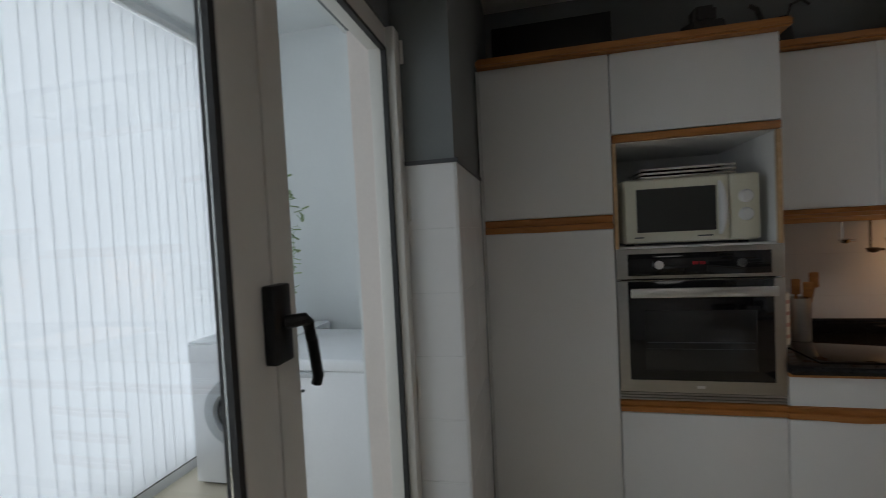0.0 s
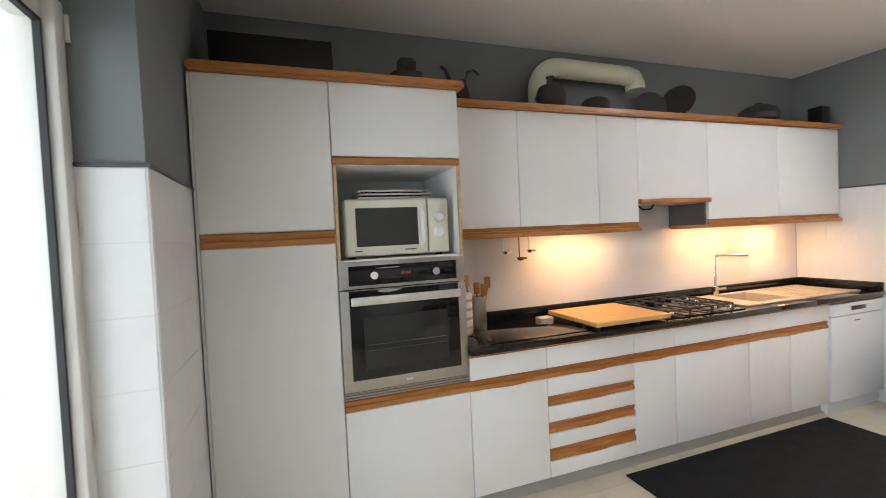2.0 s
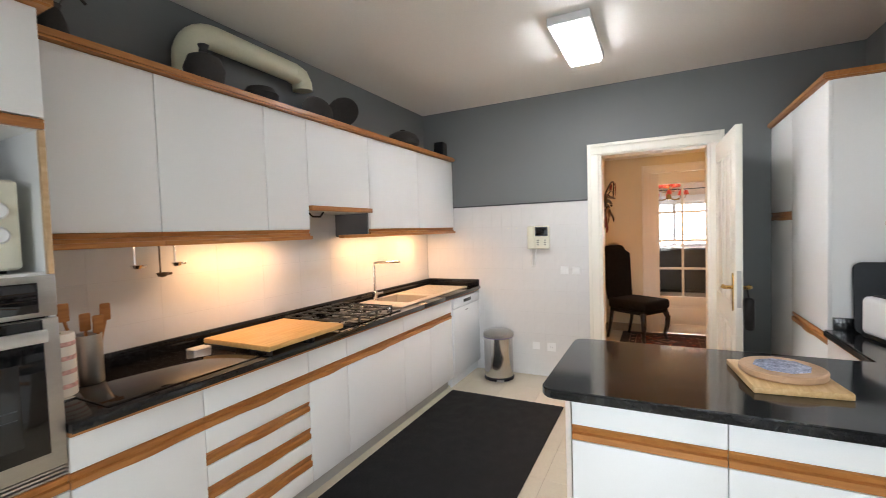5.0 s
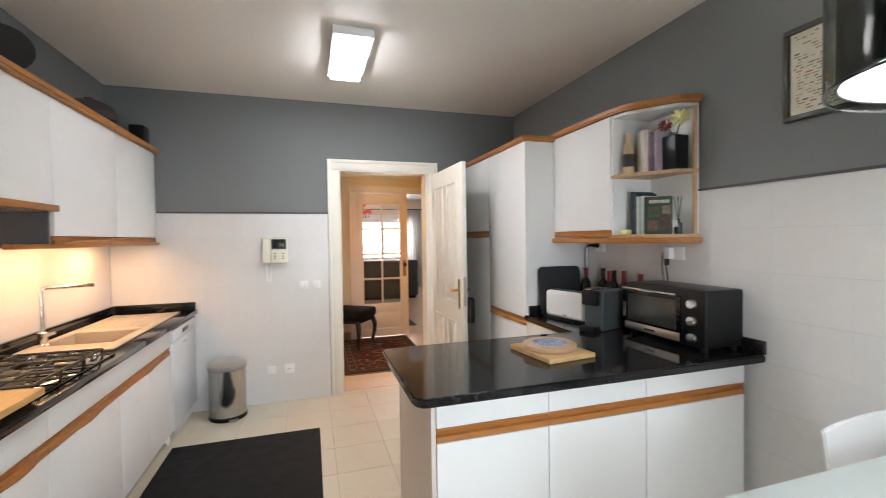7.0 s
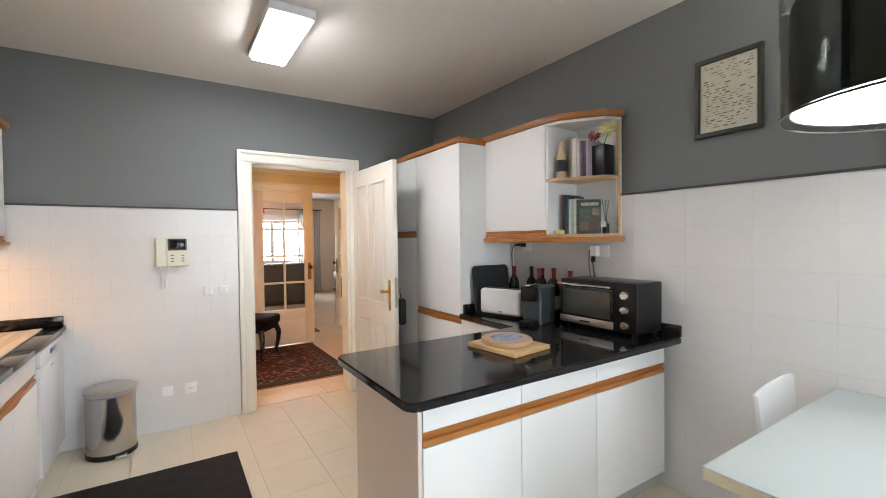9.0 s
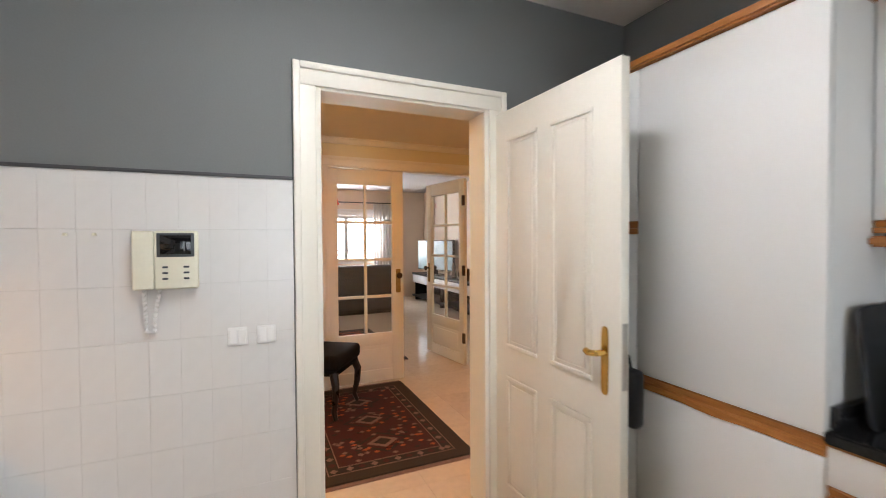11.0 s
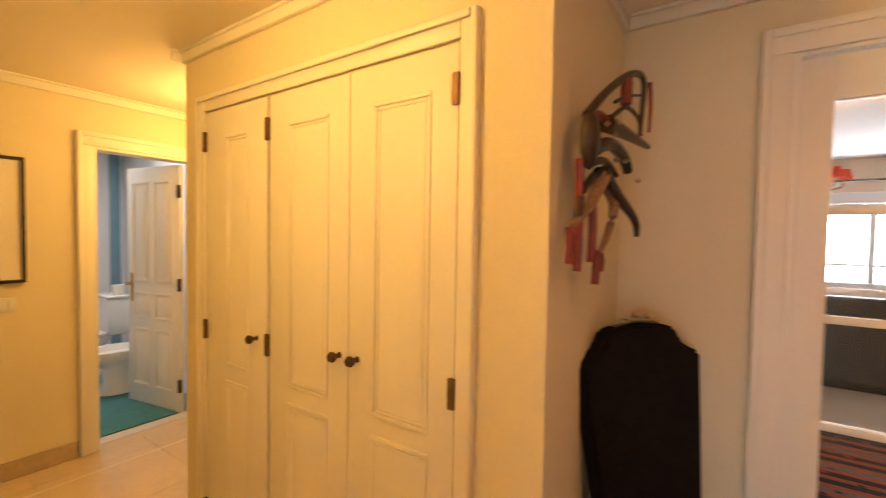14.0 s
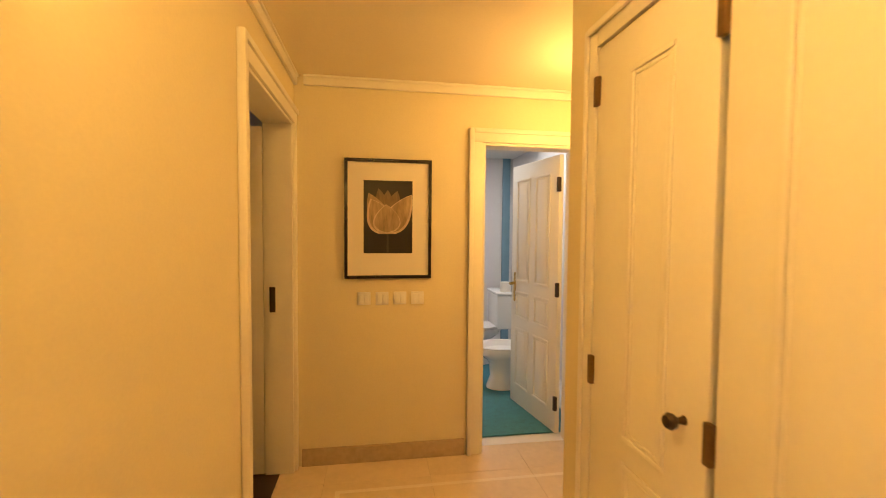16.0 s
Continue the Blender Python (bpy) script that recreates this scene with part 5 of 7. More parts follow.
# on the peninsula
bt = thing("trivet_stack", "pale wooden board with a round blue tile trivet on it", "trivet", (2.70, 0.0, TOP))
BMX = pose(2.705, -0.01, 0, 0, 0, 7)


def placed(nm, bm, m, root, mx, label=""):
    bmesh.ops.transform(bm, matrix=mx, verts=bm.verts[:])
    return part(nm, bm, m, root, label)


placed("board", bx(-0.155, 0.155, -0.13, 0.13, TOP, TOP + 0.022, 0.004), BEECH, bt, BMX)
placed("trivet", lathe([(0.118, 0.0), (0.125, 0.006), (0.125, 0.022), (0.12, 0.026), (0, 0.026)], (0.01, 0.0, TOP + 0.022), 44), CORKTAN, bt, BMX)
placed("tile_inlay", lathe([(0.085, 0), (0.085, 0.002), (0, 0.002)], (0.01, 0.0, TOP + 0.048), 8), BLUEGLAZE, bt, BMX, "blue and white glazed tile")

mo = thing("mini_oven", "black countertop mini oven with three knobs", "mini oven", (2.68, -0.62, TOP))
MM = pose(2.68, -0.655, TOP, 0, 0, 1)
placed("body", bx(-0.25, 0.25, -0.235, -0.001, 0.02, 0.292, 0.012, 3), BLACK, mo, MM)
placed("front_panel", bx(-0.25, 0.25, -0.002, 0.012, 0.022, 0.290, 0.005), BLACK, mo, MM)
placed("door", bx(-0.12, 0.245, 0.011, 0.022, 0.03, 0.255, 0.004), BLACKGLASS, mo, MM)
placed("window", bx(-0.10, 0.225, 0.021, 0.025, 0.085, 0.235, 0.003), mat("smoked_oven_glass", (0.05, 0.048, 0.044), 0.12, vary=0.3, scale=8), mo, MM)
placed("trim_bar", bx(-0.12, 0.245, 0.021, 0.027, 0.034, 0.074, 0.002), STEEL, mo, MM)
placed("badge", bx(0.03, 0.10, 0.027, 0.0285, 0.05, 0.058), BLACK, mo, MM)
placed("handle", bx(-0.12, 0.245, 0.04, 0.054, 0.256, 0.27, 0.005), CHROME, mo, MM)
for hx in (-0.10, 0.23):
    placed("handle_post", bx(hx - 0.006, hx + 0.006, 0.012, 0.043, 0.258, 0.268), CHROME, mo, MM)
for kz in (0.065, 0.145, 0.225):
    b = lathe([(0.026, 0), (0.026, 0.006), (0.020, 0.02), (0, 0.021)], (0, 0, 0), 24)
    bmesh.ops.transform(b, matrix=pose(-0.185, 0.012, kz, -90), verts=b.verts[:])
    placed("knob", b, CHROME, mo, MM)
for fx, fy in ((-0.22, -0.02), (0.22, -0.02), (-0.22, -0.20), (0.22, -0.20)):
    placed("foot", lathe([(0.014, 0), (0.016, 0.022)], (fx, fy, 0), 14), BLACK, mo, MM)

ts = thing("toaster", "white long-slot toaster standing on the granite", "toaster", (3.37, -0.52, TOP))
TM = pose(3.375, -0.562, TOP, 0, 0, 12)
placed("body", bx(-0.170, 0.170, -0.058, 0.058, 0.014, 0.190, 0.024, 5), WHITE, ts, TM)
placed("rack", bx(-0.145, 0.145, -0.034, 0.034, 0.1895, 0.194, 0.002), CHROME, ts, TM)
placed("slot", bx(-0.138, 0.138, -0.024, -0.004, 0.1935, 0.1955), BLACK, ts, TM)
placed("slot", bx(-0.138, 0.138, 0.006, 0.026, 0.1935, 0.1955), BLACK, ts, TM)
placed("badge", bx(-0.03, 0.0, 0.058, 0.0588, 0.035, 0.041), SMOKED, ts, TM)
placed("base", bx(-0.162, 0.162, -0.054, 0.054, 0.0, 0.018, 0.004), BLACK, ts, TM)
placed("lever_slot", bx(-0.1715, -0.169, -0.008, 0.008, 0.06, 0.155, 0.001), BLACK, ts, TM)
placed("lever", bx(-0.19, -0.17, -0.018, 0.018, 0.125, 0.142, 0.005), BLACK, ts, TM)
b = lathe([(0.014, 0), (0.012, 0.012), (0, 0.013)], (0, 0, 0), 18)
bmesh.ops.transform(b, matrix=pose(-0.17, 0.0, 0.045, 0, -90), verts=b.verts[:])
placed("dial", b, BLACK, ts, TM)
corner = [(0.035 * math.cos(a), 0.035 * math.sin(a)) for a in (0, 0.39, 0.785, 1.18, 1.57)]
outline = []
for sx, sy, order in ((1, 1, 1), (-1, 1, -1), (-1, -1, 1), (1, -1, -1)):
    outline += [(sx * (0.135 + cx), 0.17 + sy * (0.137 + cy)) for cx, cy in corner[::order]]
bd = prism(outline, -0.006, 0.006, 0.003)
bmesh.ops.transform(bd, matrix=pose(3.572, -0.635, TOP + 0.001, 0, 0, -90) @ pose(0, 0, 0, 90 - 6.5), verts=bd.verts[:])
single("cutting_board", bd, mat("charcoal_board", (0.022, 0.026, 0.032), 0.45, vary=0.15), "dark grey rounded board leaning behind the toaster", "cutting board", (3.58, -0.635, TOP))
cf = thing("coffee_machine", "dark grey capsule coffee machine", "coffee machine", (3.06, -0.56, TOP))
CMX = pose(3.06, -0.55, TOP, 0, 0, 18)
placed("body", bx(-0.065, 0.065, -0.16, 0.05, 0.0, 0.235, 0.014, 3), SMOKED, cf, CMX)
placed("head", bx(-0.05, 0.05, 0.05, 0.10, 0.15, 0.24, 0.012, 3), BLACK, cf, CMX)
placed("drip_tray", bx(-0.05, 0.05, 0.05, 0.12, 0.0, 0.03, 0.006), BLACK, cf, CMX)
placed("lever", bx(-0.02, 0.02, -0.02, 0.10, 0.24, 0.252, 0.004), CHROME, cf, CMX)
BOT = [(0.036, 0), (0.038, 0.006), (0.038, 0.19), (0.03, 0.225), (0.014, 0.25), (0.013, 0.30), (0.015, 0.302), (0.015, 0.312), (0, 0.312)]
for x, y, k, m2 in ((3.545, -0.815, 0.98, CAPRED), (3.365, -0.82, 1.0, EBONY), (3.285, -0.845, 0.97, EBONY), (3.242, -0.775, 0.98, CAPRED), (3.19, -0.845, 0.97, STEEL), (3.125, -0.79, 1.0, CAPRED), (3.05, -0.84, 1.0, STEEL), (2.985, -0.79, 0.97, CAPRED)):
    bo = thing("wine_bottle", "dark glass wine bottle on the worktop", "bottle", (x, y, TOP), group="bottles on the worktop")
    part("bottle", lathe([(r, z * k * 1.06) for r, z in BOT], (x, y, TOP), 24), BOTTLE, bo)
    part("label", lathe([(0.0385, 0.06 * k), (0.0388, 0.062 * k), (0.0388, 0.15 * k), (0.0385, 0.152 * k)], (x, y, TOP), 24), LABELW, bo)
    part("capsule", lathe([(0.0145, 0.265 * k), (0.0138, 0.307 * k), (0.0158, 0.32 * k), (0.0158, 0.335 * k), (0, 0.336 * k)], (x, y, TOP), 20), m2, bo)
CABLE = mat("grey_cable", (0.16, 0.16, 0.165), 0.5, vary=0.05)
so = thing("socket", "white double socket under the wall cabinet with a black plug", "socket", (3.53, SY, 1.33), group="sockets over the worktop")
part("plate", bx(3.44, 3.53, SY + 0.008, SY + 0.02, 1.285, 1.35, 0.003), WHITE, so)
part("plug", tube([(3.505, SY + 0.02, 1.33), (3.51, SY + 0.05, 1.33), (3.535, SY + 0.062, 1.332), (3.575, SY + 0.06, 1.325)], 0.017, 12, None, 0.007), BLACK, so)
part("cable", tube([(3.572, SY + 0.06, 1.325), (3.598, SY + 0.06, 1.31), (3.612, SY + 0.055, 1.26), (3.615, SY + 0.05, 1.18), (3.605, SY + 0.06, 1.06), (3.59, SY + 0.07, 0.94)], 0.004), CABLE, so)
so = thing("socket", "white double socket under the wall cabinet with a white adaptor", "socket", (2.86, SY, 1.29), group="sockets over the worktop")
part("plate", bx(2.775, 2.865, SY + 0.008, SY + 0.02, 1.255, 1.33, 0.003), WHITE, so)
part("adaptor", bx(2.835, 2.88, SY + 0.02, SY + 0.06, 1.262, 1.325, 0.006), WHITE, so)
for dx, hz in ((0.0, 1.262), (0.03, 1.30)):
    part("cable", tube([(2.86 + dx, SY + 0.05, hz), (2.862 + dx, SY + 0.055, 1.22), (2.85 + dx, SY + 0.05, 1.12), (2.84 + dx, SY + 0.05, 0.98)], 0.004), BLACK if dx < 0.01 else CABLE, so)
part("plug", bx(2.85, 2.872, SY + 0.04, SY + 0.062, 1.225, 1.262, 0.006), BLACK, so)

# shelf contents
def book(x, y, z, w, h, d, colour, rot=0, lean=0):
    bk = thing("book", "upright book on the corner shelf", "book", (x, y, z), group="books on the corner shelf")
    m = mat("book_cover", colour, 0.4, vary=0.6 if max(colour) < 0.25 else 0.15, scale=26)
    mx = pose(x, y, z, 0, lean, rot)
    placed("cover", bx(0, w, -d, 0, 0, h, 0.002), m, bk, mx)
    placed("page_block", bx(0.002, w - 0.002, -d - 0.0008, -0.004, 0.003, h - 0.003), PAPER, bk, mx)
    return bk


for x, h, c, w in ((2.905, 0.235, (0.42, 0.36, 0.25), 0.018), (2.872, 0.24, (0.66, 0.63, 0.57), 0.032), (2.848, 0.235, (0.58, 0.54, 0.48), 0.020), (2.826, 0.215, (0.16, 0.08, 0.13), 0.018), (2.803, 0.20, (0.04, 0.04, 0.05), 0.02), (2.786, 0.21, (0.36, 0.28, 0.34), 0.014)):
    book(x, -0.715, 1.748, w, h, 0.15, c)
for x, h, c, w in ((2.945, 0.245, (0.02, 0.03, 0.04), 0.022), (2.922, 0.235, (0.03, 0.07, 0.09), 0.018), (2.903, 0.215, (0.62, 0.62, 0.60), 0.016), (2.883, 0.205, (0.36, 0.50, 0.44), 0.014), (2.862, 0.215, (0.60, 0.62, 0.64), 0.018), (2.843, 0.205, (0.03, 0.05, 0.05), 0.016)):
    book(x, -0.70, 1.402, w, h, 0.15, c)
bk = book(2.842, -0.69, 1.402, 0.014, 0.205, 0.135, (0.035, 0.05, 0.03), -46)
for u0, u1, z0, z1, c in ((0.012, 0.062, 0.02, 0.075, (0.13, 0.075, 0.04)), (0.07, 0.125, 0.03, 0.10, (0.07, 0.03, 0.022)), (0.015, 0.075, 0.095, 0.15, (0.05, 0.075, 0.035)), (0.02, 0.12, 0.168, 0.186, (0.40, 0.38, 0.30)), (0.085, 0.125, 0.11, 0.155, (0.20, 0.15, 0.09))):
    placed("cover_print", bx(-0.0012, -0.0001, -u1, -u0, z0, z1), mat("cover_print", c, 0.4, vary=0.6, scale=40), bk, pose(2.842, -0.69, 1.402, 0, 0, -46))
bo = thing("spirits_bottle", "squat spirits bottle with a dark label", "bottle", (2.955, -0.68, 1.748))
part("bottle", lathe([(0.03, 0), (0.033, 0.01), (0.033, 0.12), (0.022, 0.16), (0.016, 0.18), (0.016, 0.23), (0, 0.232)], (2.955, -0.68, 1.748), 24), mat("amber_glass", (0.50, 0.36, 0.22), 0.15, vary=0.1), bo)
part("label", lathe([(0.0335, 0.04), (0.0338, 0.041), (0.0338, 0.11), (0.0335, 0.112)], (2.955, -0.68, 1.748), 24), PRINTBLACK, bo)
va = thing("flower_vase", "square black vase with a yellow and a red flower", "vase", (2.76, -0.80, 1.748))
part("vase", bx(2.70, 2.79, -0.845, -0.755, 1.748, 1.925, 0.004), BLACK, va)
for fx, fy, fz, m, r in ((2.69, -0.775, 2.005, YELLOW, 0.052), (2.78, -0.77, 1.985, CAPRED, 0.036)):
    st = part("stem", tube([(2.745, -0.80, 1.91), (fx, fy - 0.01, fz)], 0.003, 6), LEAF, va)
    b = bmesh.new()
    for k in range(22):
        q = bx(-0.006, 0.006, 0.006, r, -0.0015, 0.0015)
        bmesh.ops.transform(q, matrix=pose(fx, fy, fz, 62, 0, 200) @ pose(0, 0, 0, 14 * (k % 3), 0, k * 360 / 22), verts=q.verts[:])
        join(b, q)
    part("petals", b, m, va)
sb = thing("reed_diffuser", "small dark diffuser bottle with reeds", "bottle", (2.725, -0.80, 1.402))
part("bottle", lathe([(0.02, 0), (0.02, 0.055), (0.009, 0.065), (0.009, 0.08), (0, 0.08)], (2.725, -0.80, 1.402), 18), BOTTLE, sb)
part("label", bx(2.708, 2.742, -0.7795, -0.778, 1.44, 1.475), WHITE, sb)
for dx in (-0.012, 0.0, 0.014):
    part("reed", tube([(2.725, -0.80, 1.47), (2.725 + dx, -0.80 + dx, 1.60)], 0.0018, 5), EBONY, sb)
single("sponge", bx(2.93, 2.99, -0.68, -0.645, 1.402, 1.43, 0.006), YELLOW, "pale yellow box on the corner shelf", "box", (2.96, -0.66, 1.402))

# framed sheet on the south wall
pf = thing("framed_poster", "aged printed sheet in a dark olive frame on the grey wall", "picture", (2.13, SY, 1.88))
for a in ((1.965, 2.262, 1.872, 1.895), (1.965, 2.262, 2.236, 2.259), (1.965, 1.988, 1.895, 2.236), (2.239, 2.262, 1.895, 2.236)):
    part("frame_bar", bx(a[0], a[1], SY + 0.001, SY + 0.022, a[2], a[3], 0.003), FRAMEDARK, pf)
part("sheet", bx(1.988, 2.239, SY + 0.002, SY + 0.010, 1.895, 2.236), PAPER, pf)
rnd = random.Random(4)
STAIN = mat("faded_brown_print", (0.30, 0.22, 0.13), 0.7, vary=0.3)
REDPRINT = mat("faded_red_print", (0.36, 0.12, 0.07), 0.7, vary=0.3)
for i in range(26):
    z = 2.222 - i * 0.0122
    x = 2.226 - rnd.uniform(0, 0.02)
    while x > 2.01:
        w = rnd.uniform(0.006, 0.03)
        h = rnd.uniform(0.0015, 0.0042)
        if rnd.random() < 0.72:
            part("printed_line", bx(max(x - w, 2.0), x, SY + 0.0105, SY + 0.0112, z - h, z + h * 0.6), rnd.choice((INK, STAIN, STAIN, REDPRINT)), pf)
        x -= w + rnd.uniform(0.004, 0.024)


# ---- laundry beyond the glazed door ----
gz = thing("door_laundry", "white aluminium glazed sliding door, part open, with a black handle", "glazed door", (WX, 0.5, 0), kind="structure")
F0, F1 = WX - 0.06, WX + 0.0
for nm, a in (("frame_head", (-0.45, 1.414, 1.985, 2.05)), ("frame_sill", (-0.45, 1.414, 0.0, 0.035)), ("frame_post", (-0.449, -0.40, 0.036, 1.984))):
    part(nm, bx(F0, F1, a[0], a[1], a[2], a[3], 0.004), ALU, gz)
part("frame_post", bx(F0, F1 + 0.028, 1.415, 1.466, 0, 2.05, 0.006), ALU, gz)
for hz in (0.30, 0.88, 1.45, 1.95):
    part("hinge", lathe([(0.006, 0), (0.006, 0.07)], (F1 + 0.034, 1.461, hz), 10), ALU, gz)
for nm, a in (("stile", (0.681, 0.768)), ("stile", (0.772, 0.836)), ("stile", (-0.398, -0.33))):
    part(nm, bx(F1 - 0.026 if a[0] < 0.7 else F0 + 0.008, F1 + 0.006, a[0], a[1], 0.037, 1.983, 0.005), ALU, gz)
part("rail", bx(F1 - 0.024, F1 + 0.004, -0.328, 0.667, 0.037, 0.13, 0.004), ALU, gz)
part("rail", bx(F1 - 0.024, F1 + 0.004, -0.328, 0.667, 1.91, 1.983, 0.004), ALU, gz)
part("gasket", bx(F1 - 0.022, F1 + 0.003, 0.668, 0.680, 0.037, 1.983), GASKET, gz)
part("gasket", bx(F1 - 0.014, F1 + 0.002, 1.404, 1.414, 0.037, 1.984), GASKET, gz)
part("gasket", bx(F1 - 0.014, F1 + 0.002, 0.837, 1.403, 1.974, 1.984), GASKET, gz)
gp = part("pane", bx(F1 - 0.014, F1 - 0.008, -0.328, 0.667, 0.131, 1.909), GLASS, gz)
gp.visible_shadow = False
hd = part("handle_box", bx(F1 + 0.006, F1 + 0.028, 0.737, 0.786, 1.208, 1.336, 0.004), BLACK, gz, "black handle")
b = tube([(F1 + 0.026, 0.764, 1.274), (F1 + 0.040, 0.775, 1.274), (F1 + 0.046, 0.790, 1.274), (F1 + 0.046, 0.802, 1.266), (F1 + 0.046, 0.812, 1.235), (F1 + 0.044, 0.829, 1.165), (F1 + 0.040, 0.828, 1.150)], 0.0115, 10, None, 0.0095)
part("lever", b, BLACK, hd)
structure("door_reveal", bx(WX - 0.13, WX - 0.061, 1.425, 1.4395, 0, 2.06), mat("cream_reveal", (0.74, 0.68, 0.64), 0.5, vary=0.03), "cream painted side of the laundry opening", "door frame")

bl = thing("vertical_blind", "white vertical blind with a head rail before the laundry window", "blind", (-1.45, 1.0, 2.7))
part("head_rail", bx(-1.48, -1.42, -1.0, 2.74, 2.66, 2.70, 0.004), WHITE, bl)
for i in range(33):
    y = 0.95 + (i - 6) * 0.066 if i > 5 else -0.95 + i * 0.02
    b = bx(-0.0008, 0.0008, -0.0355, 0.0355, 0.16, 2.655)
    bmesh.ops.transform(b, matrix=pose(-1.45, y, 0, 0, 0, 4 if i > 5 else 75), verts=b.verts[:])
    part("slat", b, BLIND, bl)
part("chain", tube([(-1.45, 1.40, 0.155), (-1.45, 2.70, 0.155)], 0.003, 6), BLACK, bl)
wm = thing("washing_machine", "white front-loading washing machine", "washing machine", (-1.13, 2.5, 0))
part("body", bx(-1.43, -0.83, 2.22, 2.82, 0.02, 0.85, 0.01, 3), ENAMEL, wm)
part("control_panel", bx(-1.42, -0.84, 2.208, 2.221, 0.73, 0.84, 0.004), ENAMEL, wm)
b = lathe([(0.12, 0), (0.19, 0.0), (0.20, 0.012), (0.19, 0.03), (0.13, 0.035), (0.12, 0.02)], (0, 0, 0), 40, hollow=True)
bmesh.ops.transform(b, matrix=pose(-1.13, 2.22, 0.45, 90), verts=b.verts[:])
dr = part("door_ring", b, mat("grey_door_ring", (0.42, 0.45, 0.47), 0.3), wm)
b = lathe([(0.12, 0.01), (0.08, 0.03), (0, 0.04)], (0, 0, 0), 32)
bmesh.ops.transform(b, matrix=pose(-1.13, 2.22, 0.45, 90), verts=b.verts[:])
part("door_glass", b, BLACKGLASS, dr)
part("base", bx(-1.40, -0.86, 2.25, 2.80, 0, 0.02), BLACK, wm)
fz = thing("chest_freezer", "white chest freezer with a grey handle", "freezer", (-0.42, 2.2, 0))
part("body", bx(-0.78, 0.0, 1.92, 2.52, 0.03, 0.80, 0.01, 3), ENAMEL, fz)
part("lid", bx(-0.79, 0.01, 1.90, 2.53, 0.802, 0.86, 0.014, 3), ENAMEL, fz)
part("handle", bx(-0.62, -0.40, 1.893, 1.91, 0.775, 0.80, 0.005), mat("pale_grey_plastic", (0.5, 0.52, 0.55), 0.4), fz)
part("lock", bx(-0.55, -0.50, 1.912, 1.921, 0.70, 0.712, 0.002), SMOKED, fz)
part("base", bx(-0.78, -0.04, 1.94, 2.50, 0, 0.03), SMOKED, fz)
bo = thing("detergent_bottle", "turquoise detergent bottle on the washing machine", "bottle", (-1.24, 2.4, 0.85))
part("bottle", bx(-1.29, -1.19, 2.37, 2.43, 0.85, 1.03, 0.014, 3), TURQ, bo)
part("cap", lathe([(0.02, 1.03), (0.018, 1.075), (0, 1.077)], (-1.24, 2.40, 0), 16), WHITE, bo)
pv = thing("potted_twigs", "white pot of thin leafy twigs on the washing machine", "plant", (-1.03, 2.62, 0.85))
part("pot", lathe([(0.05, 0), (0.065, 0.12), (0.058, 0.12), (0.05, 0.02), (0, 0.02)], (-1.03, 2.62, 0.85), 24), WHITE, pv)
rnd = random.Random(8)
lb = bmesh.new()
for k in range(5):
    a = rnd.uniform(-0.4, 0.5)
    pts = [(-1.03, 2.62, 0.93)]
    for j in range(1, 7):
        pts.append((-1.03 + a * 0.07 * j + rnd.uniform(-0.02, 0.02), 2.62 - 0.02 * j * rnd.random(), 0.93 + 0.155 * j * (1 - 0.08 * k)))
    part("twig", tube(pts, 0.003, 6, None, 0.0012), PALELEAF, pv)
    for p in pts[1:]:
        for q in range(6):
            f = bx(0, 0.05, -0.009, 0.009, -0.0006, 0.0006)
            bmesh.ops.transform(f, matrix=pose(p[0], p[1], p[2] + rnd.uniform(-0.06, 0.06), rnd.uniform(-30, 30), rnd.uniform(-50, 30), rnd.uniform(0, 360)), verts=f.verts[:])
            join(lb, f)
tagged(part("leaves", lb, PALELEAF, pv), kind="stuff")


# ---- hall ----
wr = thing("wardrobe", "built-in cream wardrobe with three moulded doors and bronze knobs", "wardrobe", (WDX, 1.95, 0), kind="structure")
W0, W1 = 1.262, 2.655
for nm, a in (("side_casing", (W0 - 0.060, W0, 0, 2.065)), ("side_casing", (W1, W1 + 0.060, 0, 2.065)), ("head_casing", (W0 + 0.001, W1 - 0.001, 1.995, 2.065))):
    b = bx(WDX - 0.016, WDX, a[0], a[1], a[2], a[3], 0.004)
    if nm == "side_casing":
        e0 = a[0] if a[0] < W0 else a[1] - 0.022
        bx(WDX - 0.028, WDX - 0.0165, e0, e0 + 0.022, 0, 2.065, 0.005, 2, b)
    else:
        bx(WDX - 0.03, WDX - 0.0165, a[0] - 0.038, a[1] + 0.038, 2.041, 2.065, 0.005, 2, b)
    part(nm, b, DOORPAINT, wr)
WD = ((1.266, 1.697, 1), (1.701, 2.150, -1), (2.170, 2.650, 1))
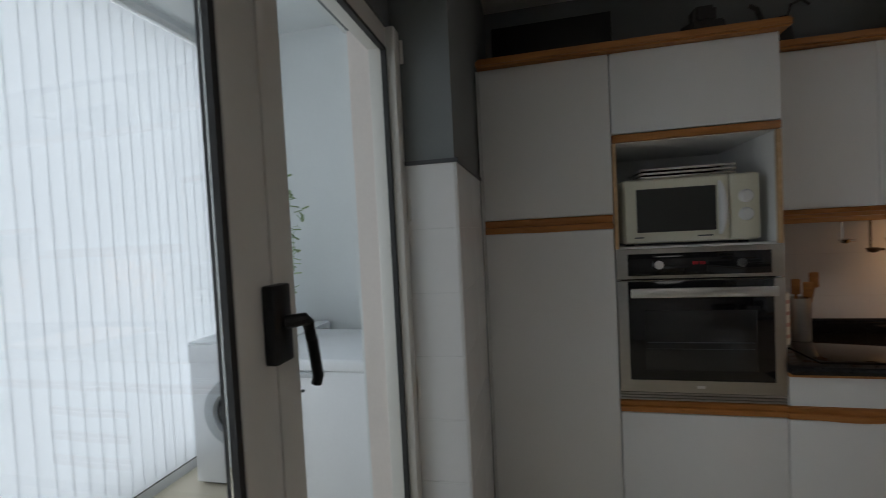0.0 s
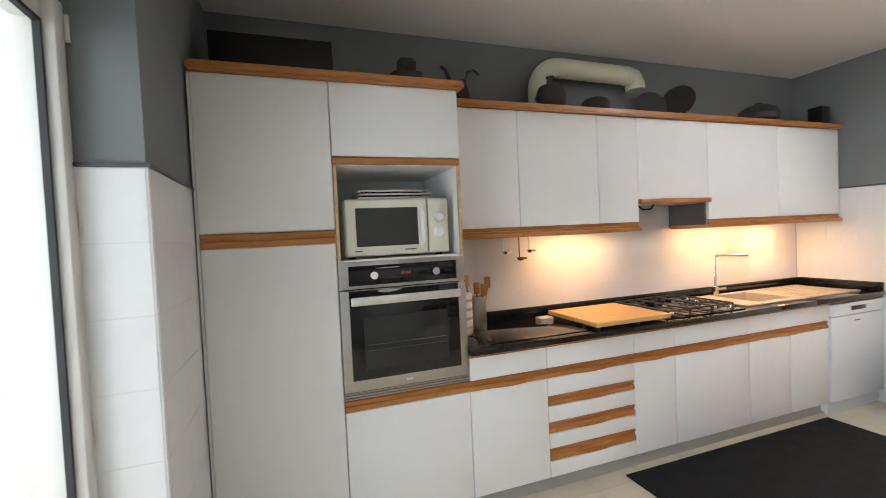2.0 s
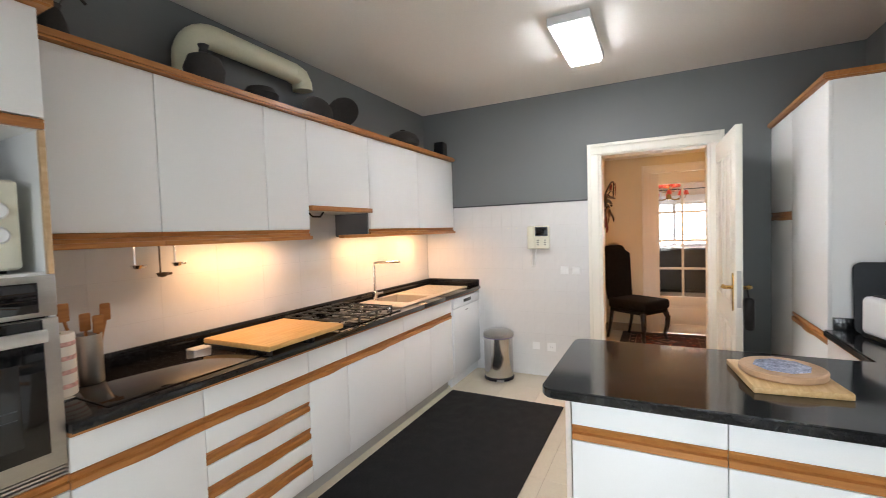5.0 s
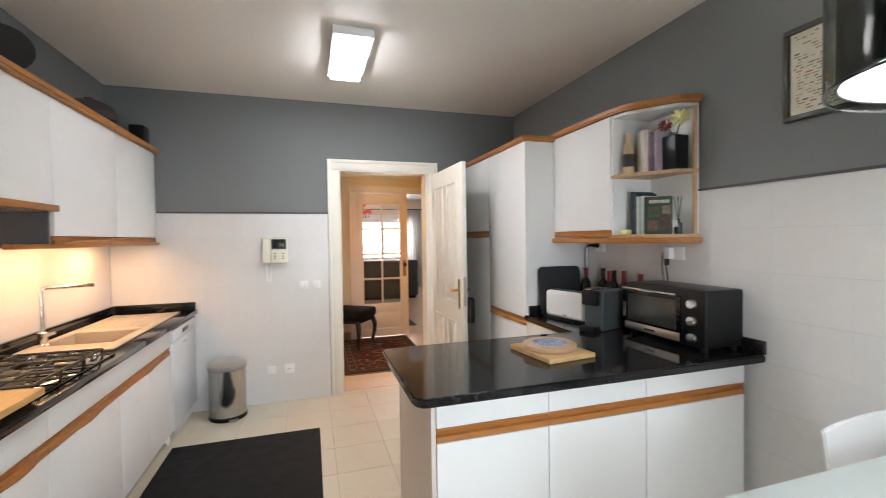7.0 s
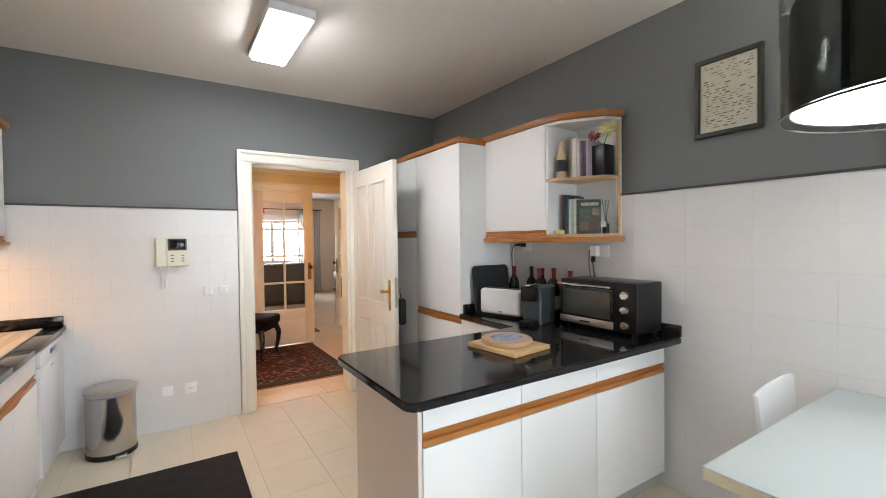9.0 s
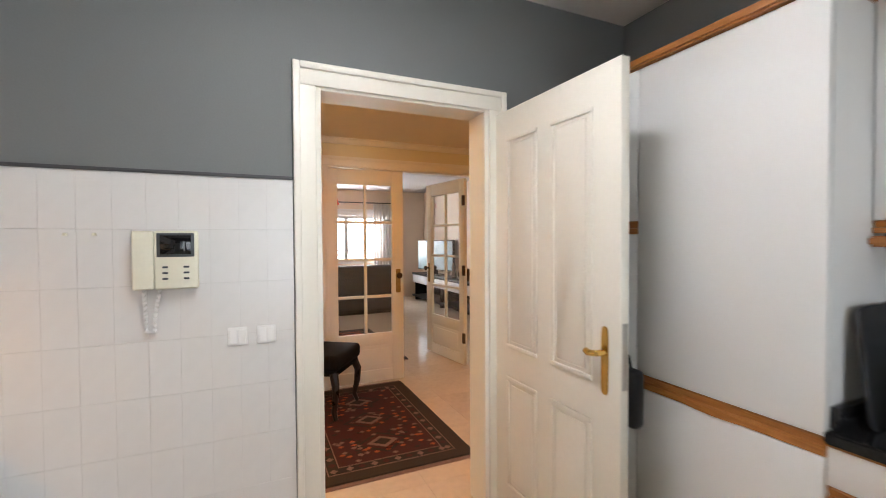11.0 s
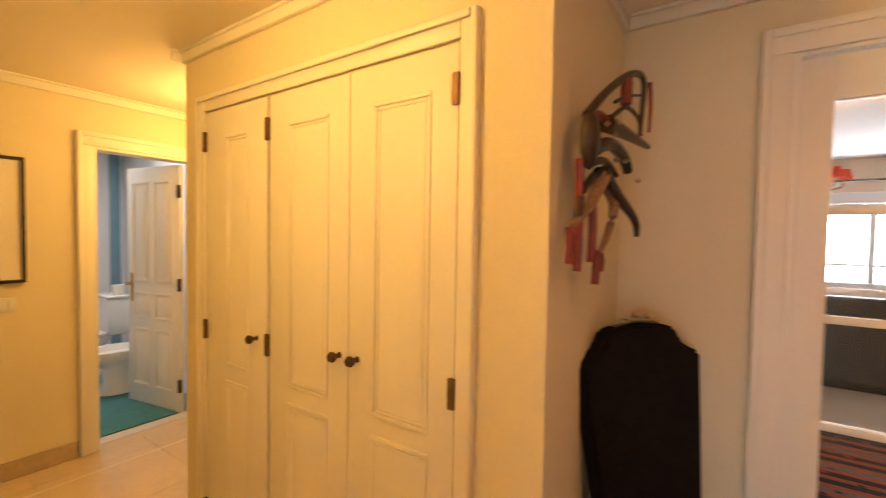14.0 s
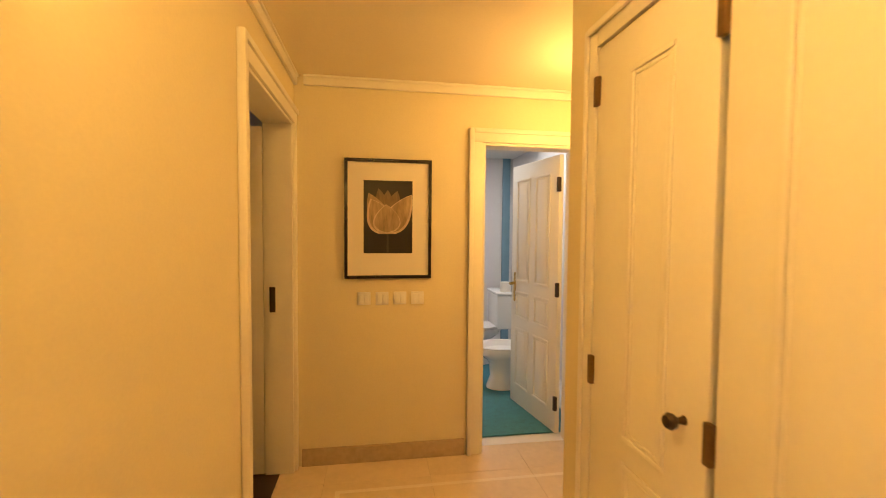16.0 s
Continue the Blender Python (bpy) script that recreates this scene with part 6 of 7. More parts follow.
for y0, y1, s in WD:
    d = part("door", bx(WDX - 0.012, WDX + 0.012, y0, y1, 0.01, 1.985, 0.003), DOORPAINT, wr)
    p0, p1 = {1.266: (1.357, 1.588), 1.701: (1.80, 2.03), 2.170: (2.30, 2.47)}[y0]
    for z0, z1 in ((0.845, 1.868), (0.14, 0.785)):
        b = bmesh.new()
        for o, wdt, dep in ((0.0, 0.016, 0.0075), (0.018, 0.011, 0.0045)):
            q0, q1, k0, k1 = p0 + o, p1 - o, z0 + o, z1 - o
            for a in ((q0, q1, k1 - wdt, k1), (q0, q1, k0, k0 + wdt), (q0, q0 + wdt, k0 + wdt, k1 - wdt), (q1 - wdt, q1, k0 + wdt, k1 - wdt)):
                bx(WDX - 0.0105 - dep, WDX - 0.0105, a[0], a[1], a[2], a[3], 0.0035, 3, b)
        part("panel_moulding", b, DOORPAINT, d)
    ky = {1.266: 1.655, 1.701: 1.742, 2.170: 2.238}[y0]
    b = lathe([(0.011, 0), (0.008, 0.006), (0.007, 0.018), (0.016, 0.026), (0.019, 0.036), (0.014, 0.045), (0, 0.048)], (0, 0, 0), 20)
    bmesh.ops.transform(b, matrix=pose(WDX - 0.012, ky, 1.02 if y0 < 2 else 1.005, 0, -90), verts=b.verts[:])
    part("knob", b, BRONZE, d, "dark bronze knob")
    hy = {1.266: 1.270, 1.701: 2.158, 2.170: 2.642}[y0]
    for hz in (0.14, 0.99, 1.855):
        part("hinge", bx(WDX - 0.026, WDX - 0.011, hy - 0.011, hy + 0.011, hz - 0.045, hz + 0.045, 0.003), AGEDBRASS, d, "aged brass hinge")

# tulip picture and switches on the north wall
px0, px1, pz0, pz1 = 5.300, 5.820, 1.133, 1.850
tp_ = thing("tulip_picture", "black framed sepia print of a tulip in an ivory mount", "picture", (5.545, HN, pz0))
for a in ((px0, px1, pz0, pz0 + 0.018), (px0, px1, pz1 - 0.018, pz1), (px0, px0 + 0.018, pz0 + 0.018, pz1 - 0.018), (px1 - 0.018, px1, pz0 + 0.018, pz1 - 0.018)):
    part("frame_bar", bx(a[0], a[1], HN - 0.026, HN - 0.001, a[2], a[3], 0.002), EBONY, tp_)
part("mount", bx(px0 + 0.018, px1 - 0.018, HN - 0.012, HN - 0.002, pz0 + 0.018, pz1 - 0.018), MOUNT, tp_)
part("print", bx(5.412, 5.704, HN - 0.0145, HN - 0.012, 1.285, 1.722), PRINTBLACK, tp_)


def petal(x0, z0, x1, z1, w, k):
    """A pointed petal from its base to its tip, k-th from the back."""
    b = bmesh.new()
    d = Vector((x1 - x0, 0, z1 - z0))
    n = Vector((d.z, 0, -d.x)).normalized()
    side = []
    for i in range(13):
        u = i / 12
        side.append((Vector((x0, 0, z0)) + d * u, w * math.sin(math.pi * u ** 0.72) ** 0.8 * 0.5 if 0 < i < 12 else 0.002))
    vs = [b.verts.new(p + n * r) for p, r in side] + [b.verts.new(p - n * r) for p, r in side[::-1]]
    f = b.faces.new(vs)
    e = bmesh.ops.extrude_face_region(b, geom=[f])
    bmesh.ops.translate(b, verts=[v for v in e["geom"] if isinstance(v, bmesh.types.BMVert)], vec=(0, -0.0012, 0))
    bmesh.ops.recalc_face_normals(b, faces=b.faces[:])
    bmesh.ops.translate(b, verts=b.verts[:], vec=(0, HN - 0.0148 - k * 0.0014, 0))
    return b


DARKPETAL = mat("shaded_petal", (0.17, 0.12, 0.08), 0.6, vary=0.5, scale=18, fine=60, stretch=(1, 1, 0.25))
RIMPETAL = mat("light_petal", (0.58, 0.46, 0.33), 0.6, vary=0.3, scale=16, fine=60, stretch=(1, 1, 0.25))
MIDPETAL = mat("sepia_petal", (0.36, 0.27, 0.18), 0.6, vary=0.5, scale=16, fine=60, stretch=(1, 1, 0.25))
for k, (x0, z0, x1, z1, w, m) in enumerate(((5.55, 1.45, 5.50, 1.674, 0.10, DARKPETAL), (5.56, 1.45, 5.612, 1.660, 0.11, DARKPETAL), (5.55, 1.45, 5.555, 1.664, 0.10, DARKPETAL), (5.54, 1.43, 5.442, 1.645, 0.12, MIDPETAL),
                                           (5.556, 1.405, 5.698, 1.638, 0.145, RIMPETAL), (5.556, 1.414, 5.690, 1.632, 0.125, MIDPETAL), (5.55, 1.404, 5.452, 1.610, 0.155, RIMPETAL), (5.552, 1.413, 5.460, 1.604, 0.137, MIDPETAL),
                                           (5.552, 1.402, 5.545, 1.578, 0.165, RIMPETAL), (5.553, 1.411, 5.548, 1.575, 0.15, MIDPETAL))):
    part("petal", petal(x0, z0, x1, z1, w, k), m, tp_)
part("stem", bx(5.549, 5.561, HN - 0.0158, HN - 0.0146, 1.287, 1.40), mat("dim_stem", (0.06, 0.05, 0.04), 0.6), tp_)
for i in range(4):
    switch_plate(5.415 + i * 0.108, HN, 1.01, "y", -1, True, 0.078, "switches under the picture")

# tall tapering gilt board, a rod and bronze wall studs, taken for a wall lamp
hp = thing("gilt_wall_board", "tall gilt board on a rod with bronze wall studs", "wall lamp", (HX + 0.012, 1.9, 1.32))
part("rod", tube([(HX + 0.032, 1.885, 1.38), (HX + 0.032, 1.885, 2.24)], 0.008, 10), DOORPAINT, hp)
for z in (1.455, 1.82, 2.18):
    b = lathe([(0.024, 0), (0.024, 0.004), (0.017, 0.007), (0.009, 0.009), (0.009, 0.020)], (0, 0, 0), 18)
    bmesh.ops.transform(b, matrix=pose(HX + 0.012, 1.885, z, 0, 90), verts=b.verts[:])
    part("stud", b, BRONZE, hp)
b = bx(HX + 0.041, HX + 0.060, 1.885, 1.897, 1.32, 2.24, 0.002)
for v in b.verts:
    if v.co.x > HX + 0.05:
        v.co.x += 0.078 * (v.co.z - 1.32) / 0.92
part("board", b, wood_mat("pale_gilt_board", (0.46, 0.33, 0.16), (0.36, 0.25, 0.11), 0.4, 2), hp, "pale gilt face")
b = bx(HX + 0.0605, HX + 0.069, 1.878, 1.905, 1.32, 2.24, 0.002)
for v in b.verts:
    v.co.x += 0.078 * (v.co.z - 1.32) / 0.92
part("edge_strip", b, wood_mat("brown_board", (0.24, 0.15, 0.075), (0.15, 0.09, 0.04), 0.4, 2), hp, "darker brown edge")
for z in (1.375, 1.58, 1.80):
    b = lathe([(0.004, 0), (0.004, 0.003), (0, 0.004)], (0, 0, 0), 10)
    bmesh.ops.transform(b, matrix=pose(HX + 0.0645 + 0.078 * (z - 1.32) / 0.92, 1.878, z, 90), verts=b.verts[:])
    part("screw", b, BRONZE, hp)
# carnival wall ornament of ribbons
om = thing("ribbon_ornament", "carnival wall ornament of dark and red leather ribbons", "wall ornament", (6.50, 0.95, 1.3))
LEATHER = mat("dark_brown_leather", (0.035, 0.020, 0.014), 0.32, vary=0.5, scale=30, bump=0.3)
TANSTRAP = mat("tan_leather", (0.24, 0.14, 0.08), 0.4, vary=0.4, scale=30)
WINESTRAP = mat("wine_red_leather", (0.17, 0.018, 0.016), 0.4, vary=0.4, scale=25)


def strap(pts, r, m, nm="ribbon", tip=0.6, dy=0.0):
    """A smooth flat leather strap through (x, z) points, standing off the wall as it goes."""
    q = [Vector((x, 0.94 - 0.19 * (x - 6.17) + dy, z)) for x, z in pts]
    fine = []
    for i in range(len(q) - 1):
        a, b_, c, d = q[max(i - 1, 0)], q[i], q[i + 1], q[min(i + 2, len(q) - 1)]
        for k in range(5):
            u = k / 5
            fine.append(0.5 * (2 * b_ + (c - a) * u + (2 * a - 5 * b_ + 4 * c - d) * u * u + (3 * b_ - a - 3 * c + d) * u ** 3))
    fine.append(q[-1])
    part(nm, tube(fine, r, 8, None, r * tip), m, om)


core = lathe([(0, 0), (0.020, 0.012), (0.038, 0.05), (0.042, 0.09), (0.034, 0.125), (0.024, 0.14), (0, 0.142)], (6.25, 0.925, 1.615), 20, None, 0.6)
part("mask", core, LEATHER, om)
strap([(6.23, 1.75), (6.33, 1.83), (6.46, 1.91), (6.55, 1.94), (6.59, 1.92), (6.58, 1.83), (6.57, 1.76)], 0.013, LEATHER, tip=0.5)
strap([(6.46, 1.905), (6.463, 1.87), (6.46, 1.83)], 0.017, WINESTRAP, tip=1.0)
strap([(6.24, 1.75), (6.30, 1.765), (6.36, 1.755)], 0.014, WINESTRAP)
strap([(6.33, 1.76), (6.38, 1.78), (6.46, 1.82), (6.55, 1.81), (6.58, 1.76)], 0.008, LEATHER)
strap([(6.39, 1.82), (6.47, 1.855), (6.565, 1.88)], 0.006, EBONY)
strap([(6.58, 1.92), (6.592, 1.85), (6.585, 1.77)], 0.007, WINESTRAP, dy=-0.02)
strap([(6.34, 1.75), (6.48, 1.745), (6.64, 1.735)], 0.025, LEATHER, "beak", 0.3)
strap([(6.27, 1.67), (6.36, 1.70), (6.45, 1.68), (6.49, 1.64)], 0.020, EBONY, tip=0.7)
strap([(6.24, 1.63), (6.33, 1.65), (6.41, 1.62)], 0.013, LEATHER)
strap([(6.33, 1.61), (6.26, 1.53), (6.17, 1.47)], 0.021, TANSTRAP, tip=0.35)
strap([(6.32, 1.62), (6.43, 1.56), (6.55, 1.50), (6.57, 1.45)], 0.021, LEATHER, tip=0.35)
strap([(6.36, 1.60), (6.43, 1.54), (6.39, 1.45), (6.33, 1.39)], 0.018, TANSTRAP, tip=0.35, dy=0.012)
strap([(6.30, 1.62), (6.22, 1.56), (6.20, 1.49)], 0.012, EBONY)
for x, z0, z1 in ((6.21, 1.64, 1.36), (6.285, 1.55, 1.38), (6.31, 1.41, 1.32), (6.168, 1.47, 1.38), (6.335, 1.40, 1.355)):
    strap([(x, z0), (x + 0.006, (z0 + z1) / 2), (x, z1)], 0.011, WINESTRAP, tip=1.0, dy=0.006)
for x, z in ((6.37, 1.755), (6.345, 1.72), (6.42, 1.66), (6.51, 1.615), (6.36, 1.655), (6.30, 1.74)):
    part("bead", lathe([(0, -0.009), (0.009, 0), (0, 0.009)], (x, 0.92 - 0.19 * (x - 6.17), z), 12), SILVER, om)

# damask chair
hc = thing("damask_chair", "tall black damask chair with cabriole legs and a silvered carved top", "chair")
part("seat", bx(-0.24, 0.24, -0.05, 0.46, 0.38, 0.50, 0.035, 3), VELVET, hc)
part("apron", bx(-0.225, 0.225, -0.03, 0.44, 0.34, 0.385, 0.015, 2), VELVET, hc)
bk = bmesh.new()
outl = [(-0.205, 0.46), (0.205, 0.46), (0.262, 1.035), (0.205, 1.055), (0.172, 1.08), (0.15, 1.125), (0.09, 1.14), (-0.09, 1.14), (-0.15, 1.125), (-0.172, 1.08), (-0.205, 1.055), (-0.262, 1.035)]
fr_ = [bk.verts.new((x, -0.02 - 0.13 * (z - 0.46), z)) for x, z in outl]
bb_ = [bk.verts.new((x, -0.085 - 0.13 * (z - 0.46), z)) for x, z in outl]
bk.faces.new(fr_)
bk.faces.new(bb_[::-1])
for i in range(len(outl)):
    j = (i + 1) % len(outl)
    bk.faces.new((fr_[j], fr_[i], bb_[i], bb_[j]))
bmesh.ops.recalc_face_normals(bk, faces=bk.faces[:])
bmesh.ops.bevel(bk, geom=bk.edges[:], offset=0.012, segments=2, affect="EDGES")
part("backrest", bk, VELVET, hc)
part("crest", tube([(-0.10, -0.145, 1.140), (-0.05, -0.145, 1.150), (0, -0.145, 1.156), (0.05, -0.145, 1.150), (0.10, -0.145, 1.140)], 0.010, 10), SILVER, hc, "silvered carved crest")
for k in range(9):
    u = -1 + k / 4
    part("carved_leaf", lathe([(0, -0.014), (0.014, 0), (0, 0.016)], (u * 0.09, -0.142, 1.147 + 0.022 * (1 - u * u) * (1 if k % 2 == 0 else 0.5)), 10), SILVER, hc, "silvered carved leaf")
for sx in (-1, 1):
    part("leg", tube([(sx * 0.20, 0.41, 0.36), (sx * 0.225, 0.435, 0.28), (sx * 0.22, 0.43, 0.18), (sx * 0.20, 0.41, 0.07), (sx * 0.215, 0.43, 0.012)], 0.034, 10, None, 0.017), EBONY, hc)
    part("leg", tube([(sx * 0.19, -0.02, 0.36), (sx * 0.195, -0.04, 0.2), (sx * 0.20, -0.085, 0.0)], 0.024, 10, None, 0.016), EBONY, hc)
hc.matrix_world = pose(6.63, 0.765, 0.012, 0, 0, 146)


# rugs
def rug(name, x0, x1, y0, y1, label, field, border, accent, medallions, stripes=0):
    r = thing(name, label, "rug", ((x0 + x1) / 2, (y0 + y1) / 2, 0))
    part("pile", bx(x0, x1, y0, y1, 0.0, 0.008, 0.003), border, r)
    part("outer_band", bx(x0 + 0.012, x1 - 0.012, y0 + 0.012, y1 - 0.012, 0.008, 0.0088), RUGBROWN, r)
    part("inner_border", bx(x0 + 0.10, x1 - 0.10, y0 + 0.10, y1 - 0.10, 0.0088, 0.0095), accent, r)
    part("border_band", bx(x0 + 0.108, x1 - 0.108, y0 + 0.108, y1 - 0.108, 0.0095, 0.0105), RUGDARK, r)
    part("inner_line", bx(x0 + 0.17, x1 - 0.17, y0 + 0.17, y1 - 0.17, 0.0105, 0.0112), accent, r)
    part("field", bx(x0 + 0.178, x1 - 0.178, y0 + 0.178, y1 - 0.178, 0.0112, 0.012), field, r)
    rn = random.Random(len(name))
    cx, cy = (x0 + x1) / 2, (y0 + y1) / 2

    def diamond(x, y, a, b_, z, m, nm):
        part(nm, prism([(x - a, y), (x - a * 0.55, y - b_ * 0.45), (x, y - b_), (x + a * 0.55, y - b_ * 0.45), (x + a, y), (x + a * 0.55, y + b_ * 0.45), (x, y + b_), (x - a * 0.55, y + b_ * 0.45)], z, z + 0.0008), m, r)
    for k in range(medallions):
        mx = cx + (k - (medallions - 1) / 2) * (x1 - x0 - 0.4) / medallions
        diamond(mx, cy, 0.15, 0.20, 0.012, RUGDARK, "medallion")
        diamond(mx, cy, 0.12, 0.16, 0.0128, field, "medallion")
        diamond(mx, cy, 0.085, 0.11, 0.0136, accent, "medallion")
        diamond(mx, cy, 0.05, 0.065, 0.0144, RUGDARK, "medallion")
    n = int((x1 - x0 - 0.2) / 0.075)
    for k in range(n):
        for yy in (y0 + 0.139, y1 - 0.139):
            diamond(x0 + 0.14 + k * 0.075, yy, 0.024, 0.026, 0.0105, RUGRED if k % 2 else accent, "border_motif")
    for k in range(int((y1 - y0 - 0.3) / 0.075)):
        for xx in (x0 + 0.139, x1 - 0.139):
            diamond(xx, y0 + 0.18 + k * 0.075, 0.026, 0.024, 0.0105, RUGRED if k % 2 else accent, "border_motif")
    for sx, xa in ((-1, x0), (1, x1)):
        part("fringe", bx(min(xa, xa + sx * 0.035), max(xa, xa + sx * 0.035), y0 + 0.01, y1 - 0.01, 0.0, 0.004, 0.001), RUGTAN, r)
    for k in range(190):
        fx, fy = rn.uniform(x0 + 0.2, x1 - 0.2), rn.uniform(y0 + 0.2, y1 - 0.2)
        diamond(fx, fy, 0.016, 0.022, 0.0128, rn.choice((accent, RUGDARK, RUGORANGE)), "field_motif")
    for k in range(stripes):
        xa = x0 + 0.18 + k * (x1 - x0 - 0.36) / stripes
        part("stripe", bx(xa, xa + 0.06, y0 + 0.17, y1 - 0.17, 0.012, 0.0126), (RUGDARK, RUGRED, RUGTAN)[k % 3], r)
    return r


rug("hall_rug", 5.385, 6.915, -0.215, 0.80, "wine red oriental rug with a dark border", RUGRED, RUGDARK, RUGTAN, 3)


# ---- living room beyond ----
rug("living_room_rug", 7.62, 9.46, -0.54, 1.1, "rust red striped oriental rug on marble", RUGORANGE, RUGDARK, RUGTAN, 0, 13)
sf = thing("sofa", "charcoal sofa with its back to the doors", "sofa", (11.1, -0.1, 0))
part("backrest", bx(10.72, 10.94, -1.35, 1.3, 0.06, 0.90, 0.04, 3), SOFA, sf)
part("seat", bx(10.94, 11.65, -1.15, 1.1, 0.10, 0.44, 0.04, 3), SOFA, sf)
part("armrest", bx(10.94, 11.65, -1.35, -1.152, 0.06, 0.62, 0.04, 3), SOFA, sf)
part("armrest", bx(10.94, 11.65, 1.102, 1.3, 0.06, 0.62, 0.04, 3), SOFA, sf)
part("foot_rail", bx(10.76, 11.6, -1.3, 1.25, 0, 0.06), BLACK, sf)
lw = thing("window_living", "white framed living room window", "window", (12.8, -0.4, 0.83), kind="structure")
for a in ((-1.75, 0.9, 0.83, 0.90), (-1.75, 0.9, 1.86, 1.93), (-1.75, -1.69, 0.90, 1.86), (0.84, 0.9, 0.90, 1.86), (-0.90, -0.82, 0.90, 1.86), (-0.02, 0.06, 0.90, 1.86)):
    part("frame_bar", bx(12.74, 12.79, a[0], a[1], a[2], a[3], 0.004), WHITE, lw)
for a in ((-1.69, -0.90), (-0.82, -0.02), (0.06, 0.84)):
    part("glazing_bar", bx(12.755, 12.78, a[0], a[1], 1.12, 1.145, 0.003), WHITE, lw)
part("shutter_box", bx(12.72, 12.795, -1.75, 0.9, 1.935, 2.08, 0.004), WHITE, lw)
single("backdrop", bx(15.0, 15.1, -9, 9, -2, 7), mat("bright_overcast_distance", (0.9, 0.95, 1.0), 0.9, vary=0.02, emit=2.0), "bright hazy distance outside the window", "backdrop", (15, 0, 0), kind="structure")
cu = thing("curtain", "pale grey gathered curtains on a dark rod", "curtain", (12.6, -0.4, 0))
part("rod", tube([(12.6, -2.1, 2.22), (12.6, 1.3, 2.22)], 0.014, 10), EBONY, cu)
for y0, y1 in ((0.30, 1.15), (-2.05, -1.45)):
    b = bmesh.new()
    n = 40
    vs = [[b.verts.new((12.6 + 0.035 * math.sin(i * 1.35), y0 + (y1 - y0) * i / n, z)) for z in (0.03, 2.2)] for i in range(n + 1)]
    for p, q in zip(vs, vs[1:]):
        b.faces.new((p[0], q[0], q[1], p[1]))
    bmesh.ops.solidify(b, geom=b.faces[:], thickness=0.004)
    part("drape", b, CURTAIN, cu)
cd = thing("chandelier", "brass chandelier with small red shades", "chandelier", (9.5, 0.20, 2.52))
part("stem", tube([(9.5, 0.2, 2.519), (9.5, 0.2, 1.86)], 0.012, 10), BRASS, cd)
part("hub", lathe([(0.015, 1.82), (0.05, 1.86), (0.03, 1.92), (0.015, 1.97)], (9.5, 0.2, 0), 18), BRASS, cd)
for tier, (n, r, z) in enumerate(((8, 0.27, 1.88), (6, 0.15, 2.02))):
    for k in range(n):
        a = (k + 0.3 * tier) * 2 * math.pi / n
        c, s = math.cos(a), math.sin(a)
        am = part("arm", tube([(9.5, 0.2, z - 0.02), (9.5 + 0.5 * r * c, 0.2 + 0.5 * r * s, z - 0.06), (9.5 + 0.92 * r * c, 0.2 + 0.92 * r * s, z - 0.03), (9.5 + r * c, 0.2 + r * s, z + 0.03)], 0.006, 8), BRASS, cd)
        part("shade", lathe([(0.045, z + 0.03), (0.024, z + 0.105), (0.021, z + 0.105), (0.042, z + 0.03)], (9.5 + r * c, 0.2 + r * s, 0), 16, hollow=True), RED, am, "red fabric shade")
tv = thing("television", "flat television on a low dark stand", "television", (11.5, -2.5, 0.62))
TVM = pose(11.35, -2.48, 0, 0, 0, 20)
placed("case", bx(-0.55, 0.55, -0.03, 0.03, 0.72, 1.36, 0.008), BLACK, tv, TVM)
placed("screen", bx(-0.53, 0.53, 0.03, 0.034, 0.74, 1.34), SCREEN, tv, TVM)
placed("foot", bx(-0.2, 0.2, -0.12, 0.12, 0.62, 0.64, 0.005), BLACK, tv, TVM)
placed("neck", bx(-0.04, 0.04, -0.03, 0.03, 0.64, 0.73), BLACK, tv, TVM)
tsd = thing("tv_stand", "long black and white television stand", "tv stand", (11.0, -2.5, 0))
part("top", bx(9.3, 12.3, -2.77, -2.28, 0.58, 0.62, 0.005), BLACK, tsd)
part("drawer_front", bx(9.32, 12.28, -2.32, -2.29, 0.40, 0.578, 0.004), ENAMEL, tsd)
part("back", bx(9.32, 12.28, -2.77, -2.75, 0.06, 0.578), BLACK, tsd)
part("lower_shelf", bx(9.3, 12.3, -2.74, -2.28, 0.08, 0.12, 0.004), BLACK, tsd)
for x in (9.34, 10.8, 12.24):
    part("upright", bx(x - 0.02, x + 0.02, -2.74, -2.34, 0.0, 0.079), BLACK, tsd)
    part("divider", bx(x - 0.02, x + 0.02, -2.74, -2.34, 0.121, 0.578), BLACK, tsd)
for x, h in ((9.9, 0.22), (10.25, 0.14), (10.5, 0.30)):
    single("ornament", lathe([(0.05, 0), (0.06, 0.02), (0.03, h * 0.4), (0.045, h * 0.7), (0.02, h), (0, h)], (x, -2.5, 0.62), 20), BRONZE, "small dark ornament on the television stand", "ornament", (x, -2.5, 0.62), group="ornaments on the television stand")
fp = thing("fireplace", "white mantelpiece with a dark hearth opening", "fireplace", (8.6, -2.75, 0))
part("mantel_shelf", bx(8.0, 9.2, -2.775, -2.40, 1.16, 1.22, 0.01), WHITE, fp)
part("jamb", bx(8.05, 8.28, -2.775, -2.48, 0, 1.159, 0.006), WHITE, fp)
part("jamb", bx(8.92, 9.15, -2.775, -2.48, 0, 1.159, 0.006), WHITE, fp)
part("lintel", bx(8.281, 8.919, -2.775, -2.50, 0.85, 1.159, 0.006), WHITE, fp)
part("hearth", bx(8.281, 8.919, -2.775, -2.74, 0.0, 0.849), BLACK, fp)

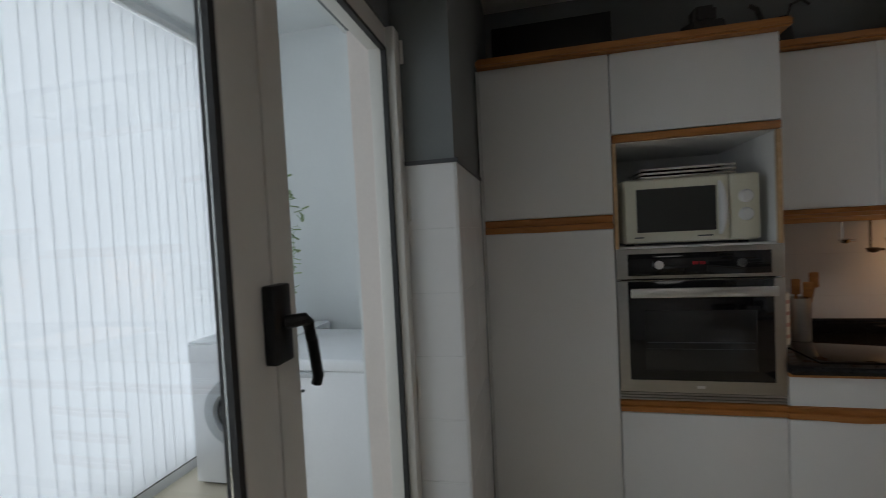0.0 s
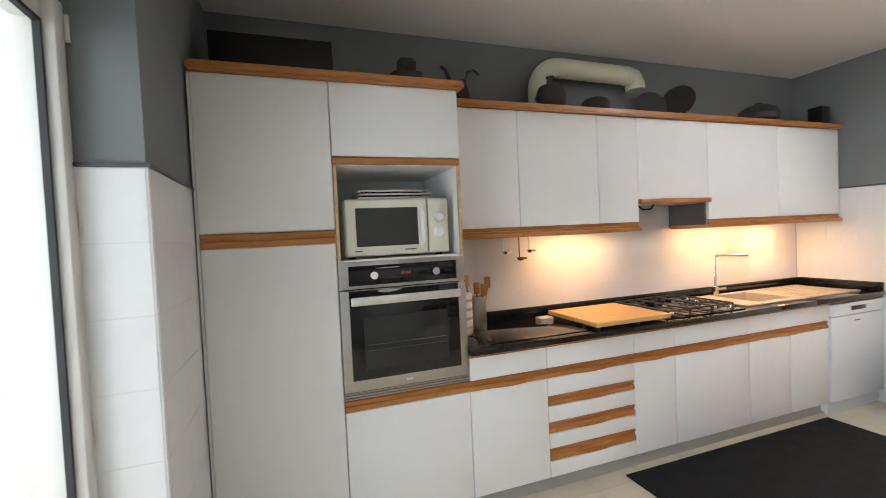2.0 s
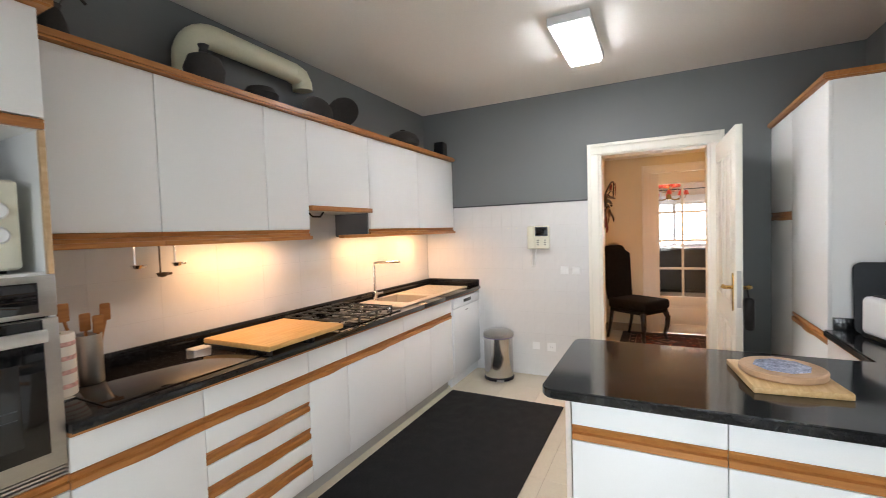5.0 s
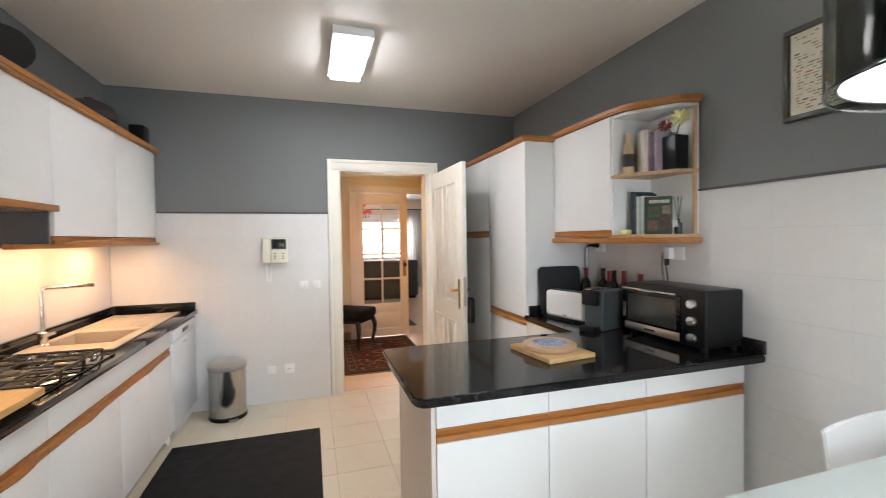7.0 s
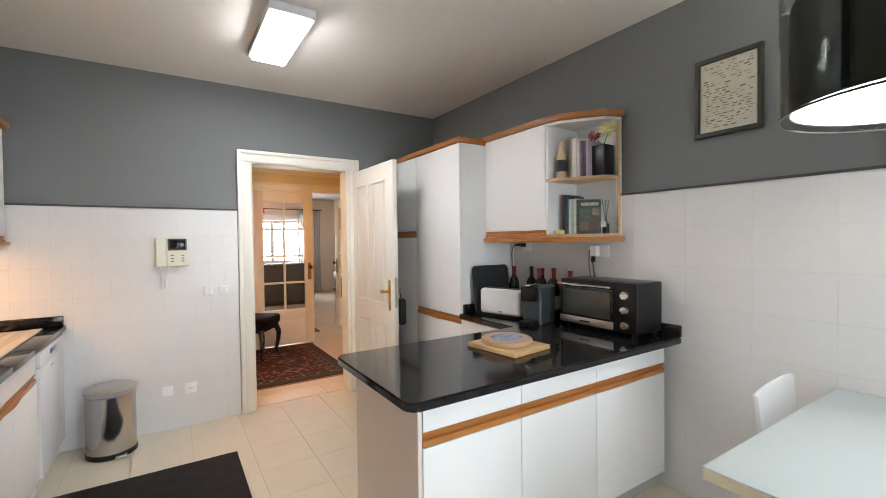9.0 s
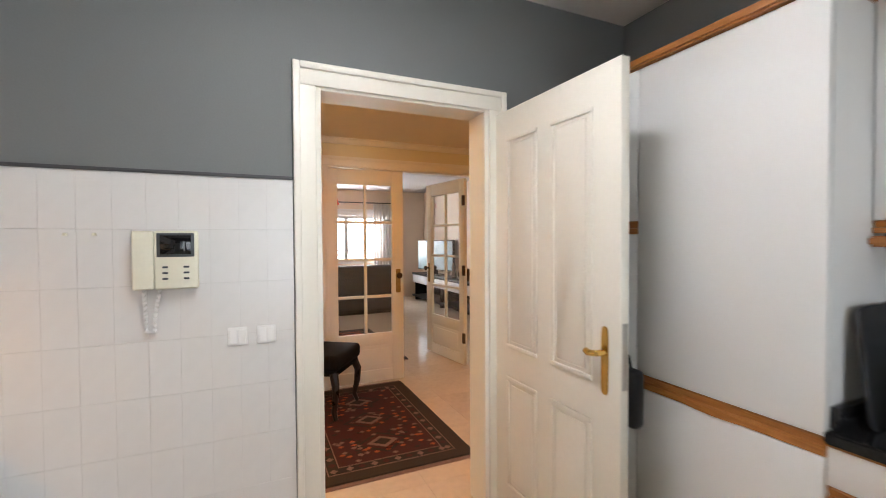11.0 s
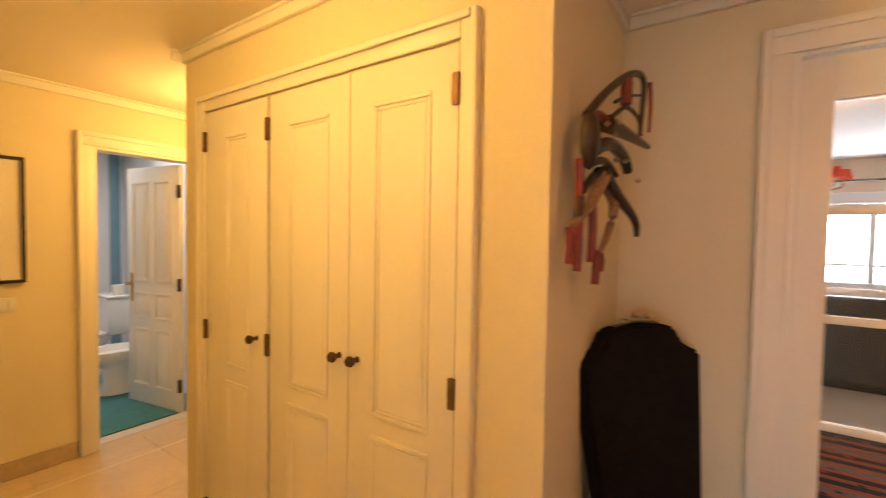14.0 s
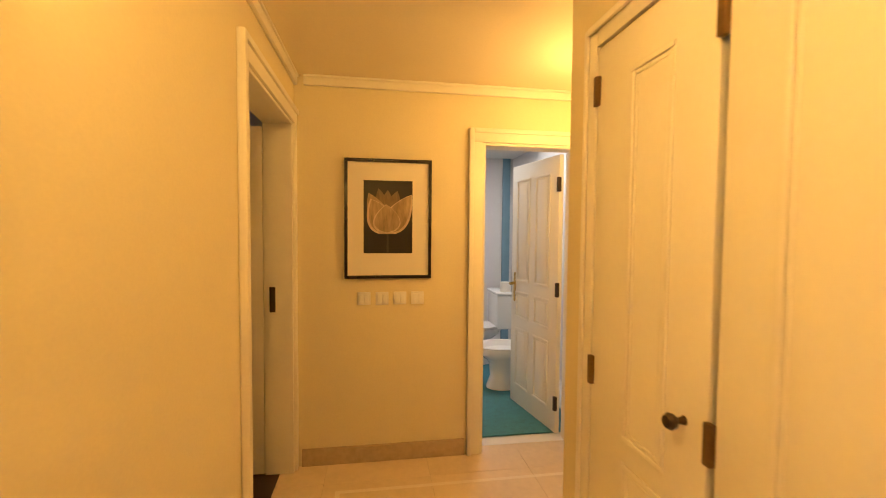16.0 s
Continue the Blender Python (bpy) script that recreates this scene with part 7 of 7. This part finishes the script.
# ---- bathroom beyond ----
single("bath_mat", bx(6.16, 6.95, 4.20, 5.75, 0.0, 0.012, 0.005), BATHBLUE, "turquoise tufted bathroom mat", "bath mat", (6.55, 5.0, 0))


def pan(name, x, y, label, cistern):
    r = thing(name, label, name, (x, y, 0))
    mx = pose(x, y, 0, 0, 0, -90)
    o = (0, 0, 0)
    placed("pedestal", lathe([(0.11, 0), (0.115, 0.02), (0.085, 0.12), (0.095, 0.24), (0.14, 0.30)], o, 28, None, 1.25), PORCELAIN, r, mx)
    placed("bowl", lathe([(0.12, 0.28), (0.175, 0.33), (0.19, 0.39), (0.19, 0.40), (0.165, 0.40), (0.14, 0.35), (0.06, 0.31), (0, 0.305)], o, 36, None, 1.35), PORCELAIN, r, mx)
    if cistern:
        placed("seat", lathe([(0.17, 0.402), (0.195, 0.405), (0.195, 0.425), (0.0, 0.432)], o, 36, None, 1.3), PORCELAIN, r, mx)
        placed("cistern", bx(-0.19, 0.19, 0.17, 0.36, 0.40, 0.76, 0.02, 3), PORCELAIN, r, mx)
        placed("cistern_lid", bx(-0.20, 0.20, 0.16, 0.37, 0.761, 0.79, 0.01, 3), PORCELAIN, r, mx)
    else:
        placed("tap", tube([(0, 0.2, 0.40), (0, 0.2, 0.47), (0, 0.13, 0.48)], 0.012, 10), CHROME, r, mx)
    return r


pan("bidet", 6.62, 5.10, "white porcelain bidet on a pedestal", False)
pan("toilet", 6.56, 5.83, "white porcelain toilet with a cistern", True)
rb = thing("toilet_roll", "white spare toilet roll on the cistern", "toilet roll", (6.84, 5.72, 0.79))
part("roll", lathe([(0.02, 0), (0.055, 0.0), (0.055, 0.1), (0.02, 0.1)], (6.84, 5.72, 0.79), 24, hollow=True), MOUNT, rb)
structure("bath_border", bx(7.10, 7.20, 6.72, 6.748, 0, 2.36, 0.004), BATHTRIM, "blue vertical tile border in the bathroom", "trim")
ra = thing("mirror_frame", "narrow white framed mirror on the bathroom wall", "mirror", (6.2, 6.74, 1.2))
part("frame", bx(6.0, 6.36, 6.72, 6.748, 1.15, 1.85, 0.006), DOORPAINT, ra)
part("glass", bx(6.03, 6.33, 6.714, 6.7195, 1.18, 1.82), CHROME, ra)

b = bx(5.27, 6.9, 3.70, 3.725, 0.0, 0.0006)
bx(5.27, 5.295, 0.95, 3.70, 0.0, 0.0006, bm=b)
structure("floor_inlay", b, mat("pale_marble_inlay", (0.78, 0.70, 0.60), 0.12, vary=0.06), "pale marble border line in the hall floor", "floor border")

# ---- tiles, last ----
def tile_mesh(name, w, h, d, axis):
    b = bx(-w / 2, w / 2, 0, d, -h / 2, h / 2) if axis == "y" else bx(0, d, -w / 2, w / 2, -h / 2, h / 2)
    bmesh.ops.bevel(b, geom=b.edges[:], offset=0.0005, segments=1, affect="EDGES")
    return mesh_of(name, b, TILE, False)


TH_, TW_ = 0.2045, 0.305
TILES = {}


def wall_tiles(parent, axis, at, sgn, a0, a1, z0=0.0, z1=TILETOP, start=None, wide=TW_):
    """Tiles on the plane axis = at, from a0 to a1, hung down from the top line."""
    z = z1
    while z > z0 + 0.01:
        h = min(TH_, z - z0)
        a = a0 if start is None else start
        while a < a1 - 0.004:
            lo, hi = max(a, a0), min(a + wide, a1)
            if hi - lo > 0.006:
                w = hi - lo
                key = (axis, round(w, 3), round(h, 3))
                if key not in TILES:
                    TILES[key] = tile_mesh("tile", w - 0.0003, h - 0.0014, 0.008, axis)
                ob = new("tile", TILES[key])
                ob.parent = parent
                c = (lo + hi) / 2
                off = 0 if sgn > 0 else -0.008
                ob.location = (at + off, c, z - h / 2) if axis == "x" else (c, at + off, z - h / 2)
            a += wide
        z -= h


wall_tiles(wall_e, "x", EX, -1, 0.925, 2.56, wide=0.1008)
ws, wn_ = bpy.data.objects["wall_south"], bpy.data.objects["wall_north"]
wall_tiles(ws, "y", SY, 1, 0.18, 3.63)
wall_tiles(wn_, "y", NY, -1, 1.51, 4.84, 0.80, TILETOP)
wall_tiles(column, "y", 1.468, -1, WX + 0.004, 0.352)
wall_tiles(column, "x", 0.352, 1, 1.47, 1.985)

FW = 0.33
fm = {}


def floor_tiles(parent, x0, x1, y0, y1, w, material, ox, oy, name):
    i0, j0 = math.floor((x0 - ox) / w), math.floor((y0 - oy) / w)
    for i in range(i0, math.ceil((x1 - ox) / w)):
        for j in range(j0, math.ceil((y1 - oy) / w)):
            a, c = max(x0, ox + i * w), min(x1, ox + (i + 1) * w)
            e, f = max(y0, oy + j * w), min(y1, oy + (j + 1) * w)
            if c - a < 0.01 or f - e < 0.01:
                continue
            key = (name, round(c - a, 3), round(f - e, 3))
            if key not in fm:
                b = bx(-(c - a) / 2 + 0.001, (c - a) / 2 - 0.001, -(f - e) / 2 + 0.001, (f - e) / 2 - 0.001, -0.0035, 0.0)
                fm[key] = mesh_of("floor_tile", b, material, False)
            ob = new("floor_tile", fm[key])
            ob.parent = parent
            ob.location = ((a + c) / 2, (e + f) / 2, 0)


floor_tiles(floor_k, 0.3, EX + 0.075, SY, NY, FW, FLOOR, 4.83, 0.62, "k")
floor_tiles(floor_h, EX + 0.085, 7.3, -1.6, 4.005, 0.6, MARBLE, 5.2, 0.2, "h")
